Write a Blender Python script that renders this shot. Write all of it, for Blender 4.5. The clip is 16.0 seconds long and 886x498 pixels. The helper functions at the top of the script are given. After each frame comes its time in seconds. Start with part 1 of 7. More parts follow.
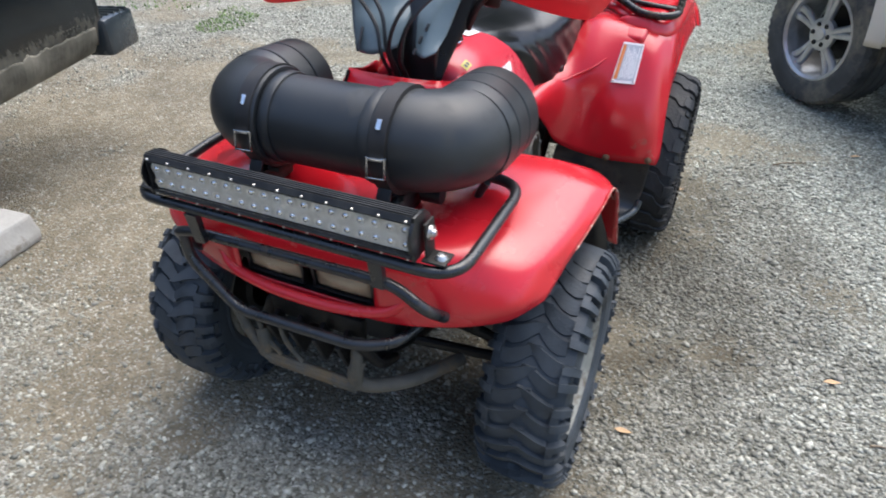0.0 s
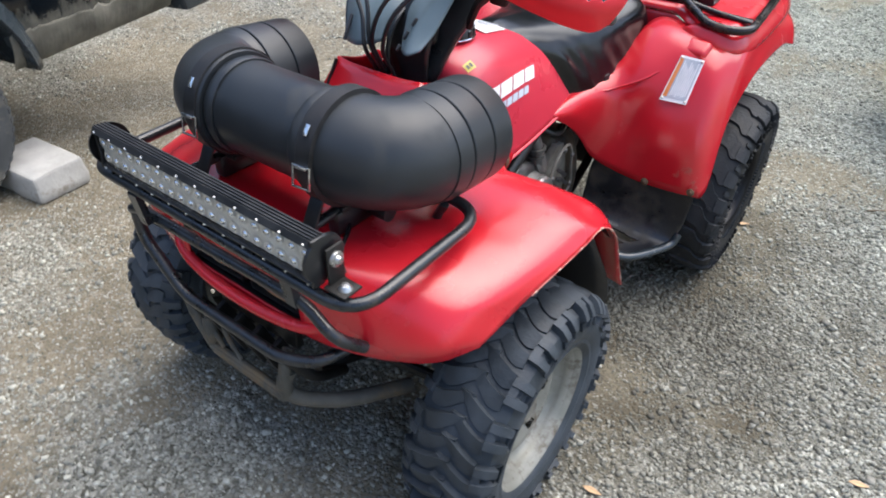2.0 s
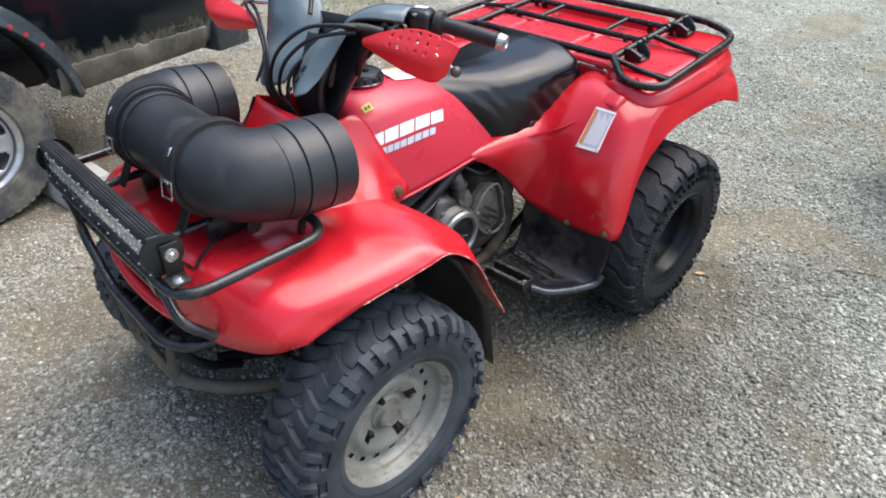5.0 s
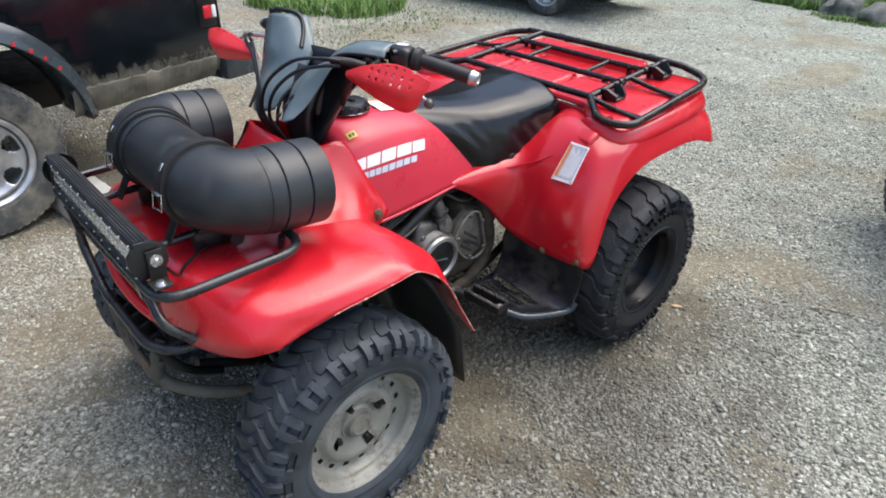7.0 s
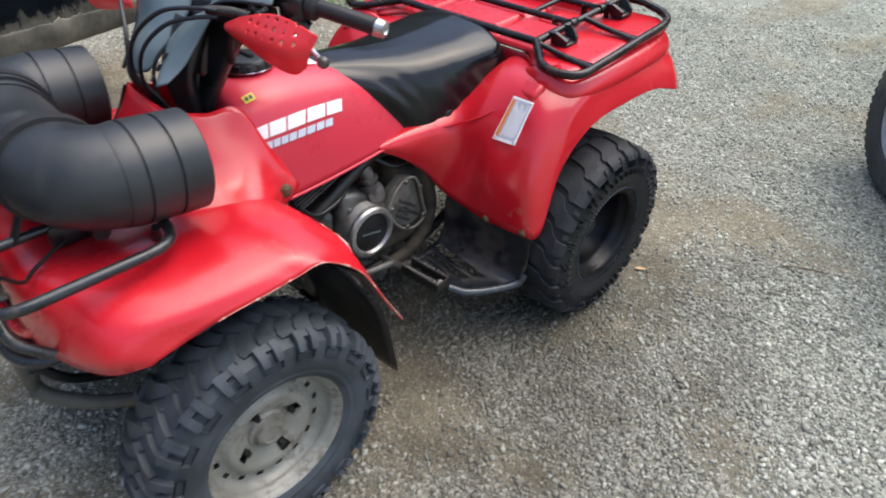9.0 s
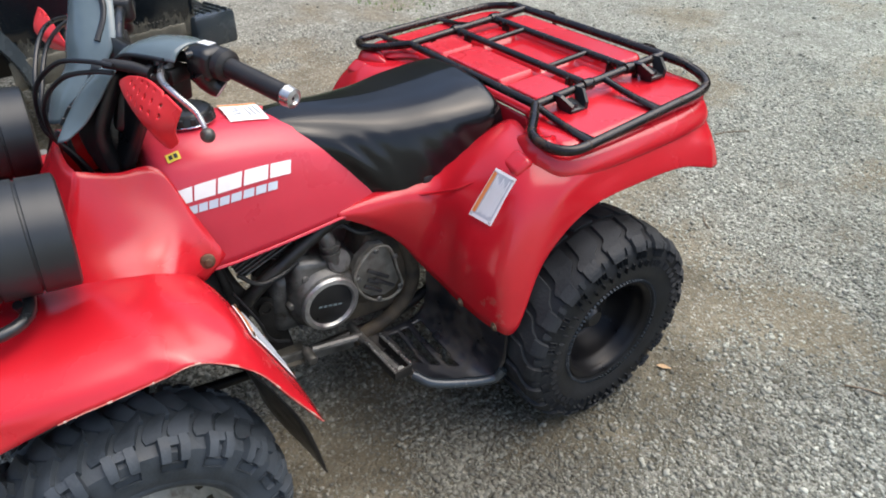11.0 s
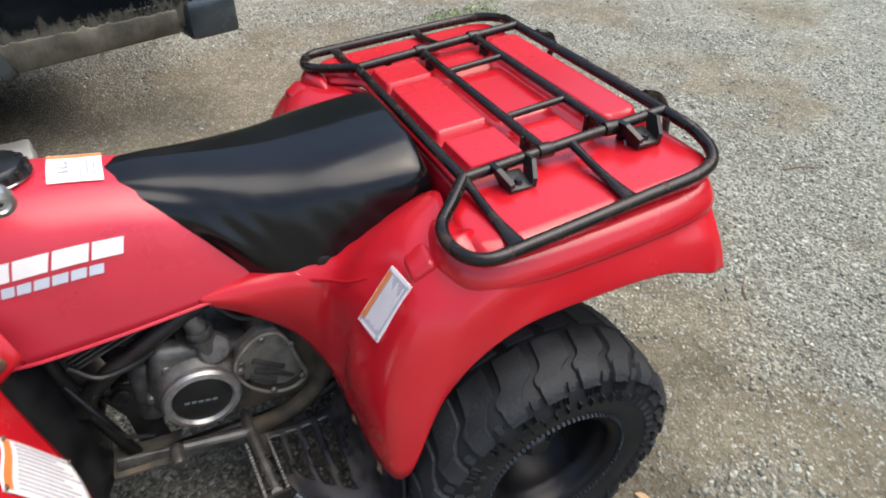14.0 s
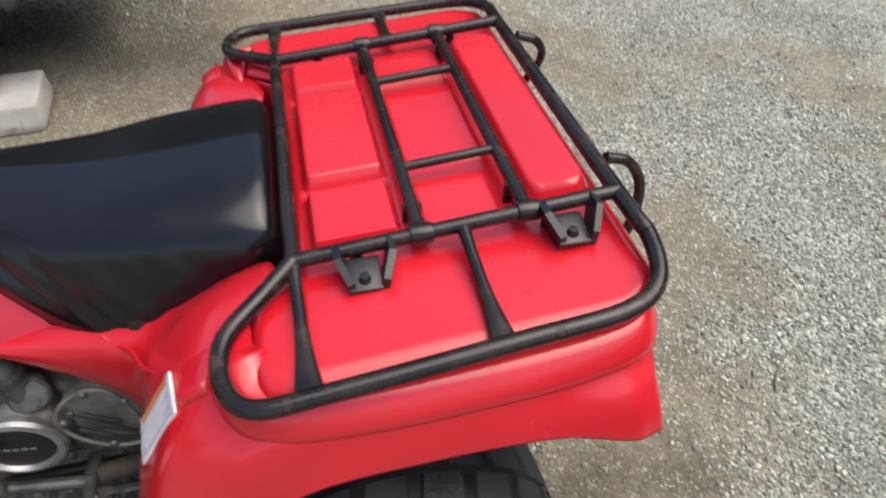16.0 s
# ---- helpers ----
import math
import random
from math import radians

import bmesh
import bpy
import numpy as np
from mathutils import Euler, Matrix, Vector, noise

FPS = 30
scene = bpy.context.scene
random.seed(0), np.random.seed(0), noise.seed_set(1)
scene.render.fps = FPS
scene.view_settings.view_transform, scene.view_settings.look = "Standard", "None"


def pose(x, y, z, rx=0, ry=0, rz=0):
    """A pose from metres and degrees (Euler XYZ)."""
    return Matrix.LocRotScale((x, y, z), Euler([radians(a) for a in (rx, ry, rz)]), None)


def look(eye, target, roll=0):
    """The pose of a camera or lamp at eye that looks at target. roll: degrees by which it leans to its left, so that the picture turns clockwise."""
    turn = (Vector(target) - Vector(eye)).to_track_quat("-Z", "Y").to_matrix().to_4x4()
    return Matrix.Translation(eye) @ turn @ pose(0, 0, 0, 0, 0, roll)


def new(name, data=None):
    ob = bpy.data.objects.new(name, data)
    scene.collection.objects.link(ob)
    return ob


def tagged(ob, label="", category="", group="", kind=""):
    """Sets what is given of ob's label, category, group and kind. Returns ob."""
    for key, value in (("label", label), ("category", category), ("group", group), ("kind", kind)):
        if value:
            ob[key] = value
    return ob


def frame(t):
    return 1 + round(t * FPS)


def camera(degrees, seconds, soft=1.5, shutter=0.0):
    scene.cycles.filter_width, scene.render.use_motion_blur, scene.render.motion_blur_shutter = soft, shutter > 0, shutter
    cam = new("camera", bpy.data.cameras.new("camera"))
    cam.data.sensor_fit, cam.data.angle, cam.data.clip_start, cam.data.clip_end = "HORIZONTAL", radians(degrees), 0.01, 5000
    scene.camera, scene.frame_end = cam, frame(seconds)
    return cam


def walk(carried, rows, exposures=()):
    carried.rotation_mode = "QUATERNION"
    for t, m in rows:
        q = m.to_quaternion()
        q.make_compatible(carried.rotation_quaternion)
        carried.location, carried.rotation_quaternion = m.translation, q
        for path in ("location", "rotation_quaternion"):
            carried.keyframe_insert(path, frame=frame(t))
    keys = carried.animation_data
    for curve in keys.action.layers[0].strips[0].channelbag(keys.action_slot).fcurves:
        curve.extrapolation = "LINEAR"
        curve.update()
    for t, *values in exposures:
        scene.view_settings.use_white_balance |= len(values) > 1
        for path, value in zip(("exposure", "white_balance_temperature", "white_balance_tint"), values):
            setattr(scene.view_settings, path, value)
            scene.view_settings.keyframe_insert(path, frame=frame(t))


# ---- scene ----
cam = camera(69.8, 16.0, 1.8, 0.4)
PATH = [
    (0, (0.728, -1.739, 1.43), (0.003, -0.274, 0.277), -0.9),
    (0.5, (0.801, -1.694, 1.431), (0.099, -0.224, 0.271), 0.4),
    (1, (0.785, -1.581, 1.427), (0.04, -0.129, 0.271), 1.8),
    (1.5, (0.799, -1.508, 1.431), (-0.071, -0.122, 0.281), 0.1),
    (2, (0.899, -1.444, 1.433), (-0.066, -0.183, 0.217), 1.3),
    (2.5, (1.036, -1.378, 1.457), (0.025, -0.16, 0.234), 2.5),
    (3, (1.166, -1.349, 1.478), (0.128, -0.172, 0.238), 1.7),
    (3.5, (1.126, -1.33, 1.476), (0.09, -0.131, 0.256), 1.0),
    (6, (1.503, -1.219, 1.52), (0.22, -0.121, 0.449), 0.1),
    (6.5, (1.502, -1.224, 1.52), (0.232, -0.11, 0.45), 0.5),
    (7, (1.509, -1.249, 1.532), (0.244, -0.089, 0.506), 1.8),
    (7.5, (1.544, -1.251, 1.529), (0.269, -0.108, 0.496), 0.7),
    (8, (1.553, -1.23, 1.526), (0.251, -0.136, 0.473), -0.9),
    (8.5, (1.528, -1.137, 1.531), (0.315, -0.032, 0.388), -0.4),
    (9, (1.439, -0.966, 1.498), (0.282, 0.158, 0.316), 1.0),
    (11.5, (1.417, -0.435, 1.506), (0.025, 0.441, 0.367), 0.5),
    (12, (1.339, -0.382, 1.499), (0.008, 0.538, 0.325), 1.9),
    (12.5, (1.322, -0.316, 1.499), (-0.027, 0.559, 0.309), 1.1),
    (13, (1.288, -0.15, 1.518), (-0.143, 0.641, 0.367), 0.3),
    (13.5, (1.275, -0.03, 1.527), (-0.199, 0.661, 0.365), 0.1),
    (14, (1.195, 0.075, 1.508), (-0.248, 0.735, 0.291), 0.3),
    (14.5, (1.081, 0.173, 1.522), (-0.409, 0.765, 0.327), 1.2),
    (15, (1.032, 0.314, 1.528), (-0.513, 0.707, 0.32), -0.8),
    (15.5, (1.0, 0.477, 1.532), (-0.536, 0.823, 0.299), 0.1),
    (16, (0.921, 0.6, 1.493), (-0.504, 0.928, 0.128), 1.3),
]
# the clip's own slow drift in brightness and tint, under the flat light of an overcast day
EXPOSURE = 1.62
walk(cam, [(t, look(eye, target, roll)) for t, eye, target, roll in PATH],
     [(0, EXPOSURE + .22, 6250, 10), (2.6, EXPOSURE + .28, 6300, 10), (7, EXPOSURE + .13, 6450, 10), (12, EXPOSURE + .02, 6550, 10), (16, EXPOSURE - .03, 6750, 10)])

# ---- world and light ----
world = bpy.data.worlds.new("overcast_sky")
scene.world = world
world.use_nodes = True
wn, wl = world.node_tree.nodes, world.node_tree.links
sky = wn.new("ShaderNodeTexSky")
sky.sky_type, sky.sun_disc = "NISHITA", False
sky.sun_elevation, sky.sun_rotation = radians(66), radians(24)
sky.air_density, sky.dust_density, sky.ozone_density = 1.0, 3.0, 1.0
wn["Background"].inputs["Strength"].default_value = 0.10
wl.new(sky.outputs[0], wn["Background"].inputs["Color"])
sun_data = bpy.data.lights.new("sun", "SUN")
sun_data.energy, sun_data.angle, sun_data.color = 1.10, radians(72), (1.0, 0.95, 0.87)
sun = new("sun", sun_data)
sun.matrix_world = look((1.45, 3.25, 8.0), (0, 0, 0))


# ---- materials ----
def mat(name, c1, c2=None, scale=8.0, rough=(0.4, 0.55), metal=0.0, bump=0.0, bscale=120.0, dirt=None, damount=0.4,
        dscale=5.0, spec=0.5, coat=0.0, island=0.0, objrand=0.0, detail=6.0):
    """A procedural surface: two colours mixed by noise, fine relief, and patches of dirt with a shape of their own."""
    m = bpy.data.materials.new(name)
    m.use_nodes = True
    nt = m.node_tree
    n, l = nt.nodes, nt.links
    b = n["Principled BSDF"]
    b.inputs["Metallic"].default_value = metal
    b.inputs["Specular IOR Level"].default_value = spec
    b.inputs["Coat Weight"].default_value = coat
    b.inputs["Coat Roughness"].default_value = 0.15
    tc = n.new("ShaderNodeTexCoord")
    no = n.new("ShaderNodeTexNoise")
    no.inputs["Scale"].default_value, no.inputs["Detail"].default_value = scale, detail
    l.new(tc.outputs["Object"], no.inputs["Vector"])
    ramp = n.new("ShaderNodeValToRGB")
    ramp.color_ramp.elements[0].position, ramp.color_ramp.elements[1].position = 0.35, 0.68
    ramp.color_ramp.elements[0].color = (*c1, 1)
    ramp.color_ramp.elements[1].color = (*(c2 or c1), 1)
    l.new(no.outputs["Fac"], ramp.inputs["Fac"])
    col = ramp.outputs["Color"]
    rr = n.new("ShaderNodeMapRange")
    rr.inputs["From Min"].default_value, rr.inputs["From Max"].default_value = 0.3, 0.7
    rr.inputs["To Min"].default_value, rr.inputs["To Max"].default_value = rough
    l.new(no.outputs["Fac"], rr.inputs["Value"])
    rough_out = rr.outputs["Result"]
    if island or objrand:
        src = n.new("ShaderNodeNewGeometry").outputs["Random Per Island"] if island else n.new("ShaderNodeObjectInfo").outputs["Random"]
        hv = n.new("ShaderNodeHueSaturation")
        mr = n.new("ShaderNodeMapRange")
        k = island or objrand
        mr.inputs["To Min"].default_value, mr.inputs["To Max"].default_value = 1 - k, 1 + k
        l.new(src, mr.inputs["Value"])
        l.new(mr.outputs["Result"], hv.inputs["Value"])
        l.new(col, hv.inputs["Color"])
        col = hv.outputs["Color"]
    if dirt:
        dn = n.new("ShaderNodeTexNoise")
        dn.inputs["Scale"].default_value, dn.inputs["Detail"].default_value, dn.inputs["Roughness"].default_value = dscale, 9, 0.7
        l.new(tc.outputs["Object"], dn.inputs["Vector"])
        dr = n.new("ShaderNodeMapRange")
        dr.inputs["From Min"].default_value, dr.inputs["From Max"].default_value = 0.72 - 0.5 * damount, 0.80 - 0.3 * damount
        l.new(dn.outputs["Fac"], dr.inputs["Value"])
        mx = n.new("ShaderNodeMix")
        mx.data_type = "RGBA"
        l.new(dr.outputs["Result"], mx.inputs[0])
        l.new(col, mx.inputs[6])
        mx.inputs[7].default_value = (*dirt, 1)
        col = mx.outputs[2]
        ra = n.new("ShaderNodeMix")
        l.new(dr.outputs["Result"], ra.inputs[0])
        l.new(rough_out, ra.inputs[2])
        ra.inputs[3].default_value = 0.9
        rough_out = ra.outputs[0]
    l.new(col, b.inputs["Base Color"])
    l.new(rough_out, b.inputs["Roughness"])
    if bump:
        bn = n.new("ShaderNodeTexNoise")
        bn.inputs["Scale"].default_value, bn.inputs["Detail"].default_value = bscale, 4
        l.new(tc.outputs["Object"], bn.inputs["Vector"])
        bp = n.new("ShaderNodeBump")
        bp.inputs["Strength"].default_value, bp.inputs["Distance"].default_value = bump, 0.004
        l.new(bn.outputs["Fac"], bp.inputs["Height"])
        l.new(bp.outputs["Normal"], b.inputs["Normal"])
    return m


RED = mat("red_plastic", (0.47, 0.0085, 0.0165), (0.535, 0.013, 0.023), 3.0, (0.18, 0.32), bump=0.02, bscale=260, dirt=(0.22, 0.10, 0.06), damount=0.15, dscale=7, coat=0.25)
GUARDRED = mat("bright_red_plastic", (0.78, 0.028, 0.034), (0.84, 0.040, 0.046), 5.0, (0.24, 0.38), bump=0.03, bscale=260, dirt=(0.28, 0.10, 0.07), damount=0.16, dscale=14)
TANKRED = mat("faded_red_paint", (0.48, 0.026, 0.048), (0.55, 0.036, 0.060), 4.0, (0.22, 0.34), bump=0.03, bscale=200, dirt=(0.18, 0.04, 0.05), damount=0.13, dscale=22)
BLACKTUBE = mat("worn_black_tube", (0.007, 0.0085, 0.010), (0.018, 0.021, 0.024), 25, (0.22, 0.40), bump=0.05, bscale=300, dirt=(0.06, 0.042, 0.028), damount=0.25, dscale=22, coat=0.2)
RACKTUBE = mat("rusty_black_rack_tube", (0.006, 0.005, 0.0048), (0.020, 0.014, 0.011), 14, (0.15, 0.28), bump=0.09, bscale=120, dirt=(0.050, 0.027, 0.015), damount=0.34, dscale=26, coat=0.12, spec=0.32)
BARGREY = mat("dusty_black_aluminium", (0.016, 0.017, 0.018), (0.034, 0.035, 0.036), 30, (0.42, 0.60), metal=0.3, bump=0.08, bscale=200, dirt=(0.09, 0.085, 0.075), damount=0.22, dscale=18)
PIPE = mat("black_moulded_plastic", (0.0140, 0.0165, 0.0185), (0.0215, 0.0245, 0.0270), 9, (0.34, 0.50), bump=0.05, bscale=420, dirt=(0.028, 0.032, 0.034), damount=0.26, dscale=6, spec=0.5)
STRAP = mat("black_strap_leather", (0.008, 0.008, 0.008), (0.014, 0.013, 0.013), 40, (0.45, 0.6), bump=0.1, bscale=500)
VINYL = mat("black_seat_vinyl", (0.0025, 0.003, 0.0035), (0.005, 0.0055, 0.0065), 6, (0.17, 0.27), bump=0.03, bscale=500, spec=0.42)
RUBBER = mat("dusty_tyre_rubber", (0.017, 0.0235, 0.0295), (0.046, 0.057, 0.069), 14, (0.5, 0.78), bump=0.25, bscale=160, dirt=(0.15, 0.125, 0.10), damount=0.10, dscale=16)
WORNRUBBER = mat("worn_tyre_rubber", (0.006, 0.0068, 0.0078), (0.019, 0.021, 0.0235), 9, (0.42, 0.72), bump=0.25, bscale=140, dirt=(0.075, 0.07, 0.062), damount=0.12, dscale=12, spec=0.3)
WORNTREAD = mat("dusty_worn_tread", (0.009, 0.0105, 0.012), (0.029, 0.032, 0.0355), 7, (0.5, 0.8), bump=0.5, bscale=120, dirt=(0.11, 0.10, 0.088), damount=0.16, dscale=9, spec=0.35)
RIM = mat("dull_beige_steel", (0.20, 0.20, 0.172), (0.31, 0.305, 0.27), 14, (0.42, 0.66), metal=0.30, bump=0.15, bscale=120, dirt=(0.105, 0.08, 0.052), damount=0.42, dscale=15)
BLACKRIM = mat("black_steel_rim", (0.003, 0.003, 0.004), (0.007, 0.007, 0.008), 18, (0.26, 0.44), bump=0.06, bscale=120, dirt=(0.05, 0.04, 0.032), damount=0.10, dscale=20, spec=0.22)
ALU = mat("dirty_cast_aluminium", (0.070, 0.070, 0.065), (0.165, 0.163, 0.153), 22, (0.34, 0.58), metal=0.55, bump=0.25, bscale=150, dirt=(0.05, 0.04, 0.027), damount=0.32, dscale=18)
DUSTALU = mat("dust_caked_aluminium", (0.12, 0.112, 0.092), (0.22, 0.21, 0.178), 26, (0.5, 0.75), metal=0.25, bump=0.3, bscale=140, dirt=(0.10, 0.078, 0.05), damount=0.30, dscale=20)
TUBEMUD = mat("dark_mud_spattered_tube", (0.006, 0.006, 0.0055), (0.018, 0.017, 0.0145), 20, (0.35, 0.6), bump=0.3, bscale=120, dirt=(0.10, 0.085, 0.06), damount=0.22, dscale=34)
CASEMUD = mat("mud_caked_casing", (0.026, 0.021, 0.0145), (0.085, 0.066, 0.042), 20, (0.7, 0.92), bump=0.6, bscale=70, detail=9.0)
STEEL = mat("bright_steel", (0.45, 0.45, 0.44), (0.62, 0.62, 0.60), 60, (0.22, 0.4), metal=0.9, bump=0.05, bscale=300)
CHROME = mat("chrome", (0.75, 0.75, 0.74), (0.82, 0.82, 0.82), 30, (0.08, 0.16), metal=1.0)
BLACKPL = mat("black_dusty_plastic", (0.005, 0.0055, 0.0065), (0.012, 0.0125, 0.0135), 14, (0.26, 0.46), bump=0.10, bscale=220, dirt=(0.05, 0.042, 0.033), damount=0.15, dscale=9)
GREYPL = mat("slate_grey_plastic", (0.092, 0.125, 0.138), (0.140, 0.178, 0.190), 7, (0.12, 0.27), bump=0.05, bscale=260)
DARKMETAL = mat("dark_greasy_metal", (0.005, 0.0048, 0.0045), (0.016, 0.0145, 0.0125), 18, (0.4, 0.7), metal=0.2, bump=0.25, bscale=120, dirt=(0.034, 0.025, 0.017), damount=0.25, dscale=16)
MUDMETAL = mat("muddy_metal", (0.055, 0.052, 0.042), (0.11, 0.10, 0.08), 16, (0.6, 0.85), metal=0.1, bump=0.35, bscale=110, dirt=(0.16, 0.115, 0.065), damount=0.42, dscale=12)
WELLPL = mat("dusty_black_well_plastic", (0.006, 0.0072, 0.010), (0.013, 0.0145, 0.0185), 14, (0.22, 0.44), bump=0.12, bscale=160, dirt=(0.062, 0.052, 0.040), damount=0.44, dscale=9)
LIPLIGHT = mat("worn_highlight_edge", (0.40, 0.03, 0.03), (0.58, 0.30, 0.24), 26, (0.5, 0.7))
RUSTY = mat("rusty_bolt_steel", (0.10, 0.06, 0.035), (0.20, 0.14, 0.09), 60, (0.4, 0.7), metal=0.5, bump=0.2, bscale=200)
SCUFF = mat("pale_scuffed_plastic", (0.42, 0.26, 0.20), (0.60, 0.46, 0.38), 60, (0.5, 0.7))
LENS = mat("yellowed_headlight_lens", (0.24, 0.18, 0.115), (0.36, 0.28, 0.19), 14, (0.15, 0.3), bump=0.1, bscale=90)
LEDREF = mat("led_reflector", (0.62, 0.58, 0.49), (0.80, 0.76, 0.67), 60, (0.25, 0.45), metal=0.1)
LEDGLASS = mat("clear_lens", (0.95, 0.95, 0.95), None, 5, (0.03, 0.05))
LEDGLASS.node_tree.nodes["Principled BSDF"].inputs["Transmission Weight"].default_value = 1.0
LEDGLASS.node_tree.nodes["Principled BSDF"].inputs["IOR"].default_value = 1.1
WHITE = mat("white_decal", (0.78, 0.77, 0.76), (0.84, 0.83, 0.82), 30, (0.3, 0.4))
PALEBLUE = mat("pale_blue_decal", (0.48, 0.56, 0.64), (0.56, 0.62, 0.68), 30, (0.3, 0.4))
LABELGREY = mat("label_print", (0.36, 0.39, 0.43), (0.46, 0.48, 0.52), 60, (0.35, 0.45))
ORANGE = mat("orange_decal", (0.62, 0.20, 0.05), (0.68, 0.24, 0.07), 30, (0.3, 0.4))
YELLOW = mat("yellow_decal", (0.62, 0.50, 0.06), (0.68, 0.56, 0.09), 30, (0.3, 0.4))
INK = mat("dark_print", (0.02, 0.02, 0.022), (0.04, 0.04, 0.04), 30, (0.4, 0.5))
CONCRETE = mat("pale_concrete", (0.33, 0.325, 0.30), (0.45, 0.44, 0.41), 9, (0.75, 0.95), bump=0.5, bscale=60, dirt=(0.22, 0.20, 0.16), damount=0.3, dscale=9)
TRUCKPAINT = mat("black_truck_paint", (0.004, 0.006, 0.008), (0.007, 0.010, 0.013), 3, (0.08, 0.18), coat=0.5, dirt=(0.10, 0.095, 0.078), damount=0.12, dscale=38)
FLARE = mat("slate_black_flare", (0.022, 0.030, 0.036), (0.036, 0.046, 0.053), 6, (0.18, 0.32), coat=0.4, dirt=(0.10, 0.095, 0.08), damount=0.15, dscale=12)
ROADTYRE = mat("dusty_road_tyre", (0.030, 0.034, 0.037), (0.070, 0.075, 0.076), 9, (0.7, 0.9), bump=0.2, bscale=160, dirt=(0.19, 0.175, 0.135), damount=0.46, dscale=4)
MUD = mat("dried_mud_coat", (0.065, 0.062, 0.046), (0.22, 0.205, 0.158), 6.5, (0.75, 0.95), bump=0.5, bscale=60, detail=10.0)
ALLOY = mat("silver_alloy", (0.42, 0.43, 0.44), (0.55, 0.56, 0.57), 20, (0.28, 0.42), metal=0.75, dirt=(0.15, 0.13, 0.11), damount=0.15, dscale=10)
CARWHITE = mat("cream_car_paint", (0.56, 0.52, 0.43), (0.62, 0.58, 0.49), 4, (0.15, 0.25), coat=0.5, dirt=(0.3, 0.27, 0.22), damount=0.15, dscale=5)
CARDARK = mat("dark_car_paint", (0.010, 0.012, 0.014), (0.016, 0.018, 0.020), 4, (0.12, 0.25), coat=0.5)
REDLENS = mat("red_light_lens", (0.55, 0.02, 0.03), (0.62, 0.03, 0.04), 20, (0.1, 0.2))
GLASS = mat("tinted_glass", (0.012, 0.015, 0.017), None, 5, (0.04, 0.08))


# ---- mesh helpers ----
def part(name, bm, material, parent=None, label="", angle=35.0, solid=0.0, flat=False):
    """One mesh object from a bmesh, under a thing or a part."""
    me = bpy.data.meshes.new(name)
    bmesh.ops.recalc_face_normals(bm, faces=bm.faces)
    bm.to_mesh(me)
    bm.free()
    me.materials.append(material)
    if not flat:
        me.shade_smooth()
        me.set_sharp_from_angle(angle=radians(angle))
    ob = new(name, me)
    ob.parent = parent
    if label:
        ob["label"] = label
    if solid:
        md = ob.modifiers.new("thickness", "SOLIDIFY")
        md.thickness, md.offset = solid, -1
    return ob


def crom(p, t):
    """Catmull-Rom through the points p at t in 0..1."""
    n = len(p) - 1
    s = min(max(t, 0.0), 1.0) * n
    i = min(int(s), n - 1)
    s -= i
    a = p[i - 1] if i else [2 * u - v for u, v in zip(p[0], p[1])]
    b, c = p[i], p[i + 1]
    d = p[i + 2] if i + 2 <= n else [2 * u - v for u, v in zip(p[n], p[n - 1])]
    return [0.5 * (2 * q + (r - o) * s + (2 * o - 5 * q + 4 * r - w) * s * s + (3 * q - o - 3 * r + w) * s ** 3) for o, q, r, w in zip(a, b, c, d)]


def surface(rows, u, v):
    return Vector(crom([crom(r, v) for r in rows], u))


def loft(bm, rows, nu, nv, mirror=False, skip=None, shape=None):
    """A smooth sheet through rows of points; mirror adds its twin across x = 0. skip(point): leaves holes."""
    for side in ((1, -1) if mirror else (1,)):
        grid = []
        for i in range(nu + 1):
            line = []
            for j in range(nv + 1):
                p = surface(rows, i / nu, j / nv)
                if shape:
                    p = shape(p)
                line.append(bm.verts.new((p.x * side, p.y, p.z)))
            grid.append(line)
        for i in range(nu):
            for j in range(nv):
                q = [grid[i][j], grid[i + 1][j], grid[i + 1][j + 1], grid[i][j + 1]]
                if skip and skip(sum((w.co for w in q), Vector()) / 4):
                    continue
                bm.faces.new(q if side > 0 else q[::-1])
    bmesh.ops.remove_doubles(bm, verts=bm.verts, dist=0.0004)


def frames(pts):
    """Points with a side and an up vector carried along the line."""
    out, up = [], None
    for i, p in enumerate(pts):
        d = (pts[min(i + 1, len(pts) - 1)] - pts[max(i - 1, 0)]).normalized()
        if up is None:
            up = Vector((0, 0, 1)) if abs(d.z) < 0.9 else Vector((0, 1, 0))
        side = d.cross(up).normalized()
        up = side.cross(d).normalized()
        out.append((p, side, up))
    return out


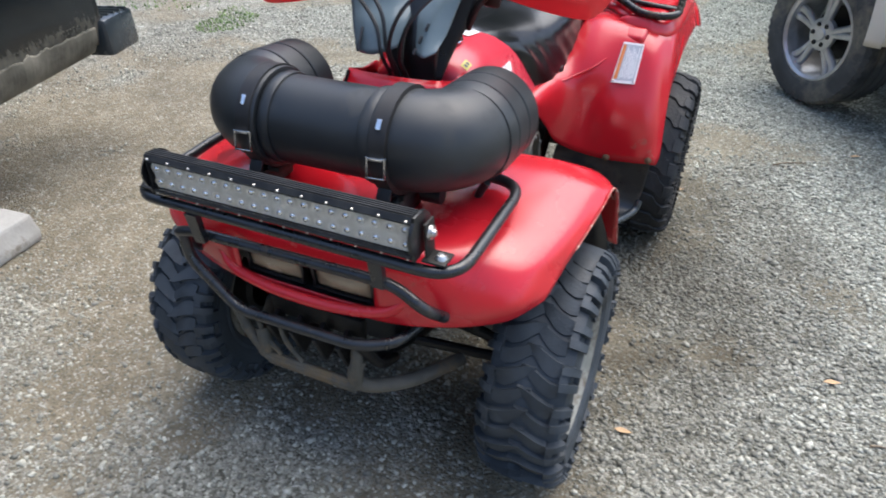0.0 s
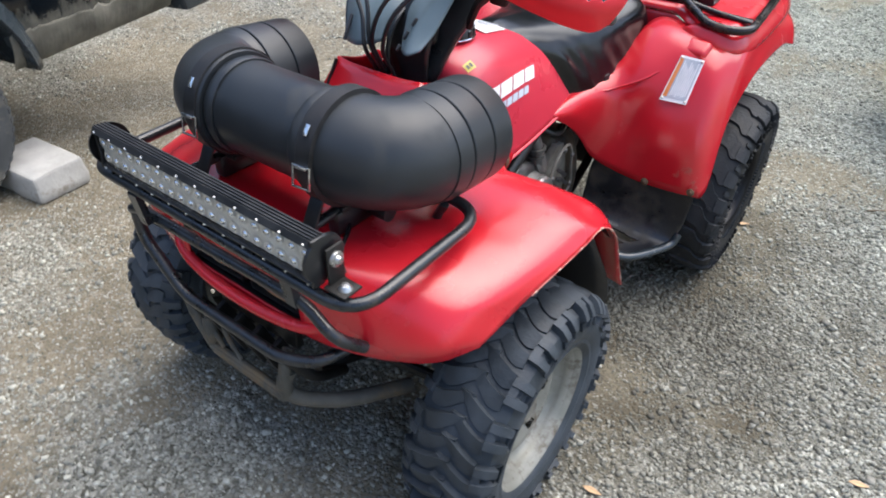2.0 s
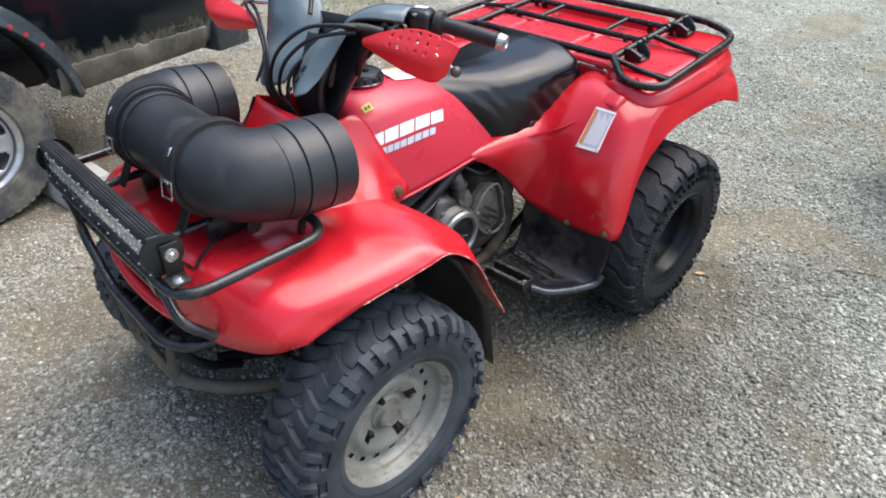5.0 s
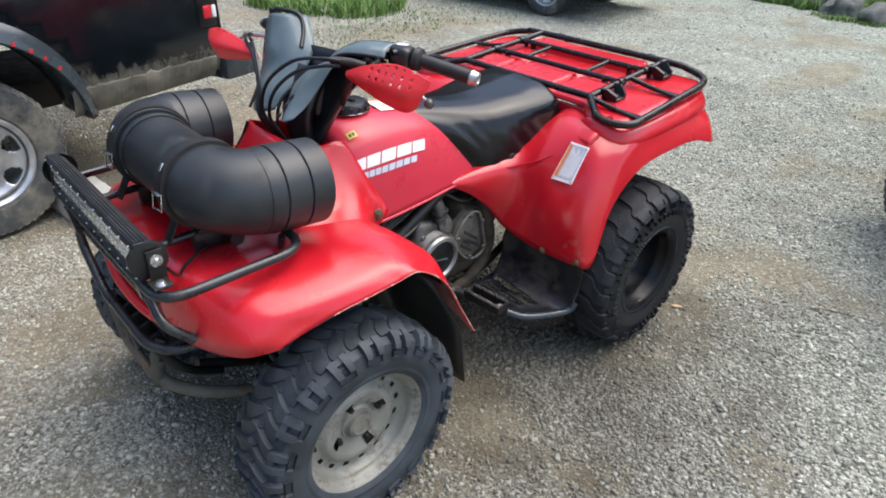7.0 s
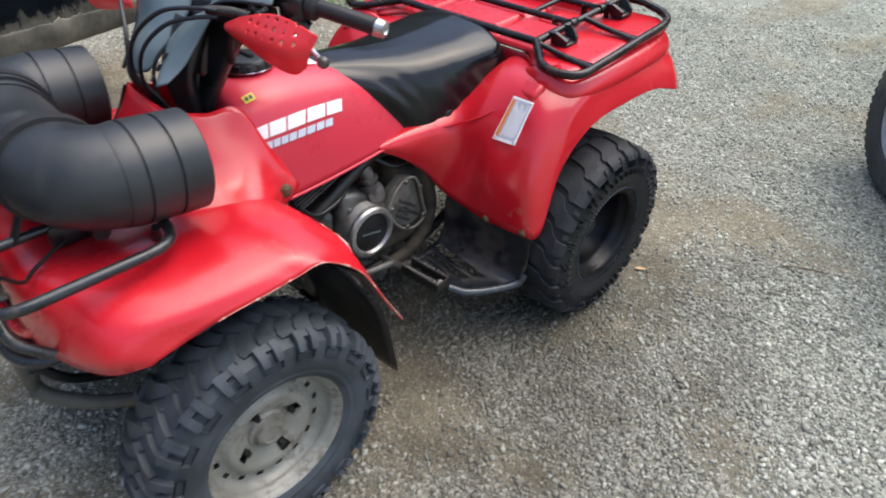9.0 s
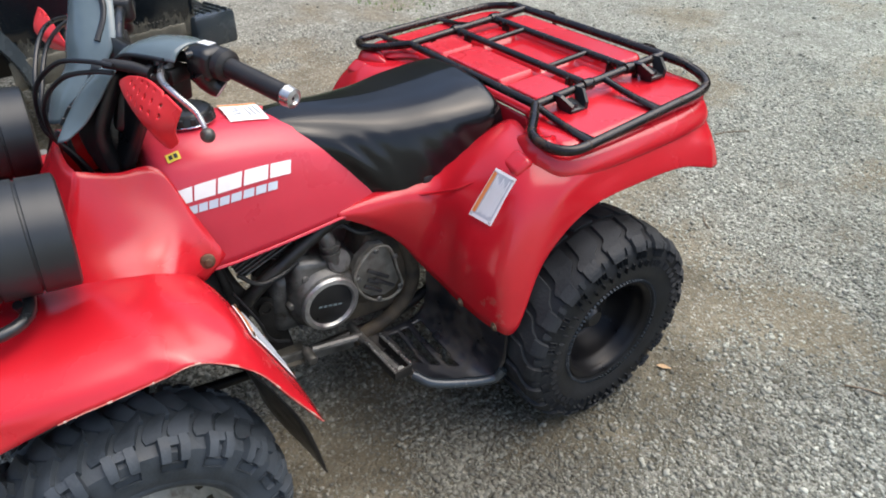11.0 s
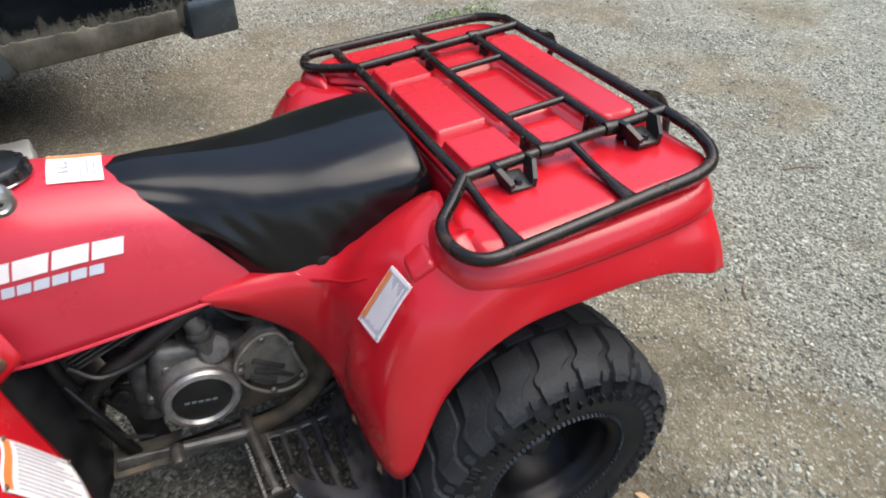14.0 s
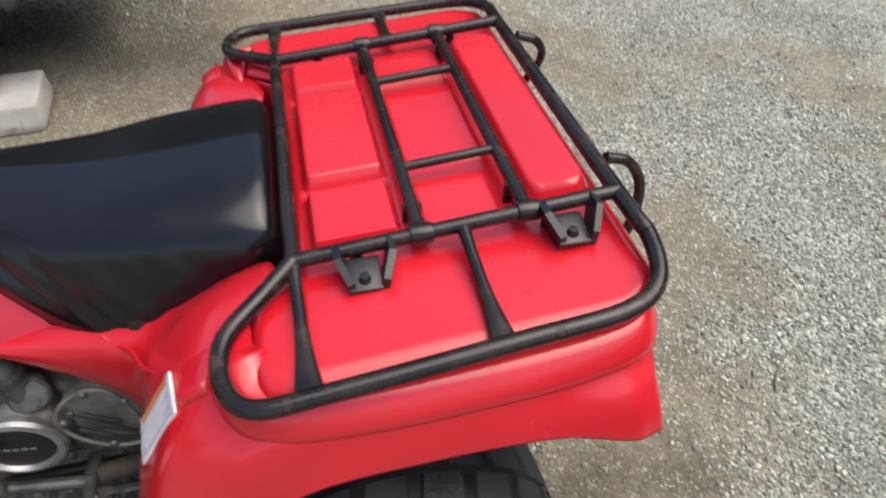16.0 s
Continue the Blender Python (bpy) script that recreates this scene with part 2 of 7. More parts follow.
def tube(bm, pts, r, seg=12, smooth=6, closed=False, caps=True):
    """A round tube along a smoothed line. r: one radius, or one for each end."""
    r0, r1 = r if isinstance(r, tuple) else (r, r)
    pts = [tuple(p) for p in pts]
    if closed:
        k = len(pts)
        ext = pts[-2:] + pts + pts[:3]
        line = [Vector(crom(ext, (2 + i / smooth) / (len(ext) - 1))) for i in range(k * smooth)]
    elif smooth > 1 and len(pts) > 2:
        k = (len(pts) - 1) * smooth
        line = [Vector(crom(pts, i / k)) for i in range(k + 1)]
    else:
        line = [Vector(p) for p in pts]
    if closed:
        line.append(line[0].copy())
    rings = []
    fr = frames(line)
    for i, (p, s, u) in enumerate(fr):
        rad = r0 + (r1 - r0) * i / max(1, len(fr) - 1)
        rings.append([bm.verts.new(p + rad * (math.cos(2 * math.pi * k / seg) * s + math.sin(2 * math.pi * k / seg) * u)) for k in range(seg)])
    for a, b in zip(rings, rings[1:]):
        for k in range(seg):
            bm.faces.new((a[k], a[(k + 1) % seg], b[(k + 1) % seg], b[k]))
    if caps and not closed:
        bm.faces.new(rings[0][::-1])
        bm.faces.new(rings[-1])


def corner_path(pts, radius):
    """A polyline whose inner corners are rounded."""
    pts = [Vector(p) for p in pts]
    out = [pts[0]]
    for a, b, c in zip(pts, pts[1:], pts[2:]):
        d0, d1 = (a - b), (c - b)
        r = min(radius, 0.45 * d0.length, 0.45 * d1.length)
        p, q = b + d0.normalized() * r, b + d1.normalized() * r
        for i in range(7):
            t = i / 6
            out.append(p * (1 - t) ** 2 + b * 2 * t * (1 - t) + q * t * t)
    out.append(pts[-1])
    return out


def bent(bm, pts, radius, r, seg=12):
    tube(bm, corner_path(pts, radius), r, seg, smooth=1)


def box(bm, c, s, m=None, bevel=0.0, seg=2):
    """A box of size s about c, turned by m, with rounded edges."""
    t = Matrix.Translation(c) @ (m.to_4x4() if m else Matrix()) @ Matrix.Diagonal((*s, 1))
    made = bmesh.ops.create_cube(bm, size=1.0, matrix=t)
    if bevel:
        edges = list({e for v in made["verts"] for e in v.link_edges})
        bmesh.ops.bevel(bm, geom=edges, offset=bevel, segments=seg, affect="EDGES", profile=0.5)


def rot(rx=0, ry=0, rz=0):
    return Euler([radians(a) for a in (rx, ry, rz)]).to_matrix()


def revolve(bm, profile, seg=48, m=None, skip=None, closed=False):
    """Turns a profile of (radius, along) about the x axis. skip(ring, step): leaves holes."""
    m = m or Matrix()
    rings = []
    for r, a in profile:
        if r < 1e-5:
            rings.append([bm.verts.new(m @ Vector((a, 0, 0)))])
        else:
            rings.append([bm.verts.new(m @ Vector((a, r * math.cos(2 * math.pi * k / seg), r * math.sin(2 * math.pi * k / seg)))) for k in range(seg)])
    pairs = list(zip(rings, rings[1:])) + ([(rings[-1], rings[0])] if closed else [])
    for i, (a, b) in enumerate(pairs):
        for k in range(seg):
            if skip and skip(i, k):
                continue
            k2 = (k + 1) % seg
            if len(a) == 1 and len(b) == 1:
                continue
            if len(a) == 1:
                bm.faces.new((a[0], b[k2], b[k]))
            elif len(b) == 1:
                bm.faces.new((a[k], a[k2], b[0]))
            else:
                bm.faces.new((a[k], a[k2], b[k2], b[k]))


def between(a, b):
    """The pose whose x axis runs from a to b, at a."""
    a, b = Vector(a), Vector(b)
    q = (b - a).to_track_quat("X", "Z")
    return Matrix.Translation(a) @ q.to_matrix().to_4x4()


def plate(bm, pts, thick, bevel=0.0):
    """A flat or slightly bent plate from its outline, given thickness along its normal."""
    vs = [bm.verts.new(p) for p in pts]
    f = bm.faces.new(vs)
    f.normal_update()
    n = f.normal.copy()
    made = bmesh.ops.extrude_face_region(bm, geom=[f])
    bmesh.ops.translate(bm, vec=n * thick, verts=[g for g in made["geom"] if isinstance(g, bmesh.types.BMVert)])


def patch(bm, rows, u0, u1, v0, v1, lift, nu=4, nv=4, skew=0.0):
    """A thin decal that follows a smooth sheet, lifted off it. skew shifts u with v."""
    grid = []
    for i in range(nu + 1):
        line = []
        for j in range(nv + 1):
            v = v0 + (v1 - v0) * j / nv
            u = u0 + (u1 - u0) * i / nu + skew * (j / nv)
            p = surface(rows, u, v)
            du, dv = surface(rows, u + 0.004, v) - p, surface(rows, u, min(v + 0.004, 1)) - surface(rows, u, min(v + 0.004, 1) - 0.004)
            n = du.cross(dv).normalized()
            if n.x < 0:
                n = -n
            line.append(bm.verts.new(p + n * lift))
        grid.append(line)
    for i in range(nu):
        for j in range(nv):
            bm.faces.new((grid[i][j], grid[i + 1][j], grid[i + 1][j + 1], grid[i][j + 1]))


# ---- the quad bike ----
def empty(name, m):
    ob = new(name)
    ob.empty_display_size = 0.2
    ob.matrix_world = m
    return ob


quad = empty("quad_bike", pose(-0.018, 0, 0, 0, 0, 1.2))
tagged(quad, "red utility quad bike with black racks, parked on gravel", "quad bike")

# front fender: one moulded sheet from the nose over both wheels
FENDER = [
    [(0, -.925, .555), (.10, -.925, .557), (.20, -.92, .56), (.28, -.905, .567), (.36, -.88, .577), (.43, -.845, .592), (.478, -.79, .615)],
    [(0, -.93, .60), (.10, -.93, .60), (.20, -.925, .605), (.28, -.91, .615), (.37, -.885, .625), (.445, -.845, .635), (.485, -.765, .628)],
    [(0, -.925, .68), (.10, -.925, .68), (.20, -.915, .69), (.27, -.89, .695), (.34, -.855, .698), (.445, -.805, .682), (.495, -.70, .648)],
    [(0, -.88, .73), (.10, -.88, .73), (.20, -.875, .73), (.28, -.845, .728), (.36, -.80, .72), (.46, -.74, .695), (.505, -.64, .665)],
    [(0, -.75, .735), (.10, -.75, .735), (.20, -.74, .735), (.29, -.72, .735), (.38, -.69, .728), (.475, -.64, .705), (.515, -.56, .677)],
    [(0, -.60, .735), (.10, -.60, .735), (.20, -.60, .735), (.30, -.60, .738), (.39, -.58, .735), (.48, -.54, .715), (.522, -.49, .687)],
    [(0, -.48, .735), (.10, -.48, .735), (.20, -.48, .735), (.30, -.48, .740), (.395, -.47, .738), (.485, -.46, .718), (.526, -.42, .69)],
    [(0, -.40, .72), (.10, -.40, .72), (.20, -.395, .715), (.30, -.405, .725), (.40, -.385, .715), (.487, -.355, .68), (.528, -.335, .62)],
    [(0, -.378, .69), (.10, -.372, .685), (.20, -.360, .675), (.29, -.338, .672), (.375, -.320, .657), (.460, -.315, .640), (.529, -.275, .51)],
    [(0, -.36, .66), (.10, -.35, .65), (.20, -.338, .640), (.262, -.303, .578), (.340, -.252, .486), (.440, -.226, .430), (.530, -.218, .405)],
]
bm = bmesh.new()
loft(bm, FENDER, 63, 36, True, skip=lambda p: abs(p.x) < 0.168 and 0.590 < p.z < 0.672 and p.y < -0.9)
fender = part("front_fender", bm, RED, quad, "glossy red moulded plastic, scuffed at the edge", solid=0.004)

# cowl round the steering stem
COWL = [
    [(.118, -.500, .915), (.150, -.535, .84), (.19, -.575, .77), (.23, -.60, .725)],
    [(.122, -.43, .893), (.165, -.44, .83), (.215, -.455, .765), (.28, -.475, .730)],
    [(.125, -.353, .884), (.175, -.355, .80), (.225, -.375, .745), (.285, -.40, .712)],
    [(.170, -.315, .79), (.200, -.315, .745), (.22, -.33, .70), (.245, -.355, .675)],
    [(.220, -.276, .688), (.222, -.285, .68), (.222, -.30, .665), (.215, -.33, .635)],
]
FRONTWALL = [
    [(-.118, -.500, .915), (-.150, -.535, .84), (-.19, -.575, .77), (-.23, -.60, .725)],
    [(-.06, -.508, .914), (-.07, -.56, .84), (-.08, -.60, .77), (-.09, -.63, .725)],
    [(.06, -.508, .914), (.07, -.56, .84), (.08, -.60, .77), (.09, -.63, .725)],
    [(.118, -.500, .915), (.150, -.535, .84), (.19, -.575, .77), (.23, -.60, .725)],
]
bm = bmesh.new()
loft(bm, COWL, 24, 18, True)
loft(bm, FRONTWALL, 16, 12)
cowl = part("steering_cowl", bm, RED, quad, "red plastic cowl, open at the top", solid=0.004)
for s in (1, -1):
    bm = bmesh.new()
    revolve(bm, [(0, .012), (.008, .012), (.0085, .009), (.0165, .007), (.0175, 0)], 20, pose(s * .219, -.318, .688, 0, 0, 0 if s > 0 else 180))
    part("cowl_bolt", bm, RUSTY, cowl, "rusty bolt with washer")
bm = bmesh.new()
tube(bm, [(-.115, -.508, .912), (-.125, -.53, .86), (-.13, -.57, .80), (-.10, -.64, .75), (-.03, -.68, .745)], .004, 8)
part("breather_hose", bm, BLACKPL, quad)

# nose: headlights in their recess, and a red lower lip
bm = bmesh.new()
box(bm, (0, -.865, .625), (.36, .02, .10), bevel=.004)
box(bm, (0, -.895, .583), (.34, .06, .006))
box(bm, (0, -.895, .667), (.34, .06, .006))
part("headlight_recess", bm, BLACKPL, quad)
bm = bmesh.new()
tube(bm, [(-.235, -.905, .625), (-.19, -.925, .592), (-.10, -.938, .580), (0, -.942, .577), (.10, -.938, .580), (.19, -.925, .592), (.235, -.905, .625)], .013, 12)
part("nose_lip", bm, RED, fender, "rounded red lip under the headlights")
for s in (1, -1):
    bm = bmesh.new()
    rows = [[(s * .085 + dx * .066, -.905 - .018 * math.cos(dx * 1.4) * math.cos(dz * 1.4), .628 + dz * .031) for dz in (-1, -.5, 0, .5, 1)] for dx in (-1, -.5, 0, .5, 1)]
    loft(bm, rows, 12, 8)
    lamp = part("headlight", bm, LENS, quad, "yellowed headlight lens", solid=0.006)
    bm = bmesh.new()
    for dz in (-1, 1):
        box(bm, (s * .085, -.905, .628 + dz * .035), (.145, .02, .006), bevel=.002)
    for dx in (-1, 1):
        box(bm, (s * .085 + dx * .071, -.905, .628), (.006, .02, .07), bevel=.002)
    part("headlight_bezel", bm, BLACKPL, lamp)

# front rack: an outer hoop, inner rails and a cross bar under the load
bm = bmesh.new()
bent(bm, [(.16, -.640, .785), (.375, -.640, .778), (.370, -.978, .768), (-.370, -.978, .768), (-.375, -.640, .778), (-.16, -.640, .785)], .07, .0115)
part("front_rack_hoop", bm, BLACKTUBE, quad)
for s in (1, -1):
    bm = bmesh.new()
    bent(bm, [(s * .165, -.955, .778), (s * .165, -.64, .790)], .02, .010)
    part("front_rack_rail", bm, BLACKTUBE, quad)
    bm = bmesh.new()
    box(bm, (s * .165, -.77, .762), (.03, .10, .05), bevel=.006)
    tube(bm, [(s * .19, -.74, .772), (s * .235, -.74, .772)], .018, 12, 1)
    part("rack_clamp", bm, BLACKPL, quad)
    bm = bmesh.new()
    tube(bm, [(s * .30, -.66, .778), (s * .28, -.655, .74), (s * .27, -.65, .70)], .009, 10)
    part("rack_leg", bm, BLACKTUBE, quad)
    bm = bmesh.new()
    plate(bm, [(s * .192, -.978, .762), (s * .222, -.978, .762), (s * .219, -.970, .690), (s * .194, -.970, .690)], .014)
    part("guard_bracket", bm, BLACKTUBE, quad)
    bm = bmesh.new()
    bent(bm, [(s * .14, -.955, .505), (s * .15, -.90, .40), (s * .13, -.80, .33)], .05, .012)
    part("guard_strut", bm, DARKMETAL, quad)
bm = bmesh.new()
bent(bm, [(-.165, -.745, .788), (.165, -.745, .788)], .01, .009)
part("front_rack_cross_bar", bm, BLACKTUBE, quad)
bm = bmesh.new()
tube(bm, [(.30, -.93, .80), (.27, -.90, .755), (.23, -.87, .748), (.19, -.80, .76)], .004, 8)
part("lamp_cable", bm, BLACKPL, quad)

# bumper guard: a closed loop under the rack
bm = bmesh.new()
bent(bm, [(-.305, -.90, .60), (-.29, -.965, .685), (-.245, -.962, .695), (.235, -.958, .700), (.300, -.965, .665), (.315, -.91, .61)], .05, .0115)
part("guard_top_bar", bm, BLACKTUBE, quad)
bm = bmesh.new()
bent(bm, [(-.278, -.960, .680), (-.272, -.965, .62), (-.165, -.965, .508), (.145, -.970, .520), (.22, -.94, .53), (.24, -.86, .53)], .04, .0125)
part("guard_lower_bar", bm, BLACKTUBE, quad)
bm = bmesh.new()
bent(bm, [(-.185, -.95, .50), (-.165, -.955, .45), (-.115, -.957, .378), (.125, -.957, .378), (.128, -.955, .47), (.12, -.93, .50)], .016, .013, 12)
box(bm, (.005, -.960, .380), (.235, .012, .032), rot(-12), bevel=.004)
skid = part("skid_loop", bm, MUDMETAL, quad, "dusty grey bent skid loop")
for x in (-.13, -.07):
    bm = bmesh.new()
    tube(bm, [(x, -.952, .49), (x + .012, -.954, .44), (x + .05, -.956, .395)], .006, 8)
    part("skid_strut", bm, MUDMETAL, skid)
for s in (1, -1):
    bm = bmesh.new()
    tube(bm, [(s * .128, -.945, .455), (s * .118, -.955, .405), (s * .145, -.935, .370), (s * .21, -.86, .345), (s * .28, -.74, .33)], .017, 12)
    part("skid_arm", bm, MUDMETAL, skid)
bm = bmesh.new()
for x in (-.09, -.03, .03, .09):
    box(bm, (x, -.93, .455), (.012, .05, .09), rot(20), bevel=.003)
box(bm, (0, -.90, .50), (.24, .02, .05), bevel=.004)
part("nose_bracket", bm, DARKMETAL, quad)

# lamp bar on the front of the rack
bar = empty("light_bar_mount", Matrix())
bar.parent = quad
bm = bmesh.new()
prof = [(-.989, .866), (-.983, .876), (-.957, .874), (-.943, .862), (-.940, .842), (-.930, .838), (-.930, .825), (-.940, .821), (-.946, .802), (-.972, .787), (-.986, .790), (-.989, .797), (-.968, .803), (-.966, .857), (-.986, .861)]
sides = []
for x in (-.292, .292):
    sides.append([bm.verts.new((x, y, z)) for y, z in prof])
for k in range(len(prof)):
    k2 = (k + 1) % len(prof)
    bm.faces.new((sides[0][k], sides[0][k2], sides[1][k2], sides[1][k]))
bm.faces.new(sides[0])
bm.faces.new(sides[1][::-1])
lightbar = part("light_bar", bm, BARGREY, bar, "long black lamp bar with two rows of small lamps", angle=25)
for i in range(4):
    bm = bmesh.new()
    box(bm, (0, -.979 + i * .0068, .8765 - i * .0006), (.584, .0026, .004))
    part("cooling_fin", bm, BARGREY, lightbar)
for s in (1, -1):
    bm = bmesh.new()
    revolve(bm, [(0, .004), (.036, .004), (.041, .002), (.042, -.004)], 28, pose(s * .295, -.960, .832, 0, 0, 0 if s > 0 else 180))
    box(bm, (s * .294, -.974, .831), (.008, .026, .088), rot(-4), bevel=.004)
    part("end_cap", bm, BLACKPL, lightbar)
bm = bmesh.new()
box(bm, (0, -.9765, .830), (.572, .002, .058))
part("reflector_panel", bm, LEDREF, lightbar)
CUP = bmesh.new()
revolve(CUP, [(.0118, -.0100), (.0098, -.0082), (.006, -.0072), (.0, -.0070)], 14, rot(0, 0, 90).to_4x4())
cup = part("reflector_cup", CUP, LEDREF, lightbar, solid=0.0008)
cup.matrix_basis = pose(-.275, -.970, .845)
BULB = bmesh.new()
bmesh.ops.create_uvsphere(BULB, u_segments=8, v_segments=6, radius=.0062)
bulb = part("lamp_bead", BULB, CHROME, lightbar)
bulb.matrix_basis = pose(-.275, -.9775, .845)
for row in range(2):
    for i in range(20):
        if row or i:
            for src, yy in ((cup, -.970), (bulb, -.9775)):
                o = src.copy()
                scene.collection.objects.link(o)
                o.matrix_basis = pose(-.275 + i * .029, yy, .845 - row * .030)
bm = bmesh.new()
box(bm, (0, -.983, .830), (.572, .003, .060))
pane = part("lens", bm, LEDGLASS, lightbar, "clear lens")
pane.visible_shadow = False
SCREW = bmesh.new()
revolve(SCREW, [(0, .003), (.0020, .0026), (.0027, 0)], 8, rot(0, 0, -90).to_4x4())
screw = part("screw", SCREW, STEEL, lightbar, "bright screw")
screw.matrix_basis = pose(-.283, -.987, .868)
for row in range(2):
    for i in range(12):
        if row or i:
            o = screw.copy()
            scene.collection.objects.link(o)
            o.matrix_basis = pose(-.283 + i * .0515, -.987, .868 - row * .076)
for s in (1, -1):
    bm = bmesh.new()
    box(bm, (s * .307, -.950, .818), (.005, .034, .075), bevel=.0015)
    box(bm, (s * .325, -.956, .786), (.045, .040, .005), bevel=.0015)
    brk = part("bracket", bm, DARKMETAL, lightbar)
    bm = bmesh.new()
    revolve(bm, [(0, .012), (.006, .011), (.008, .006), (.013, .005), (.014, 0)], 16, pose(s * .309, -.950, .832, 0, 0, 0 if s > 0 else 180))
    part("bracket_bolt", bm, STEEL, brk, "bright steel bolt")
    bm = bmesh.new()
    revolve(bm, [(0, .009), (.007, .008), (.011, .003), (.012, 0)], 16, pose(s * .332, -.957, .788, 0, -90, 0))
    part("bracket_bolt", bm, STEEL, brk, "bright steel bolt")


# ---- tyres and wheels ----
def tyre_point(prof, th, s, h):
    """A point on a tyre: th round it, s (-1..1) across its tread, h out of it."""
    n = len(prof) - 1
    f = (s + 1) / 2 * n
    i = min(int(f), n - 1)
    f -= i
    r = prof[i][0] * (1 - f) + prof[i + 1][0] * f
    a = prof[i][1] * (1 - f) + prof[i + 1][1] * f
    da, dr = prof[i + 1][1] - prof[i][1], prof[i + 1][0] - prof[i][0]
    q = math.hypot(da, dr)
    r, a = r + h * da / q, a - h * dr / q
    return Vector((a, r * math.cos(th), r * math.sin(th)))


def lug(bm, prof, quadpts, depth, steps=3):
    """A tread block whose four corners are given as (round, across)."""
    (t0, s0), (t1, s1), (t2, s2), (t3, s3) = quadpts
    low, top = [], []
    for i in range(steps + 1):
        f = i / steps
        ta, sa, tb, sb = t0 + (t1 - t0) * f, s0 + (s1 - s0) * f, t3 + (t2 - t3) * f, s3 + (s2 - s3) * f
        e = 0.10
        tc, sc, td, sd = ta + (tb - ta) * e, sa + (sb - sa) * e, tb - (tb - ta) * e, sb - (sb - sa) * e
        low.append((bm.verts.new(tyre_point(prof, ta, sa, -.008)), bm.verts.new(tyre_point(prof, tb, sb, -.008))))
        top.append((bm.verts.new(tyre_point(prof, tc, sc, depth)), bm.verts.new(tyre_point(prof, td, sd, depth))))
    for i in range(steps):
        bm.faces.new((top[i][0], top[i][1], top[i + 1][1], top[i + 1][0]))
        bm.faces.new((low[i][0], top[i][0], top[i + 1][0], low[i + 1][0]))
        bm.faces.new((low[i][1], low[i + 1][1], top[i + 1][1], top[i][1]))
    bm.faces.new((low[0][0], low[0][1], top[0][1], top[0][0]))
    bm.faces.new((low[-1][0], top[-1][0], top[-1][1], low[-1][1]))


def ridge(bm, prof, line, depth, lead=.16, trail=.40, drop=.6, steps=9):
    """A curved tread bar along a line of (round, across, width), steep on one flank and falling away on the other."""
    rows = []
    for i in range(steps + 1):
        t, s, w = crom(line, i / steps)
        rows.append([bm.verts.new(tyre_point(prof, t + w * a, s, h)) for a, h in ((-.5, -.006), (-.5 + lead * .5, depth), (.5 - trail * .5, depth * drop), (.5, -.006))])
    for a, b in zip(rows, rows[1:]):
        for k in range(3):
            bm.faces.new((a[k], a[k + 1], b[k + 1], b[k]))
    bm.faces.new(rows[0])
    bm.faces.new(rows[-1][::-1])


def front_tyre(bm, lugs):
    tread = [(.258, -.102), (.272, -.096), (.281, -.078), (.286, -.045), (.288, 0), (.286, .045), (.281, .078), (.272, .096), (.258, .102)]
    wall = [(.170, -.082), (.179, -.093), (.186, -.0965), (.190, -.1000), (.195, -.1005), (.199, -.0995), (.215, -.1055), (.235, -.106), (.258, -.102)]
    revolve(bm, wall + tread[1:-1] + [(r, -a) for r, a in wall[::-1]], 96)
    n = 20
    d = 2 * math.pi / n
    for k in range(n):
        for s in (-1, 1):
            t = d * (k + (0.5 if s > 0 else 0))
            # broad swept bars that curve out from the middle
            for q, w, h in ((.10, .44, .0155), (.60, .40, .0125)):
                ridge(lugs, tread, [(t + (q - .26) * d, -s * .09, .14 * d), (t + (q - .15) * d, s * .04, .30 * d), (t + (q + .02) * d, s * .18, w * d), (t + (q + .11) * d, s * .33, w * d), (t + (q + .10) * d, s * .46, .34 * d)], h, .12, .14, .34)
            # two-pronged shoulder blocks
            for q in (.16, .55):
                ridge(lugs, tread, [(t + (q + .02) * d, s * .47, .22 * d), (t + q * d, s * .70, .25 * d), (t + q * d, s * .97, .22 * d)], .017, .2, .2, 1, 4)
            ridge(lugs, tread, [(t + .36 * d, s * .46, .52 * d), (t + .36 * d, s * .62, .48 * d)], .013, .2, .2, 1, 2)
            sh = [(.234, s * .106), (.258, s * .102)] if s > 0 else [(.258, s * .102), (.234, s * .106)]
            lug(lugs, sh, [(t + .06 * d, -.6), (t + .06 * d, .95), (t + .64 * d, .95), (t + .64 * d, -.6)] if s > 0 else [(t + .06 * d, -.95), (t + .06 * d, .6), (t + .64 * d, .6), (t + .64 * d, -.95)], .007, 1)


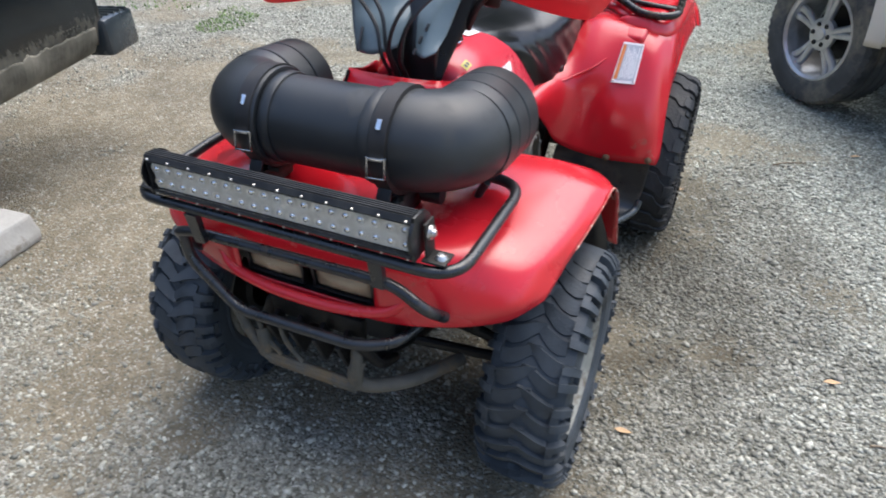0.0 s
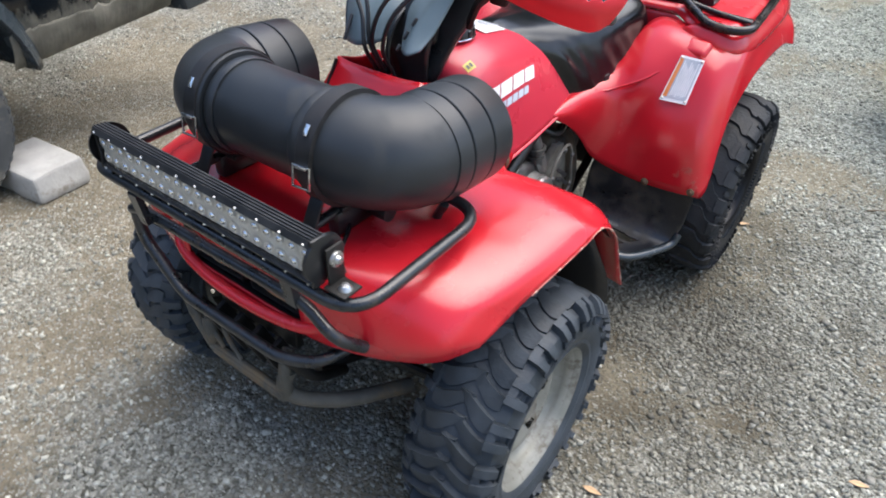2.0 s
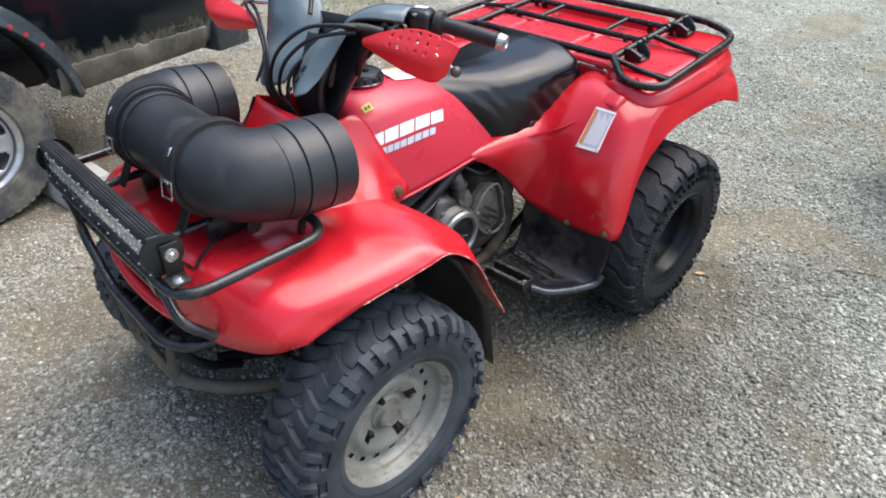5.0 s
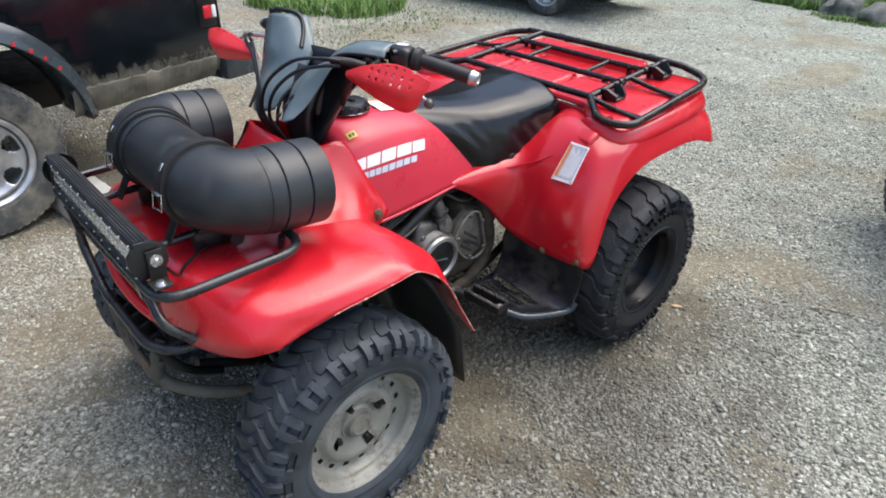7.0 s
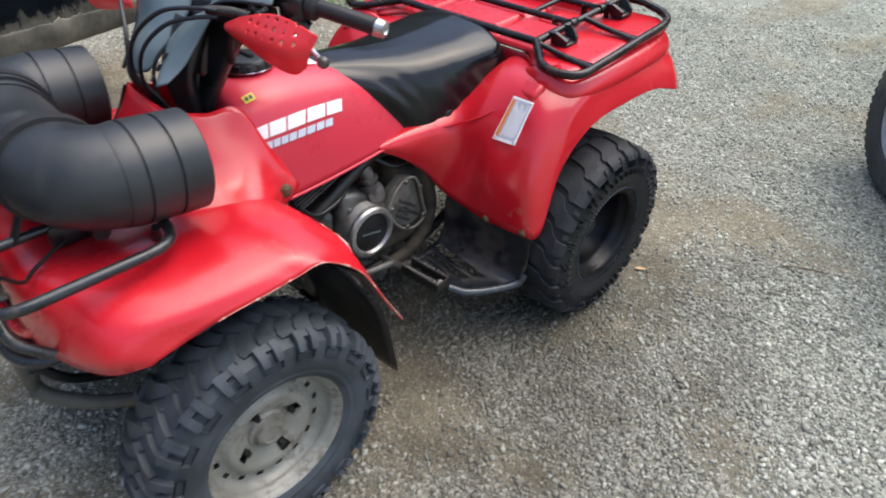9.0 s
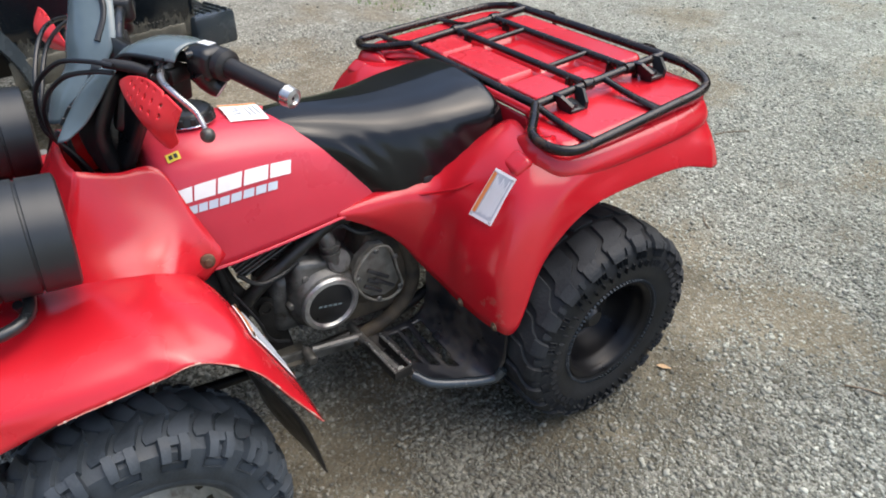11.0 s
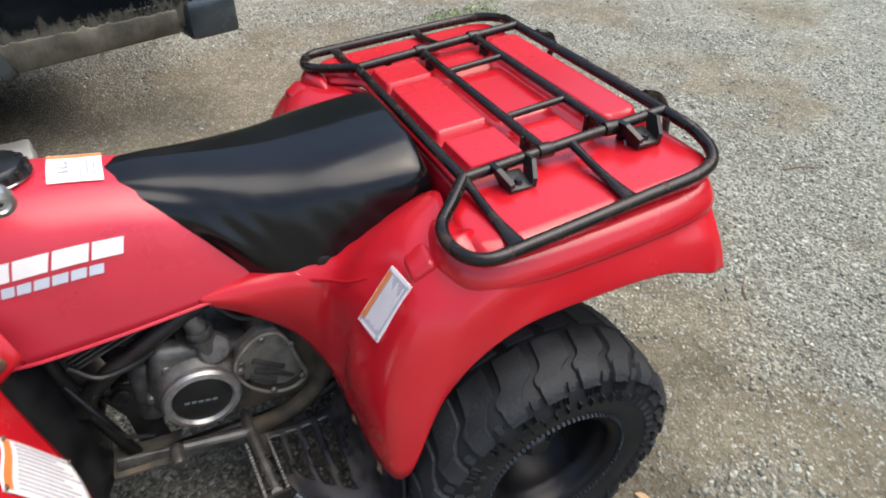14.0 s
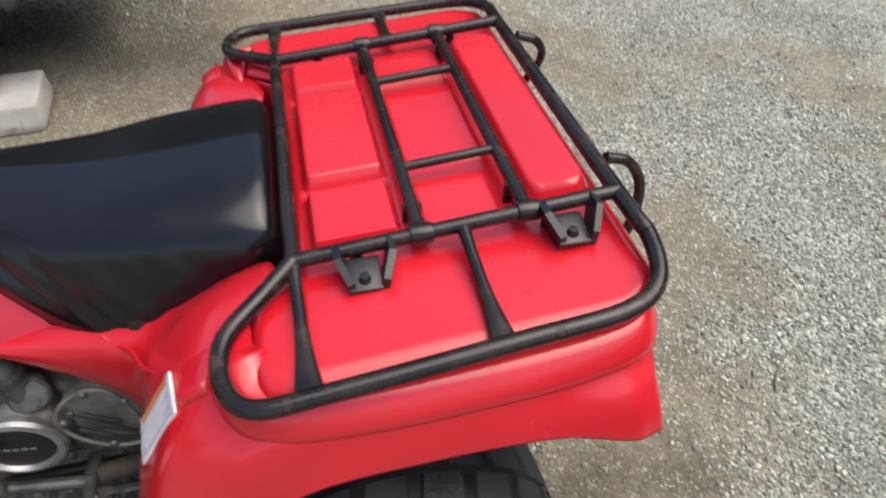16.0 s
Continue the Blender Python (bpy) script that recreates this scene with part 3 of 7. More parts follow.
def rear_tyre(bm, lugs):
    side = [(.150, -.100), (.160, -.114), (.195, -.128), (.235, -.131), (.268, -.124)]
    tread = [(.268, -.124), (.283, -.116), (.293, -.095), (.299, -.055), (.301, 0), (.299, .055), (.293, .095), (.283, .116), (.268, .124)]
    revolve(bm, side + tread[1:-1] + [(r, -a) for r, a in side[::-1]], 96)
    n = 22
    d = 2 * math.pi / n
    for k in range(n):
        for s in (-1, 1):
            t = d * (k + (0.5 if s > 0 else 0))
            # worn crown bars with a kink, parted by narrow grooves, and open blocks on the shoulder
            ridge(lugs, tread, [(t, s * .03, .80 * d), (t + .08 * d, s * .20, .84 * d), (t + .18 * d, s * .34, .86 * d), (t + .46 * d, s * .44, .80 * d), (t + .54 * d, s * .56, .66 * d)], .0085, .10, .18, .75, 10)
            ridge(lugs, tread, [(t + .52 * d, s * .52, .60 * d), (t + .56 * d, s * .68, .60 * d), (t + .57 * d, s * .84, .56 * d), (t + .58 * d, s * .99, .50 * d)], .0105, .14, .18, .9, 8)
            ridge(lugs, tread, [(t + 1.06 * d, s * .70, .20 * d), (t + 1.07 * d, s * .84, .22 * d), (t + 1.08 * d, s * .95, .18 * d)], .006, .2, .2, .9, 4)
            sh = [(.246, s * .1300), (.268, s * .124)] if s > 0 else [(.268, s * .124), (.246, s * .1300)]
            for a, w in ((.22, .12), (.50, .14)):
                lug(lugs, sh, [(t + a * d, -.8), (t + a * d, .98), (t + (a + w) * d, .98), (t + (a + w) * d, -.8)] if s > 0 else [(t + a * d, -.98), (t + a * d, .8), (t + (a + w) * d, .8), (t + (a + w) * d, -.98)], .0035, 1)
    for s in (-1, 1):
        # short moulded dashes on the sidewall
        for k in range(54):
            a = 2 * math.pi * k / 54
            sh = [(.222, s * .1306), (.240, s * .1310)] if s > 0 else [(.240, s * .1310), (.222, s * .1306)]
            lug(lugs, sh, [(a, -1), (a, 1), (a + .016, 1), (a + .016, -1)], .0022, 1)


def bead_ring(bm):
    """A ring of small moulded beads above the rim."""
    for s in (-1, 1):
        for k in range(90):
            a = 2 * math.pi * k / 90
            b = a + .035
            sh = [(.169, s * .118), (.173, s * .1195)] if s > 0 else [(.173, s * .1195), (.169, s * .118)]
            lug(bm, sh, [(a, -1), (a, 1), (b, 1), (b, -1)], .003, 1)


def front_wheel(m):
    """The wheel lies about the x axis with its outside at +x."""
    bm = bmesh.new()
    revolve(bm, [(.075, -.08), (.09, -.07), (.09, 0), (.05, .005), (0, .005)], 32)
    wheel = part("front_wheel", bm, DARKMETAL, quad)
    wheel.matrix_basis = m
    bm = bmesh.new()
    lugs = bmesh.new()
    front_tyre(bm, lugs)
    tagged(part("tread", lugs, RUBBER, wheel, "dusty knobbly tread blocks", angle=25), kind="stuff")
    part("tyre", bm, RUBBER, wheel, "knobbly black tyre, dusty", angle=25)
    bm = bmesh.new()
    prof = [(.150, -.080), (.166, -.084), (.168, -.078), (.155, -.07), (.150, -.03), (.150, .055), (.156, .072), (.166, .078), (.1735, .083), (.1745, .088), (.171, .0905), (.165, .087), (.158, .074), (.153, .058), (.148, .042),
            (.142, .030), (.133, .026), (.121, .0265), (.112, .029), (.104, .042), (.097, .046), (.088, .043), (.062, .026), (.050, .022), (.046, .030), (.0, .030)]
    def holes(i, k):
        if i == 16:
            return k % 6 in (0, 1)
        return i == 21 and k % 24 in (3, 4, 5, 6, 7)
    revolve(bm, [(r * (1.045 if r > .09 else 1), a) for r, a in prof], 96, skip=holes)
    rim = part("rim", bm, RIM, wheel, "dull beige pressed-steel rim with round holes", angle=50)
    bm = bmesh.new()
    revolve(bm, [(.046, .020), (.044, .030), (.038, .034), (.034, .046), (.024, .052), (.020, .049), (0, .050)], 32)
    part("hub_cap", bm, DUSTALU, rim, "dusty grey hub cap")
    NUT = bmesh.new()
    revolve(NUT, [(0, .016), (.007, .014), (.010, 0)], 6)
    nut = part("wheel_nut", NUT, DARKMETAL, rim)
    for k in range(4):
        a = math.radians(20 + 90 * k)
        o = nut if k == 0 else nut.copy()
        if k:
            scene.collection.objects.link(o)
        o.matrix_basis = pose(.032, .067 * math.cos(a), .067 * math.sin(a))
    return wheel


def rear_wheel(m):
    bm = bmesh.new()
    revolve(bm, [(.05, -.08), (.06, -.07), (.06, .02), (.03, .03), (0, .03)], 24)
    wheel = part("rear_wheel", bm, DARKMETAL, quad)
    wheel.matrix_basis = m
    bm = bmesh.new()
    lugs = bmesh.new()
    rear_tyre(bm, lugs)
    beads = bmesh.new()
    bead_ring(beads)
    tagged(part("bead_ring", beads, RUBBER, wheel, "dusty moulded beads", angle=25), kind="stuff")
    tagged(part("tread", lugs, WORNTREAD, wheel, "dusty worn tread bars", angle=25), kind="stuff")
    part("tyre", bm, WORNRUBBER, wheel, "wide black tyre with worn tread blocks", angle=25)
    bm = bmesh.new()
    prof = [(.14, -.10), (.156, -.105), (.158, -.10), (.145, -.09), (.140, 0), (.142, .075), (.150, .095), (.158, .104), (.164, .109), (.1645, .114), (.159, .117), (.148, .112), (.142, .100), (.139, .084), (.134, .080), (.130, .062), (.124, .030), (.118, .022), (.112, .0), (.10, -.012), (.07, -.01), (.055, .0), (.03, .004), (0, .004)]
    revolve(bm, prof, 64)
    rim = part("rim", bm, BLACKRIM, wheel, "deep black steel rim", angle=50)
    bm = bmesh.new()
    revolve(bm, [(.034, 0), (.034, .045), (.024, .055), (0, .055)], 24)
    part("hub_cap", bm, BLACKPL, rim)
    return wheel


for s in (1, -1):
    front_wheel(pose(.470 if s > 0 else -.450, -.610 if s > 0 else -.640, .285, 0, 0, (0 if s > 0 else 180) + .5) @ Matrix.Diagonal((.89, 1, 1, 1)))
    rear_wheel(pose(s * .490, .615, .302, 0, 0, 0 if s > 0 else 180))

# running gear
for s in (1, -1):
    for a, b, r in (((.08, -.60, .33), (.38, -.61, .29), .016), ((.10, -.52, .30), (.37, -.60, .25), .014), ((.10, -.70, .30), (.37, -.62, .25), .014)):
        bm = bmesh.new()
        tube(bm, [(s * a[0], *a[1:]), (s * b[0], *b[1:])], r, 10, 1)
        part("suspension_arm", bm, DARKMETAL, quad)
    bm = bmesh.new()
    box(bm, (s * .345, -.74, .47), (.05, .012, .045), rot(20, 15, 0), bevel=.003)
    part("shock_mount", bm, ALU, quad)
for s in (1, -1):
    bm = bmesh.new()
    tube(bm, [(s * .27, -.61, .32), (s * .17, -.57, .62)], .022, 12, 1)
    for k in range(8):
        a = Vector((s * .255, -.604, .365)).lerp(Vector((s * .18, -.574, .59)), k / 7)
        revolve(bm, [(.030, -.006), (.036, 0), (.030, .006), (.026, 0)], 16, Matrix.Translation(a) @ between((0, 0, 0), (-s * .10, .04, .30)), closed=True)
    part("shock_absorber", bm, DARKMETAL, quad)
bm = bmesh.new()
revolve(bm, [(0, -.38), (.03, -.38), (.03, -.09), (.075, -.06), (.085, 0), (.075, .06), (.03, .09), (.03, .38), (0, .38)], 24, pose(0, .612, .300))
part("rear_axle", bm, DARKMETAL, quad)
bm = bmesh.new()
for s in (1, -1):
    bent(bm, [(s * .10, -.85, .36), (s * .13, -.62, .27), (s * .14, -.20, .235), (s * .14, .20, .235), (s * .12, .45, .33), (s * .11, .75, .62)], .08, .015)
    bent(bm, [(s * .09, -.80, .52), (s * .09, -.45, .66), (s * .075, -.30, .80)], .05, .015)
    bent(bm, [(s * .085, -.34, .74), (s * .11, -.10, .625), (s * .13, .10, .615), (s * .12, .50, .72), (s * .11, .95, .78)], .08, .014)
    bent(bm, [(s * .095, -.30, .70), (s * .12, -.26, .45), (s * .13, -.20, .245)], .05, .015)
tube(bm, [(-.14, -.15, .235), (.14, -.15, .235)], .013, 10, 1)
tube(bm, [(-.14, .18, .235), (.14, .18, .235)], .013, 10, 1)
part("frame", bm, DARKMETAL, quad, "greasy dark tube frame")
bm = bmesh.new()
box(bm, (0, .40, .665), (.42, .30, .11), bevel=.02)
part("air_box", bm, BLACKPL, quad, "black plastic air box under the seat")
bm = bmesh.new()
box(bm, (0, -.55, .45), (.22, .40, .30), bevel=.03)
part("front_inner_housing", bm, BLACKPL, quad)

# engine
bm = bmesh.new()
box(bm, (.02, .0, .385), (.20, .34, .19), rot(-6), bevel=.035, seg=3)
box(bm, (.09, -.055, .475), (.12, .13, .12), rot(-14), bevel=.025, seg=3)
revolve(bm, [(0, .0), (.098, .0), (.102, .012), (.102, .03), (.096, .04), (.088, .052), (.084, .056), (0, .056)], 48, pose(.112, -.03, .405))
engine = part("engine", bm, ALU, quad, "dirty cast aluminium engine")
for k in range(7):
    a = 2 * math.pi * (k + .35) / 7
    bm = bmesh.new()
    revolve(bm, [(.0, .020), (.008, .019), (.011, .014), (.012, 0)], 12, pose(.135, -.03 + .099 * math.cos(a), .405 + .099 * math.sin(a)))
    part("case_bolt", bm, ALU, engine)
bm = bmesh.new()
revolve(bm, [(.082, 0), (.083, .014), (.078, .021), (.068, .0235), (.064, .019), (.062, .012)], 56, pose(.166, -.03, .405))
part("recoil_cover_ring", bm, mat("worn_aluminium", (0.26, 0.26, 0.25), (0.42, 0.42, 0.41), 40, (0.34, 0.52), metal=0.8, dirt=(0.10, 0.085, 0.065), damount=0.22, dscale=24, bump=0.08, bscale=300), engine, "worn aluminium ring")
bm = bmesh.new()
revolve(bm, [(.064, .008), (.063, .014), (.054, .0165), (0, .0175)], 40, pose(.166, -.03, .405))
disc = part("recoil_cover", bm, BLACKPL, engine, "black round cover, scratched")
bm = bmesh.new()
for k in range(5):
    box(bm, (.184, -.062 + k * .014, .410 - k * .003), (.0012, .010, .006), rot(-12))
part("cover_print", bm, GREYPL, disc, "row of small worn grey slabs")
bm = bmesh.new()
box(bm, (.025, -.10, .555), (.14, .12, .18), rot(-32), bevel=.01)
box(bm, (.02, -.165, .645), (.16, .13, .05), rot(-32), bevel=.012)
cylinder = part("cylinder", bm, DARKMETAL, engine, "finned dark cylinder")
bm = bmesh.new()
box(bm, (0, 0, 0), (.182, .17, .007), bevel=.002)
fin = part("cooling_fin", bm, DARKMETAL, cylinder)
for k in range(9):
    o = fin if k == 0 else fin.copy()
    if k:
        scene.collection.objects.link(o)
    o.matrix_basis = Matrix.Translation(Vector((.03, -.06, .49)).lerp(Vector((.02, -.15, .625)), k / 8)) @ rot(-32).to_4x4()
bm = bmesh.new()
tube(bm, [(.085, -.06, .585), (.105, -.035, .605), (.125, -.01, .595), (.135, .0, .565), (.140, .006, .50)], .021, 14)
for k in range(2):
    revolve(bm, [(.021, -.006), (.028, -.004), (.028, .004), (.021, .006)], 18, Matrix.Translation((.137, .003, .56 - k * .022)) @ between((0, 0, 0), (.05, .05, -.5)))
part("intake_elbow", bm, ALU, engine, "cast aluminium elbow")
bm = bmesh.new()
revolve(bm, [(0, .0), (.034, 0), (.036, .006), (.036, .026), (.030, .032), (0, .034)], 28, between((.125, .016, .497), (.2, .035, .535)))
part("elbow_cap", bm, ALU, engine)
# slotted side cover: a rounded three-cornered plate
bm = bmesh.new()
outline = [(.050, .450), (.075, .497), (.115, .525), (.152, .520), (.172, .485), (.184, .430), (.198, .375), (.185, .350), (.150, .338), (.105, .352), (.065, .395)]
pts = [Vector((.150, y, z)) for y, z in outline]
plate(bm, pts, .022, bevel=.004)
cover2 = part("side_cover", bm, DUSTALU, engine, "slotted aluminium side cover")
for y, z, ln in ((.122, .438, .080), (.105, .418, .040), (.141, .399, .074), (.103, .394, .066)):
    bm = bmesh.new()
    box(bm, (.172, y, z), (.006, ln, .012), rot(-37), bevel=.002)
    part("cover_slot", bm, INK, cover2, "dark slot")
# rim of the side cover and its bolts
bm = bmesh.new()
edge = [Vector((.172, y, z)) for y, z in outline]
tube(bm, edge, .0042, 8, 4, closed=True)
part("cover_edge", bm, DUSTALU, cover2)
for y, z in ((.060, .445), (.118, .517), (.176, .478), (.190, .368), (.120, .352)):
    bm = bmesh.new()
    revolve(bm, [(0, .007), (.006, .006), (.008, .003), (.009, 0)], 10, pose(.173, y, z))
    part("cover_bolt", bm, ALU, cover2)
# gear case behind it, and the curved casing that runs down to the foot peg
bm = bmesh.new()
box(bm, (.070, .185, .405), (.13, .22, .25), rot(-16), bevel=.035, seg=3)
box(bm, (.045, .10, .300), (.16, .26, .10), rot(-6), bevel=.03, seg=3)
bmesh.ops.subdivide_edges(bm, edges=bm.edges, cuts=2, use_grid_fill=True)
for v in bm.verts:
    v.co += Vector((1, .5, .5)) * (.010 * noise.noise(v.co * 22) + .005 * noise.noise(v.co * 60))
part("gear_case", bm, CASEMUD, engine, "gear case caked with brown mud", angle=60)
bm = bmesh.new()
tube(bm, [(.115, .205, .54), (.130, .236, .47), (.140, .252, .38), (.142, .232, .30), (.150, .165, .250), (.160, .09, .236), (.165, .03, .232)], .022, 12)
part("curved_casing", bm, CASEMUD, engine, "mud-caked curved casing")
# muddy frame tube in front of the engine, and the cooling fins over it
bm = bmesh.new()
tube(bm, [(.128, -.262, .425), (.130, -.205, .497), (.132, -.070, .582), (.128, .03, .632)], .0195, 14)
part("frame_tube", bm, TUBEMUD, quad, "dark frame tube spattered with mud")
bm = bmesh.new()
box(bm, (0, 0, 0), (.030, .150, .0035), bevel=.001, seg=1)
vane = part("cooling_vane", bm, ALU, engine)
for k in range(6):
    o = vane if k == 0 else vane.copy()
    if k:
        scene.collection.objects.link(o)
    o.matrix_basis = pose(.118, -.165 - .0045 * k, .575 + .0105 * k, 22.5, 0, 0)
bm = bmesh.new()
box(bm, (.098, -.172, .605), (.014, .150, .075), rot(22.5), bevel=.004)
part("vane_backing", bm, DARKMETAL, engine)
# lower frame rail below the engine
bm = bmesh.new()
box(bm, (.166, -.165, .258), (.012, .150, .042), rot(-10), bevel=.004)
box(bm, (.166, -.035, .236), (.014, .135, .034), rot(-9), bevel=.004)
revolve(bm, [(0, .010), (.010, .009), (.013, .004), (.014, 0)], 10, pose(.172, -.105, .250))
part("lower_rail", bm, ALU, quad, "dusty grey lower frame rail")
for pts, r in (([(.145, -.245, .57), (.155, -.20, .53), (.150, -.14, .53), (.140, -.09, .545)], .006), ([(.14, -.265, .52), (.165, -.225, .43), (.160, -.20, .35), (.150, -.15, .31)], .0045), ([(.12, .05, .60), (.150, .09, .575), (.145, .15, .57), (.12, .22, .60)], .007)):
    bm = bmesh.new()
    tube(bm, pts, r, 8)
    part("engine_hose", bm, BLACKPL, engine, "thin black hose")
bm = bmesh.new()
tube(bm, [(.03, -.20, .64), (.08, -.27, .58), (.09, -.20, .42), (.06, .0, .30)], .018, 12)
part("exhaust_header", bm, DARKMETAL, engine)
bm = bmesh.new()
plate(bm, [Vector((.105, y + .01, z - .05)) for y, z in ((-.235, .47), (-.20, .50), (-.165, .48), (-.15, .40), (-.135, .30), (-.16, .27), (-.20, .30), (-.205, .40))], .008, bevel=.002)
revolve(bm, [(.013, 0), (.013, .006), (.020, .006), (.022, 0)], 18, pose(.113, -.187, .415), closed=True)
revolve(bm, [(0, .003), (.0125, .002)], 14, pose(.112, -.187, .415))
part("engine_bracket", bm, DARKMETAL, engine, "dark bracket with a bolt hole")
bm = bmesh.new()
plate(bm, [Vector((x, y, z)) for x, y, z in ((.10, -.26, .252), (.185, -.25, .252), (.19, -.13, .245), (.10, -.10, .24))], .006)
part("skid_plate_corner", bm, MUDMETAL, engine)
bm = bmesh.new()
tube(bm, [(.175, -.10, .270), (.178, -.04, .262), (.182, .03, .254), (.185, .05, .252)], .012, 10)
revolve(bm, [(0, .03), (.012, .028), (.015, .02), (.015, -.02), (.012, -.026), (0, -.026)], 16, pose(.195, -.115, .272))
part("gear_lever", bm, ALU, quad, "worn aluminium lever with a dark rubber tip")

# foot pegs, foot wells, mud flaps
for s in (1, -1):
    m = pose(s * .318, .058, .272, 0, 0, s * 4)
    bm = bmesh.new()
    box(bm, (0, -.024, 0), (.15, .006, .03), bevel=.001)
    box(bm, (0, .024, 0), (.15, .006, .03), bevel=.001)
    box(bm, (s * .075, 0, 0), (.006, .054, .03), bevel=.001)
    for q in (-.04, .0, .04):
        box(bm, (q, 0, -.010), (.010, .05, .006), bevel=.001)
    peg = part("foot_peg", bm, DARKMETAL, quad, "serrated steel foot peg")
    for y in (-.024, .024):
        bm = bmesh.new()
        for k in range(16):
            box(bm, (-.07 + k * .0095, y, .018), (.005, .006, .008))
        part("peg_teeth", bm, STEEL, peg, "bright worn teeth")
    peg.matrix_basis = m
    bm = bmesh.new()
    tube(bm, [(s * .12, .045, .245), (s * .20, .046, .250), (s * .38, .066, .255)], .014, 10)
    tube(bm, [(s * .37, .064, .255), (s * .385, .064, .275)], .013, 10, 1)
    part("foot_peg_bracket", bm, ALU, quad)
    bm = bmesh.new()
    rows = [[(s * .200, .06, .250), (s * .200, .16, .246), (s * .200, .235, .262), (s * .200, .262, .32), (s * .205, .262, .40), (s * .22, .262, .47)],
            [(s * .30, .07, .246), (s * .30, .16, .236), (s * .31, .24, .250), (s * .31, .272, .31), (s * .31, .270, .39), (s * .31, .272, .44)],
            [(s * .385, .105, .238), (s * .40, .17, .226), (s * .42, .25, .236), (s * .42, .283, .29), (s * .42, .280, .37), (s * .41, .277, .43)],
            [(s * .425, .135, .232), (s * .46, .20, .218), (s * .50, .275, .226), (s * .52, .300, .275), (s * .53, .300, .36), (s * .535, .290, .44)]]
    def slots(p, s=s):
        x, y = abs(p.x), p.y
        return p.z < .262 and .225 < x < .25 + y * .75 and .085 < y < .232 and (y * 1000) % 40 < 24
    loft(bm, rows, 40, 72, skip=slots)
    well = part("foot_well", bm, WELLPL, quad, "slotted black plastic foot well", solid=.005)
    bm = bmesh.new()
    tube(bm, [(s * .385, .10, .236), (s * .44, .14, .228), (s * .505, .27, .224), (s * .52, .300, .26)], .014, 12)
    part("foot_well_rim", bm, FLARE, well, "worn slate-black rim")
    bm = bmesh.new()
    rows = [[(s * .505, -.222, .195), (s * .508, -.238, .30), (s * .512, -.268, .43), (s * .48, -.345, .60)],
            [(s * .42, -.235, .20), (s * .42, -.258, .30), (s * .42, -.298, .45), (s * .41, -.37, .63)],
            [(s * .33, -.26, .22), (s * .33, -.285, .32), (s * .33, -.315, .46), (s * .33, -.375, .66)],
            [(s * .25, -.275, .25), (s * .25, -.295, .38), (s * .235, -.33, .50), (s * .22, -.355, .64)],
            [(s * .14, -.250, .245), (s * .138, -.262, .38), (s * .13, -.282, .50), (s * .11, -.30, .64)],
            [(s * .0, -.265, .26), (s * .0, -.275, .38), (s * .0, -.295, .50), (s * .0, -.31, .62)]]
    loft(bm, rows, 12, 12)
    part("mud_flap", bm, BLACKPL, quad, "black plastic inner mud flap", solid=.004)
    bm = bmesh.new()
    inner = [[(x, y, z - .012) for x, y, z in row[3:]] for row in FENDER[2:8]]
    loft(bm, [[(s * (x - .010), y, z) for x, y, z in row] for row in inner], 18, 10)
    part("fender_liner", bm, BLACKPL, quad)

# fuel tank
TANK = [
    [(0, -.372, .86), (.055, -.372, .852), (.098, -.37, .82), (.118, -.37, .775), (.135, -.37, .70), (.140, -.37, .64)],
    [(0, -.345, .905), (.062, -.345, .897), (.120, -.345, .865), (.147, -.345, .815), (.165, -.34, .73), (.172, -.335, .635)],
    [(0, -.25, .922), (.066, -.25, .915), (.125, -.25, .882), (.152, -.25, .825), (.168, -.255, .73), (.176, -.262, .632)],
    [(0, -.12, .908), (.062, -.12, .902), (.115, -.12, .872), (.143, -.12, .822), (.164, -.12, .73), (.174, -.115, .642)],
    [(0, .0, .885), (.055, .0, .877), (.105, .0, .848), (.134, .0, .805), (.158, .0, .725), (.170, .0, .652)],
    [(0, .15, .83), (.05, .15, .82), (.095, .15, .79), (.125, .15, .75), (.150, .15, .70), (.165, .14, .662)],
]
bm = bmesh.new()
loft(bm, TANK, 30, 26, True)
tank = part("fuel_tank", bm, TANKRED, quad, "faded red fuel tank with lettered side decals", solid=.004)
for s in (1, -1):
    bm = bmesh.new()
    tube(bm, [(s * .176, -.33, .633), (s * .178, -.262, .631), (s * .176, -.115, .640), (s * .172, .0, .650), (s * .168, .10, .658)], .004, 8)
    part("tank_lip", bm, TANKRED, tank)
bm = bmesh.new()
prof = [(.0, .030), (.040, .030), (.052, .027), (.058, .020), (.060, .004), (.056, 0), (0, 0)]
revolve(bm, prof, 48, pose(0, -.247, .922, 0, -90, 0))
cap = part("filler_cap", bm, BLACKPL, tank, "round black filler cap")
for k in range(14):
    a = 2 * math.pi * k / 14
    bm = bmesh.new()
    box(bm, (.0585 * math.cos(a), -.247 + .0585 * math.sin(a), .934), (.006, .012, .018), rot(0, 0, math.degrees(a)), bevel=.002)
    part("cap_grip", bm, BLACKPL, cap)
bm = bmesh.new()
tube(bm, [(-.03, -.247, .955), (.03, -.247, .955)], .006, 8, 1)
part("cap_handle", bm, BLACKPL, cap)
bm = bmesh.new()
tube(bm, [(.062 * math.cos(a / 12 * math.pi), -.247 + .062 * math.sin(a / 12 * math.pi), .925) for a in range(25)], .0022, 6, 1)
part("cap_ring", bm, CHROME, cap)
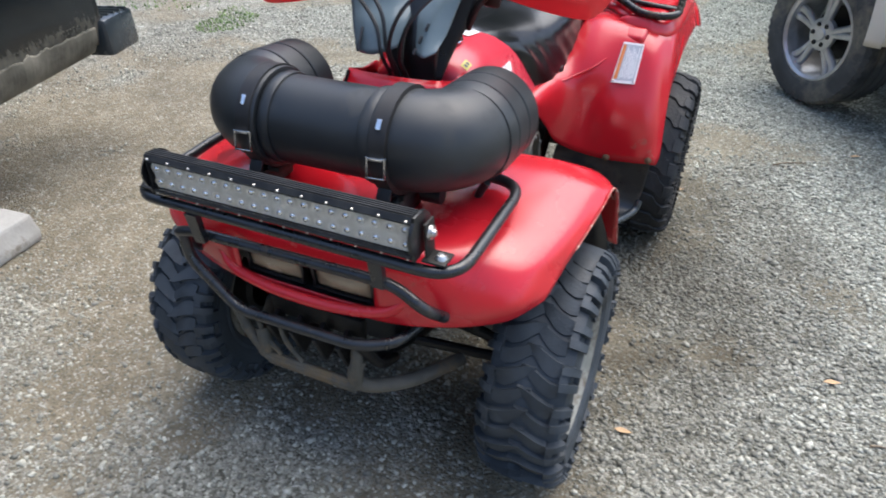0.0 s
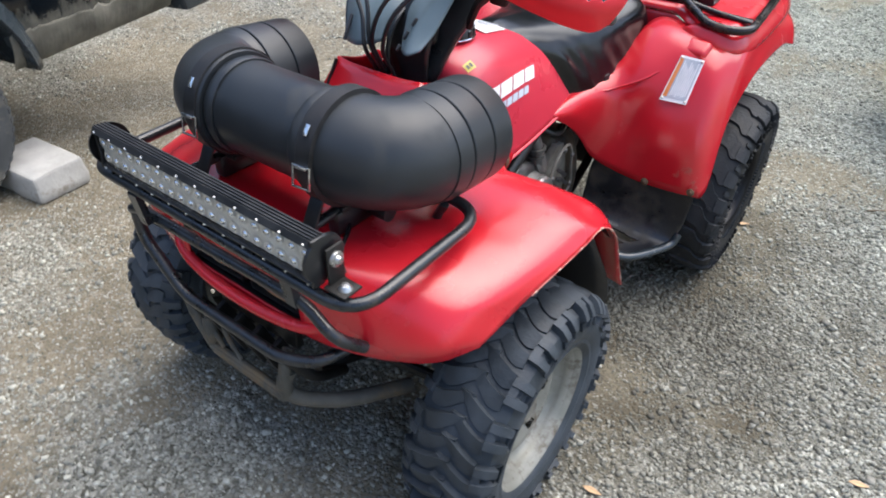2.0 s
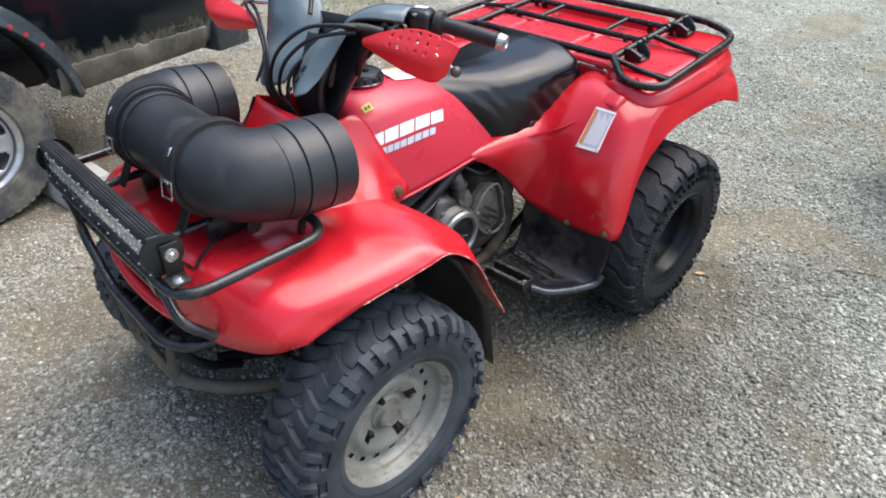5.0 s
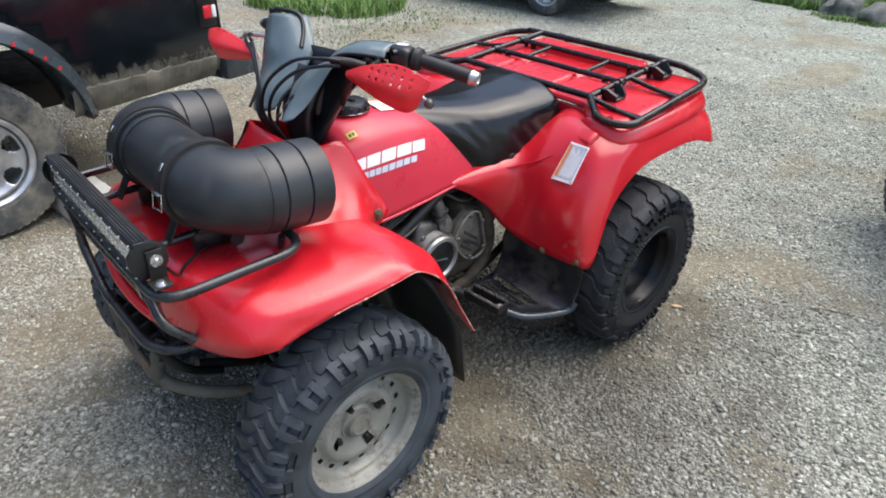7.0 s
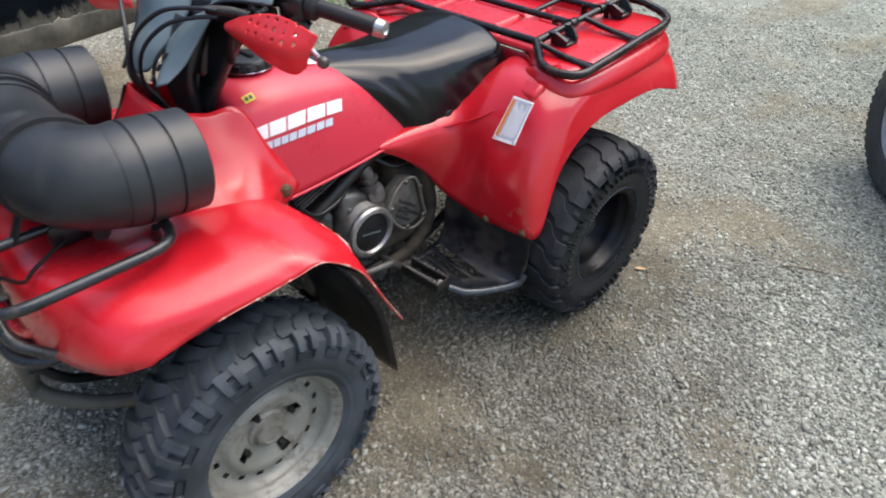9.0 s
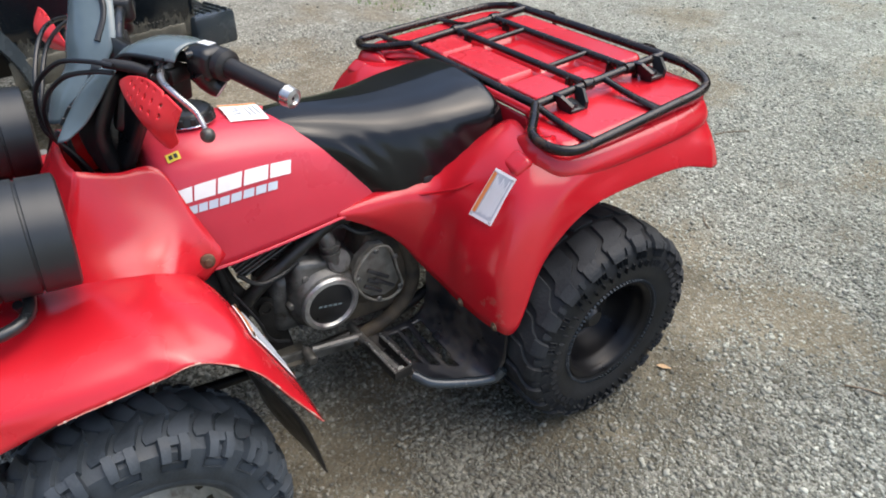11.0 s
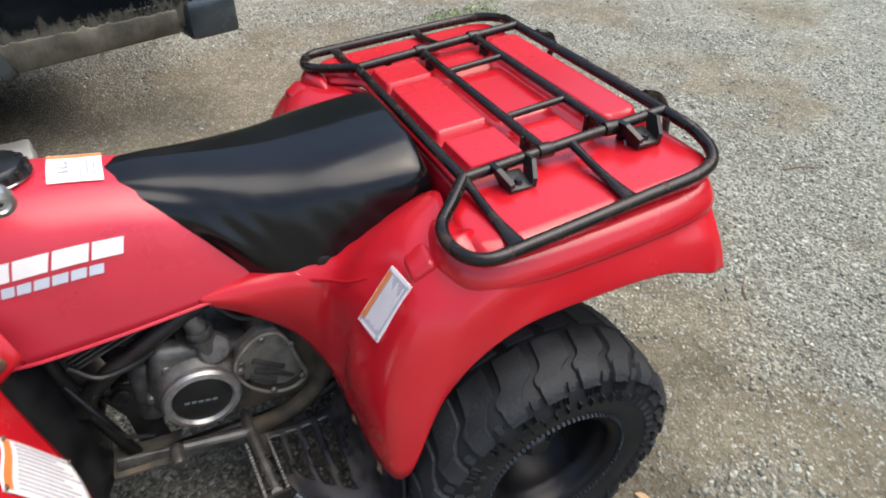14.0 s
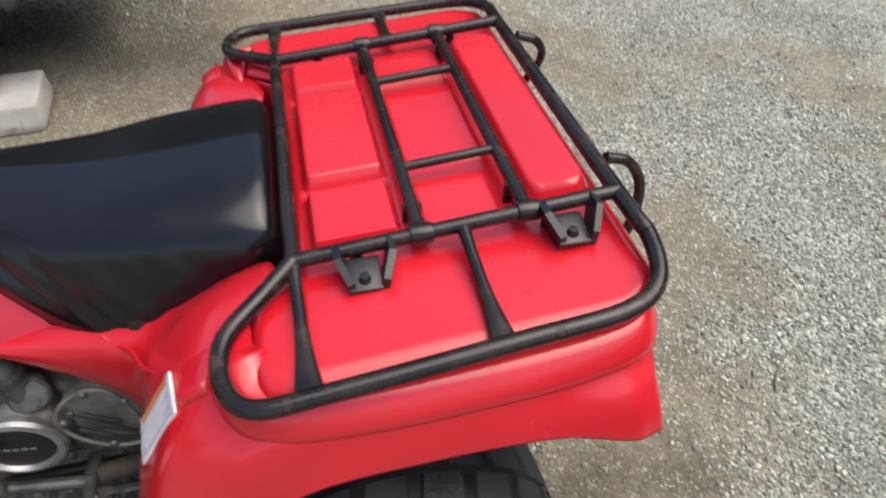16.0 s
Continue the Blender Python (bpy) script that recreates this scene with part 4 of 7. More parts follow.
# side decals: plain slabs in the place of the lettering
for s in (1, -1):
    for count, u0, step, wide, v0, v1, skew, name, paint in ((5, .226, .094, .086, .566, .648, -.016, "white_slab", WHITE), (8, .275, .043, .037, .668, .706, -.008, "blue_slab", PALEBLUE)):
        for k in range(count):
            bm = bmesh.new()
            patch(bm, TANK, u0 + k * step, u0 + k * step + wide, v0, v1, .0022, 5, 4, skew)
            if s < 0:
                bmesh.ops.scale(bm, vec=(-1, 1, 1), verts=bm.verts)
            part(name, bm, paint, tank)
bm = bmesh.new()
patch(bm, TANK, .25, .31, .30, .36, .002)
yst = part("yellow_sticker", bm, YELLOW, tank)
bm = bmesh.new()
patch(bm, TANK, .262, .278, .315, .345, .003, 2, 2)
patch(bm, TANK, .285, .30, .315, .345, .003, 2, 2)
part("sticker_print", bm, INK, yst)
bm = bmesh.new()
loftrows = [[(-.05, -.165, .9175), (0, -.165, .919), (.05, -.165, .9125)], [(-.05, -.12, .9105), (0, -.12, .912), (.05, -.12, .9065)], [(-.05, -.075, .905), (0, -.075, .9055), (.05, -.075, .899)]]
loft(bm, [[(x, y, z + .002) for x, y, z in r] for r in loftrows], 6, 6)
wl_ = part("tank_label", bm, WHITE, tank, "white printed label")
bm = bmesh.new()
loft(bm, [[(x * .2 - .038, y, z + .0025) for x, y, z in r] for r in loftrows], 4, 4)
part("label_stripe", bm, ORANGE, wl_)
bm = bmesh.new()
revolve(bm, [(.007, 0), (.009, .001), (.0105, 0)], 20, pose(-.008, -.14, .918, 0, -90, 0))
box(bm, (.004, -.138, .9175), (.006, .016, .001))
box(bm, (.018, -.138, .9168), (.006, .018, .001))
for k in range(3):
    box(bm, (.006, -.110 + .011 * k, .9135 - .0012 * k), (.06, .003, .001), rot(-8))
part("label_print", bm, LABELGREY, wl_)

# seat: a padded vinyl shell
SEAT = [
    [(0, -.090, .884), (.022, -.089, .883), (.044, -.085, .878), (.060, -.078, .868), (.066, -.070, .860)],
    [(0, -.070, .900), (.032, -.069, .897), (.060, -.066, .886), (.078, -.060, .868), (.084, -.053, .854)],
    [(0, -.02, .904), (.045, -.02, .899), (.082, -.018, .877), (.102, -.012, .850), (.109, -.005, .834)],
    [(0, .06, .897), (.06, .06, .892), (.108, .06, .862), (.135, .06, .80), (.143, .065, .728)],
    [(0, .14, .889), (.08, .14, .884), (.138, .14, .850), (.161, .14, .75), (.166, .135, .628)],
    [(0, .24, .885), (.10, .24, .881), (.168, .24, .851), (.191, .24, .76), (.197, .230, .645)],
    [(0, .36, .893), (.12, .36, .890), (.190, .36, .858), (.209, .36, .775), (.217, .35, .684)],
    [(0, .46, .903), (.12, .46, .900), (.190, .46, .872), (.212, .455, .815), (.221, .45, .745)],
    [(0, .505, .898), (.12, .505, .894), (.185, .503, .865), (.205, .50, .825), (.213, .50, .775)],
    [(0, .520, .84), (.12, .520, .838), (.18, .518, .828), (.198, .515, .81), (.203, .51, .79)],
]
def shouldered(row):
    """Draws a section's edge into a padded, rounded shoulder."""
    (x0, y0, z0), (x1, y1, z1), (x2, y2, z2), (x3, y3, z3), last = row
    return [(x0, y0, z0 + .002), (x1 * .80, y1, z1 - .001), (x2 * .77, y2, z1 - .44 * (z1 - z2)), (x2 * .955, y2, z2 - .04 * (z2 - z3)), (x2 + .46 * (x3 - x2), y2, z2 - .40 * (z2 - z3)), (x3, y3, z3), last]
SEAT = [shouldered(r) for r in SEAT]
def wrinkle(p):
    """Slack folds that run up the seat's side from its lower edge."""
    side = min(1, max(0, (abs(p.x) - .09) / .05))
    low = side * min(1, max(0, (.855 - p.z) / .07))
    q = Vector((p.x * 3, p.y * 8 + p.z * 6, p.z * 3))
    q2 = Vector((p.x * 4, p.y * 24 + p.z * 20, p.z * 3 - p.y * 4))
    crest = max(0, 1 - abs(abs(p.x) - .14) / .07)
    return p + Vector((max(-1.0, min(1.0, p.x / .05)), 0, .5)) * (.0032 * crest * noise.noise(q * 1.3) + .0045 * low * noise.noise(q) + .0012 * noise.noise(q * .8) + (.0050 + .006 * max(0, 1 - abs(p.y - .10) / .16)) * low * noise.noise(q2))
bm = bmesh.new()
loft(bm, SEAT, 84, 60, True, shape=wrinkle)
seat = part("seat", bm, VINYL, quad, "padded black vinyl seat, slightly wrinkled", angle=60)
bm = bmesh.new()
for s in (1, -1):
    tube(bm, [(s * (r[-1][0] - .003), r[-1][1], r[-1][2] + .003) for r in SEAT], .0035, 8)
part("seat_piping", bm, STRAP, seat)

# rear fender: deck, side panels and wheel arches
def dz(y):
    return .846 + .075 * (y - .5)
FLANK = [
    [(.160, .02, .668), (.165, .02, .666), (.168, .02, .664), (.169, .02, .660), (.168, .02, .655)],
    [(.14, .12, .69), (.175, .11, .680), (.188, .105, .662), (.190, .10, .64), (.180, .10, .605)],
    [(.15, .22, .70), (.190, .205, .690), (.210, .195, .66), (.208, .185, .60), (.19, .18, .535)],
    [(.18, .33, .73), (.218, .300, .715), (.244, .262, .665), (.24, .24, .57), (.215, .225, .465)],
    [(.232, .492, .828), (.275, .386, .797), (.308, .294, .715), (.305, .265, .56), (.29, .245, .432)],
    [(.33, .484, .836), (.375, .386, .812), (.39, .3255, .735), (.39, .256, .58), (.39, .25, .42)],
    [(.40, .480, .838), (.445, .416, .812), (.475, .342, .74), (.50, .277, .58), (.52, .258, .425)],
    [(.465, .485, .834), (.49, .46, .805), (.515, .40, .74), (.54, .33, .58), (.557, .30, .43)],
    [(.490, .52, .836), (.515, .50, .80), (.528, .455, .755), (.54, .42, .68), (.543, .385, .60)],
    [(.495, .60, .842), (.522, .59, .80), (.532, .57, .765), (.54, .54, .735), (.546, .51, .705)],
    [(.495, .72, .851), (.524, .71, .803), (.535, .70, .775), (.543, .695, .75), (.548, .69, .727)],
    [(.490, .87, .862), (.52, .86, .805), (.535, .86, .775), (.545, .855, .75), (.552, .85, .725)],
    [(.465, .965, .867), (.502, .972, .805), (.533, .970, .77), (.549, .980, .73), (.559, .985, .690)],
    [(.40, .995, .872), (.43, 1.005, .805), (.45, 1.01, .77), (.465, 1.018, .73), (.475, 1.028, .69)],
    [(0, 1.008, .875), (0, 1.02, .805), (0, 1.025, .77), (0, 1.03, .73), (0, 1.035, .69)],
]
bm = bmesh.new()
loft(bm, FLANK, 112, 24, True)
rear = part("rear_fender", bm, RED, quad, "glossy red moulded rear fender", solid=.004)


def deck_height(x, y):
    def ramp(a, b, v, w=.012):
        return max(0.0, min(1.0, (v - a) / w, (b - v) / w))
    def pad(x0, x1, y0, y1, w=.012):
        t = min(ramp(x0, x1, x, w), ramp(y0, y1, y, w))
        return t * t * (3 - 2 * t)
    def cushion(x0, x1, y0, y1, r, w):
        """0..1 inside a rectangle with rounded corners."""
        qx, qy = abs(x - (x0 + x1) / 2) - (x1 - x0) / 2 + r, abs(y - (y0 + y1) / 2) - (y1 - y0) / 2 + r
        out = math.hypot(max(qx, 0), max(qy, 0)) + min(max(qx, qy), 0) - r
        t = max(0.0, min(1.0, -out / w))
        return t * t * (3 - 2 * t)
    h = .010 * pad(-.292, .290, .546, .995, .014)
    for x0, x1, y0, y1, z in ((-.286, -.160, .556, .694, .033), (-.156, .124, .556, .694, .035), (.134, .280, .556, .694, .033),
                              (-.284, -.158, .716, .868, .021), (-.136, .112, .716, .868, .021), (.148, .276, .716, .850, .021)):
        h = max(h, .010 + (z - .010) * cushion(x0, x1, y0, y1, .016, .013))
    return max(h, .010 + .030 * cushion(-.288, .268, .874, .996, .040, .022))


bm = bmesh.new()
nx, ny = 200, 120
grid = []
for i in range(nx + 1):
    line = []
    for j in range(ny + 1):
        fx = -1 + 2 * i / nx
        f0 = max(0.0, min(1.0, (abs(fx) - .52) / .22))
        yf = .535 - .068 * f0 * f0 * (3 - 2 * f0)
        y = yf + (1.012 - yf) * j / ny
        wid = .496 - .03 * max(0, (.54 - y) / .08) ** 2 - .05 * max(0, (y - .93) / .08) ** 2
        x = fx * wid
        drop = .016 * max(0, (abs(fx) - .93) / .07) ** 2 + .014 * max(0, 1 - j / 5) ** 2 + .012 * max(0, (j - ny + 5) / 5) ** 2
        line.append(bm.verts.new((x, y, dz(y) + deck_height(x, y) - drop)))
    grid.append(line)
for i in range(nx):
    for j in range(ny):
        bm.faces.new((grid[i][j], grid[i + 1][j], grid[i + 1][j + 1], grid[i][j + 1]))
deck = part("deck", bm, RED, rear, "red moulded deck with raised pads", solid=.004)
bm = bmesh.new()
wall = []
for i in range(61):
    fx = -.86 + 1.72 * i / 60
    f0 = max(0.0, min(1.0, (abs(fx) - .52) / .22))
    yf = .535 - .068 * f0 * f0 * (3 - 2 * f0)
    wall.append([(fx * .492, yf + .004, dz(yf) - .010), (fx * .492, yf - .003, dz(yf) - .035), (fx * .492, yf - .006, dz(yf) - .08), (fx * .492, yf - .004, .70)])
loft(bm, wall, 60, 8)
part("deck_front_wall", bm, RED, deck, solid=.004)
# drain holes: the deck is uncut, a dark disc paints each hole's shade
for s in (1, -1):
    bm = bmesh.new()
    z = dz(.775)
    revolve(bm, [(.0150, .0), (.0145, .0022), (.0125, .0028), (.0110, .0012), (0, .0008)], 24, pose(s * .415, .775, z, 0, -90, 0))
    part("drain_hole_disc", bm, INK, deck, "small dark disc standing for a drain hole")
# the deck's rolled rim, which overhangs the fender at a seam
RIMLINE = [(.318, .440, .842), (.36, .424, .830), (.415, .412, .812), (.462, .424, .797), (.496, .452, .788), (.516, .50, .786), (.525, .59, .790), (.528, .71, .797), (.524, .86, .806), (.508, .962, .811), (.472, 1.004, .814), (.40, 1.020, .816), (.20, 1.028, .818), (0, 1.030, .818)]
RIMSHAPE = [(-.075, .058), (-.045, .056), (-.026, .052), (-.015, .046), (-.009, .038), (-.003, .028), (.002, .016), (.004, .004), (.001, -.004), (-.007, -.006)]
bm = bmesh.new()
line = [Vector(crom(RIMLINE, k / 90)) for k in range(91)]
for s in (1, -1):
    rows = []
    for k, p in enumerate(line):
        d = line[min(k + 1, 90)] - line[max(k - 1, 0)]
        out = Vector((d.y, -d.x, 0)).normalized()
        fade = min(1.0, k / 18) ** .7
        sink = .018 * (1 - fade)
        rows.append([bm.verts.new((s * (p.x + out.x * (o * fade - sink)), p.y + out.y * (o * fade - sink), p.z + up * fade - sink)) for o, up in RIMSHAPE])
    for a, b in zip(rows, rows[1:]):
        for j in range(len(RIMSHAPE) - 1):
            q = (a[j], a[j + 1], b[j + 1], b[j])
            bm.faces.new(q if s > 0 else q[::-1])
bmesh.ops.remove_doubles(bm, verts=bm.verts, dist=.0005)
part("deck_rim", bm, RED, deck, "rolled red rim of the deck", angle=60, solid=.003)
for s in (1, -1):
    bm = bmesh.new()
    box(bm, (s * .404, .396, .800), (.072, .058, .034), rot(33, 0, s * -8), bevel=.015, seg=5)
    part("fender_boss", bm, RED, rear, "raised moulded boss")
    bm = bmesh.new()
    tube(bm, [(s * .196, .212, .684), (s * .214, .236, .676), (s * .245, .262, .688), (s * .300, .290, .716), (s * .335, .318, .742)], (.005, .003), 8)
    part("fender_ridge", bm, RED, rear, "moulded ridge under the seat")
# warning label on the front face of the fender
bm = bmesh.new()
LAB = [[(.364, .2855, .676), (.438, .2955, .676)], [(.376, .3545, .789), (.440, .365, .784)]]
def lab(u0, u1, v0, v1, lift):
    out = []
    for u, v in ((u0, v0), (u1, v0), (u1, v1), (u0, v1)):
        p = Vector(LAB[0][0]).lerp(Vector(LAB[0][1]), u).lerp(Vector(LAB[1][0]).lerp(Vector(LAB[1][1]), u), v)
        out.append(p + Vector((.05, -.84, .53)) * lift)
    return out
plate(bm, lab(0, 1, 0, 1, .000), .003)
label = part("warning_label", bm, WHITE, rear, "white and grey printed warning label on a plate", flat=True)
bm = bmesh.new()
plate(bm, lab(.12, .94, .07, .95, .0036), .0006)
part("label_field", bm, LABELGREY, label, flat=True)
bm = bmesh.new()
plate(bm, lab(.05, .20, .09, .93, .0044), .0006)
part("label_band", bm, ORANGE, label, flat=True)
bm = bmesh.new()
for k in range(9):
    plate(bm, lab(.27 + .07 * k, .30 + .07 * k, .12 + .02 * (k % 3), .90 - .05 * (k * 5 % 4), .0044), .0005)
tagged(part("label_print", bm, WHITE, label, flat=True), kind="stuff")
for u in (.07, .93):
    for v in (.05, .95):
        bm = bmesh.new()
        c = lab(u, u + .01, v, v + .01, .003)[0]
        revolve(bm, [(0, .003), (.003, .0025), (.004, 0)], 10, Matrix.Translation(c) @ rot(0, 0, -90).to_4x4())
        part("label_rivet", bm, STEEL, label)
for s in (1, -1):
    for x, y, z in ((.39, .247, .428), (.528, .250, .442)):
        bm = bmesh.new()
        revolve(bm, [(0, .006), (.005, .005), (.006, .003), (.011, .002), (.012, 0)], 16, pose(s * x, y, z, 0, 0, -90))
        part("fender_bolt", bm, RUSTY, rear, "rusty bolt")
# pale scuffs where the front fender's lip is chipped
for u, ln in ((.653, .014), (.53, .006), (.32, .008), (.84, .010), (.73, .018), (.42, .011), (.96, .014)):
    bm = bmesh.new()
    tube(bm, [surface(FENDER, u + ln * k / 3 - ln / 2, 1.0) + Vector((0, 0, -.001)) for k in range(4)], .0021, 6, 1)
    part("lip_scuff", bm, SCUFF, fender, "pale chipped edge")
# thin pale tube along the lip: edge highlight and wear, both as colour
for s in (1, -1):
    bm = bmesh.new()
    edge = [surface(FENDER, .30 + .70 * k / 40, 1.0) for k in range(41)]
    tube(bm, [(s * p.x, p.y, p.z - .001) for p in edge], .0014, 5, 1)
    part("highlight_lip", bm, LIPLIGHT, fender, "pale worn edge with a painted highlight")
# riveted label on the back face of the front fender
def on_fender(a, b, lift):
    """a: 0..1 down the label, b: 0..1 outwards across it."""
    u, v = .895 + .098 * a, .632 + .185 * b - .012 * a * b
    p = surface(FENDER, u, v)
    n = (surface(FENDER, u - .01, v) - p).cross(surface(FENDER, u, v - .01) - p).normalized()
    return p + (n if n.y > 0 else -n) * lift
bm = bmesh.new()
loft(bm, [[tuple(on_fender(i / 8, j / 6, .0045)) for j in range(7)] for i in range(9)], 16, 12)
sticker = part("fender_label", bm, WHITE, fender, "white printed label, riveted on", solid=.0015)
bm = bmesh.new()
loft(bm, [[tuple(on_fender(.02 + .10 * i / 3, .04 + .92 * j / 6, .0062)) for j in range(7)] for i in range(4)], 4, 10)
part("label_band", bm, ORANGE, sticker, "orange band")
for k in range(11):
    bm = bmesh.new()
    b = .10 + .08 * k
    tube(bm, [on_fender(.18 + (.76 - .08 * (k * 7 % 4)) * f / 5, b, .0062) for f in range(6)], .0011, 4, 2)
    part("label_line", bm, LABELGREY, sticker)
for a, b in ((.03, .04), (.03, .95), (.96, .05), (.96, .94)):
    bm = bmesh.new()
    revolve(bm, [(0, .004), (.004, .003), (.006, 0)], 10, Matrix.Translation(on_fender(a, b, .006)) @ rot(0, 0, 90).to_4x4())
    part("label_rivet", bm, RUSTY, sticker)

# rear rack
def rz(y):
    return .884 + .098 * (y - .53)
rack = empty("rear_rack_mount", Matrix())
rack.parent = quad
def rk(x, y, lower=0.0):
    return (x, y, rz(y) - lower)
def flare_bar(bm, a, b):
    """A tube that is pressed flat and wide where it is welded on at b."""
    a, b = Vector(a), Vector(b)
    d = (b - a).normalized()
    side = d.cross(Vector((0, 0, 1))).normalized()
    up = side.cross(d)
    rings = []
    for i in range(13):
        f = i / 12
        k = max(0.0, (f - .45) / .55) ** 1.6
        e = max(0.0, 1 - f / .2) ** 2
        c = a.lerp(b, f) - Vector((0, 0, .007)) * math.sin(f * math.pi)
        w, h = .0088 + .010 * k + .003 * e, .0088 - .004 * k
        rings.append([bm.verts.new(c + side * w * math.cos(q * math.pi / 6) + up * h * math.sin(q * math.pi / 6)) for q in range(12)])
    for p, q in zip(rings, rings[1:]):
        for k in range(12):
            bm.faces.new((p[k], p[(k + 1) % 12], q[(k + 1) % 12], q[k]))
    bm.faces.new(rings[0][::-1])
    bm.faces.new(rings[-1])


bm = bmesh.new()
bent(bm, [rk(-.30, .533), rk(.30, .533)], .02, .0115)
part("rear_rack_front_bar", bm, RACKTUBE, rack)
bm = bmesh.new()
hoop = [rk(.300, .533), rk(.345, .490, .006), rk(.400, .440, .012), rk(.462, .436, .018), rk(.508, .470, .020), rk(.510, .56, .022), rk(.500, .80, .024), rk(.492, .935, .026), rk(.460, .992, .022), rk(.39, 1.012, .012), rk(.30, 1.004, .002)]
tube(bm, hoop + [(-x, y, z) for x, y, z in hoop[::-1]], .0125, 12, 5)
part("rear_rack_hoop", bm, RACKTUBE, rack)
for s in (1, -1):
    bm = bmesh.new()
    bent(bm, [rk(s * .30, .533), rk(s * .30, 1.004)], .02, .0115)
    part("rear_rack_rail", bm, RACKTUBE, rack)
    for y in (.533, .772):
        bm = bmesh.new()
        flare_bar(bm, rk(s * .30, y), rk(s * .508, y + .004, .022))
        part("rear_rack_side_bar", bm, RACKTUBE, rack)
    bm = bmesh.new()
    bent(bm, [rk(s * .14, .712), rk(s * .14, .868)], .02, .008)
    part("rear_rack_short_bar", bm, RACKTUBE, rack)
for y in (.712, .868):
    bm = bmesh.new()
    bent(bm, [rk(-.30, y), rk(.30, y)], .02, .0105)
    for s in (1, -1):
        revolve(bm, [(.011, -.017), (.0148, -.016), (.0158, -.010), (.0158, .010), (.0148, .016), (.011, .017)], 16, Matrix.Translation(rk(s * .300, y)) @ rot(5.6, 0, 90).to_4x4())
        box(bm, rk(s * .282, y, .006), (.036, .026, .015), bevel=.004)
        box(bm, rk(s * .235, y, .020), (.008, .030, .045), bevel=.002)
    part("rear_rack_cross_bar", bm, RACKTUBE, rack)
s = 1
for x, y in ((.318, .630), (.318, .924)):
    bm = bmesh.new()
    for q in (-1, 1):
        plate(bm, [rk(x - s * .020, y + q * .038 - .005, -.012), rk(x + s * .012, y + q * .038 - .005, -.014), rk(x + s * .044, y + q * .024 - .005, .008), rk(x + s * .043, y + q * .022 - .005, .030), rk(x + s * .012, y + q * .024 - .005, .034)], .010)
    box(bm, rk(x + s * .019, y - .005, .018), (.054, .048, .009), rot(0, s * 14, 0), bevel=.003)
    revolve(bm, [(0, .010), (.007, .009), (.009, 0)], 10, pose(*rk(x + s * .030, y - .005, .017), 0, -90, 0))
    part("rack_cleat", bm, BLACKPL, rack, "black plastic tie-down cleat")
for s in (1, -1):
    bm = bmesh.new()
    tube(bm, [rk(s * .22, 1.02), (s * .22, 1.065, .915), (s * .235, 1.085, .87), (s * .26, 1.06, .80), (s * .25, 1.0, .78)], .009, 10)
    part("rear_grab_loop", bm, RACKTUBE, rack)
    for y in (.62, .90):
        bm = bmesh.new()
        tube(bm, [rk(s * .30, y), (s * .30, y, dz(y) - .01)], .009, 8, 1)
        part("rear_rack_leg", bm, RACKTUBE, rack)
bm = bmesh.new()
box(bm, (0, 1.03, .74), (.16, .05, .06), bevel=.012)
part("tail_light", bm, REDLENS, quad)

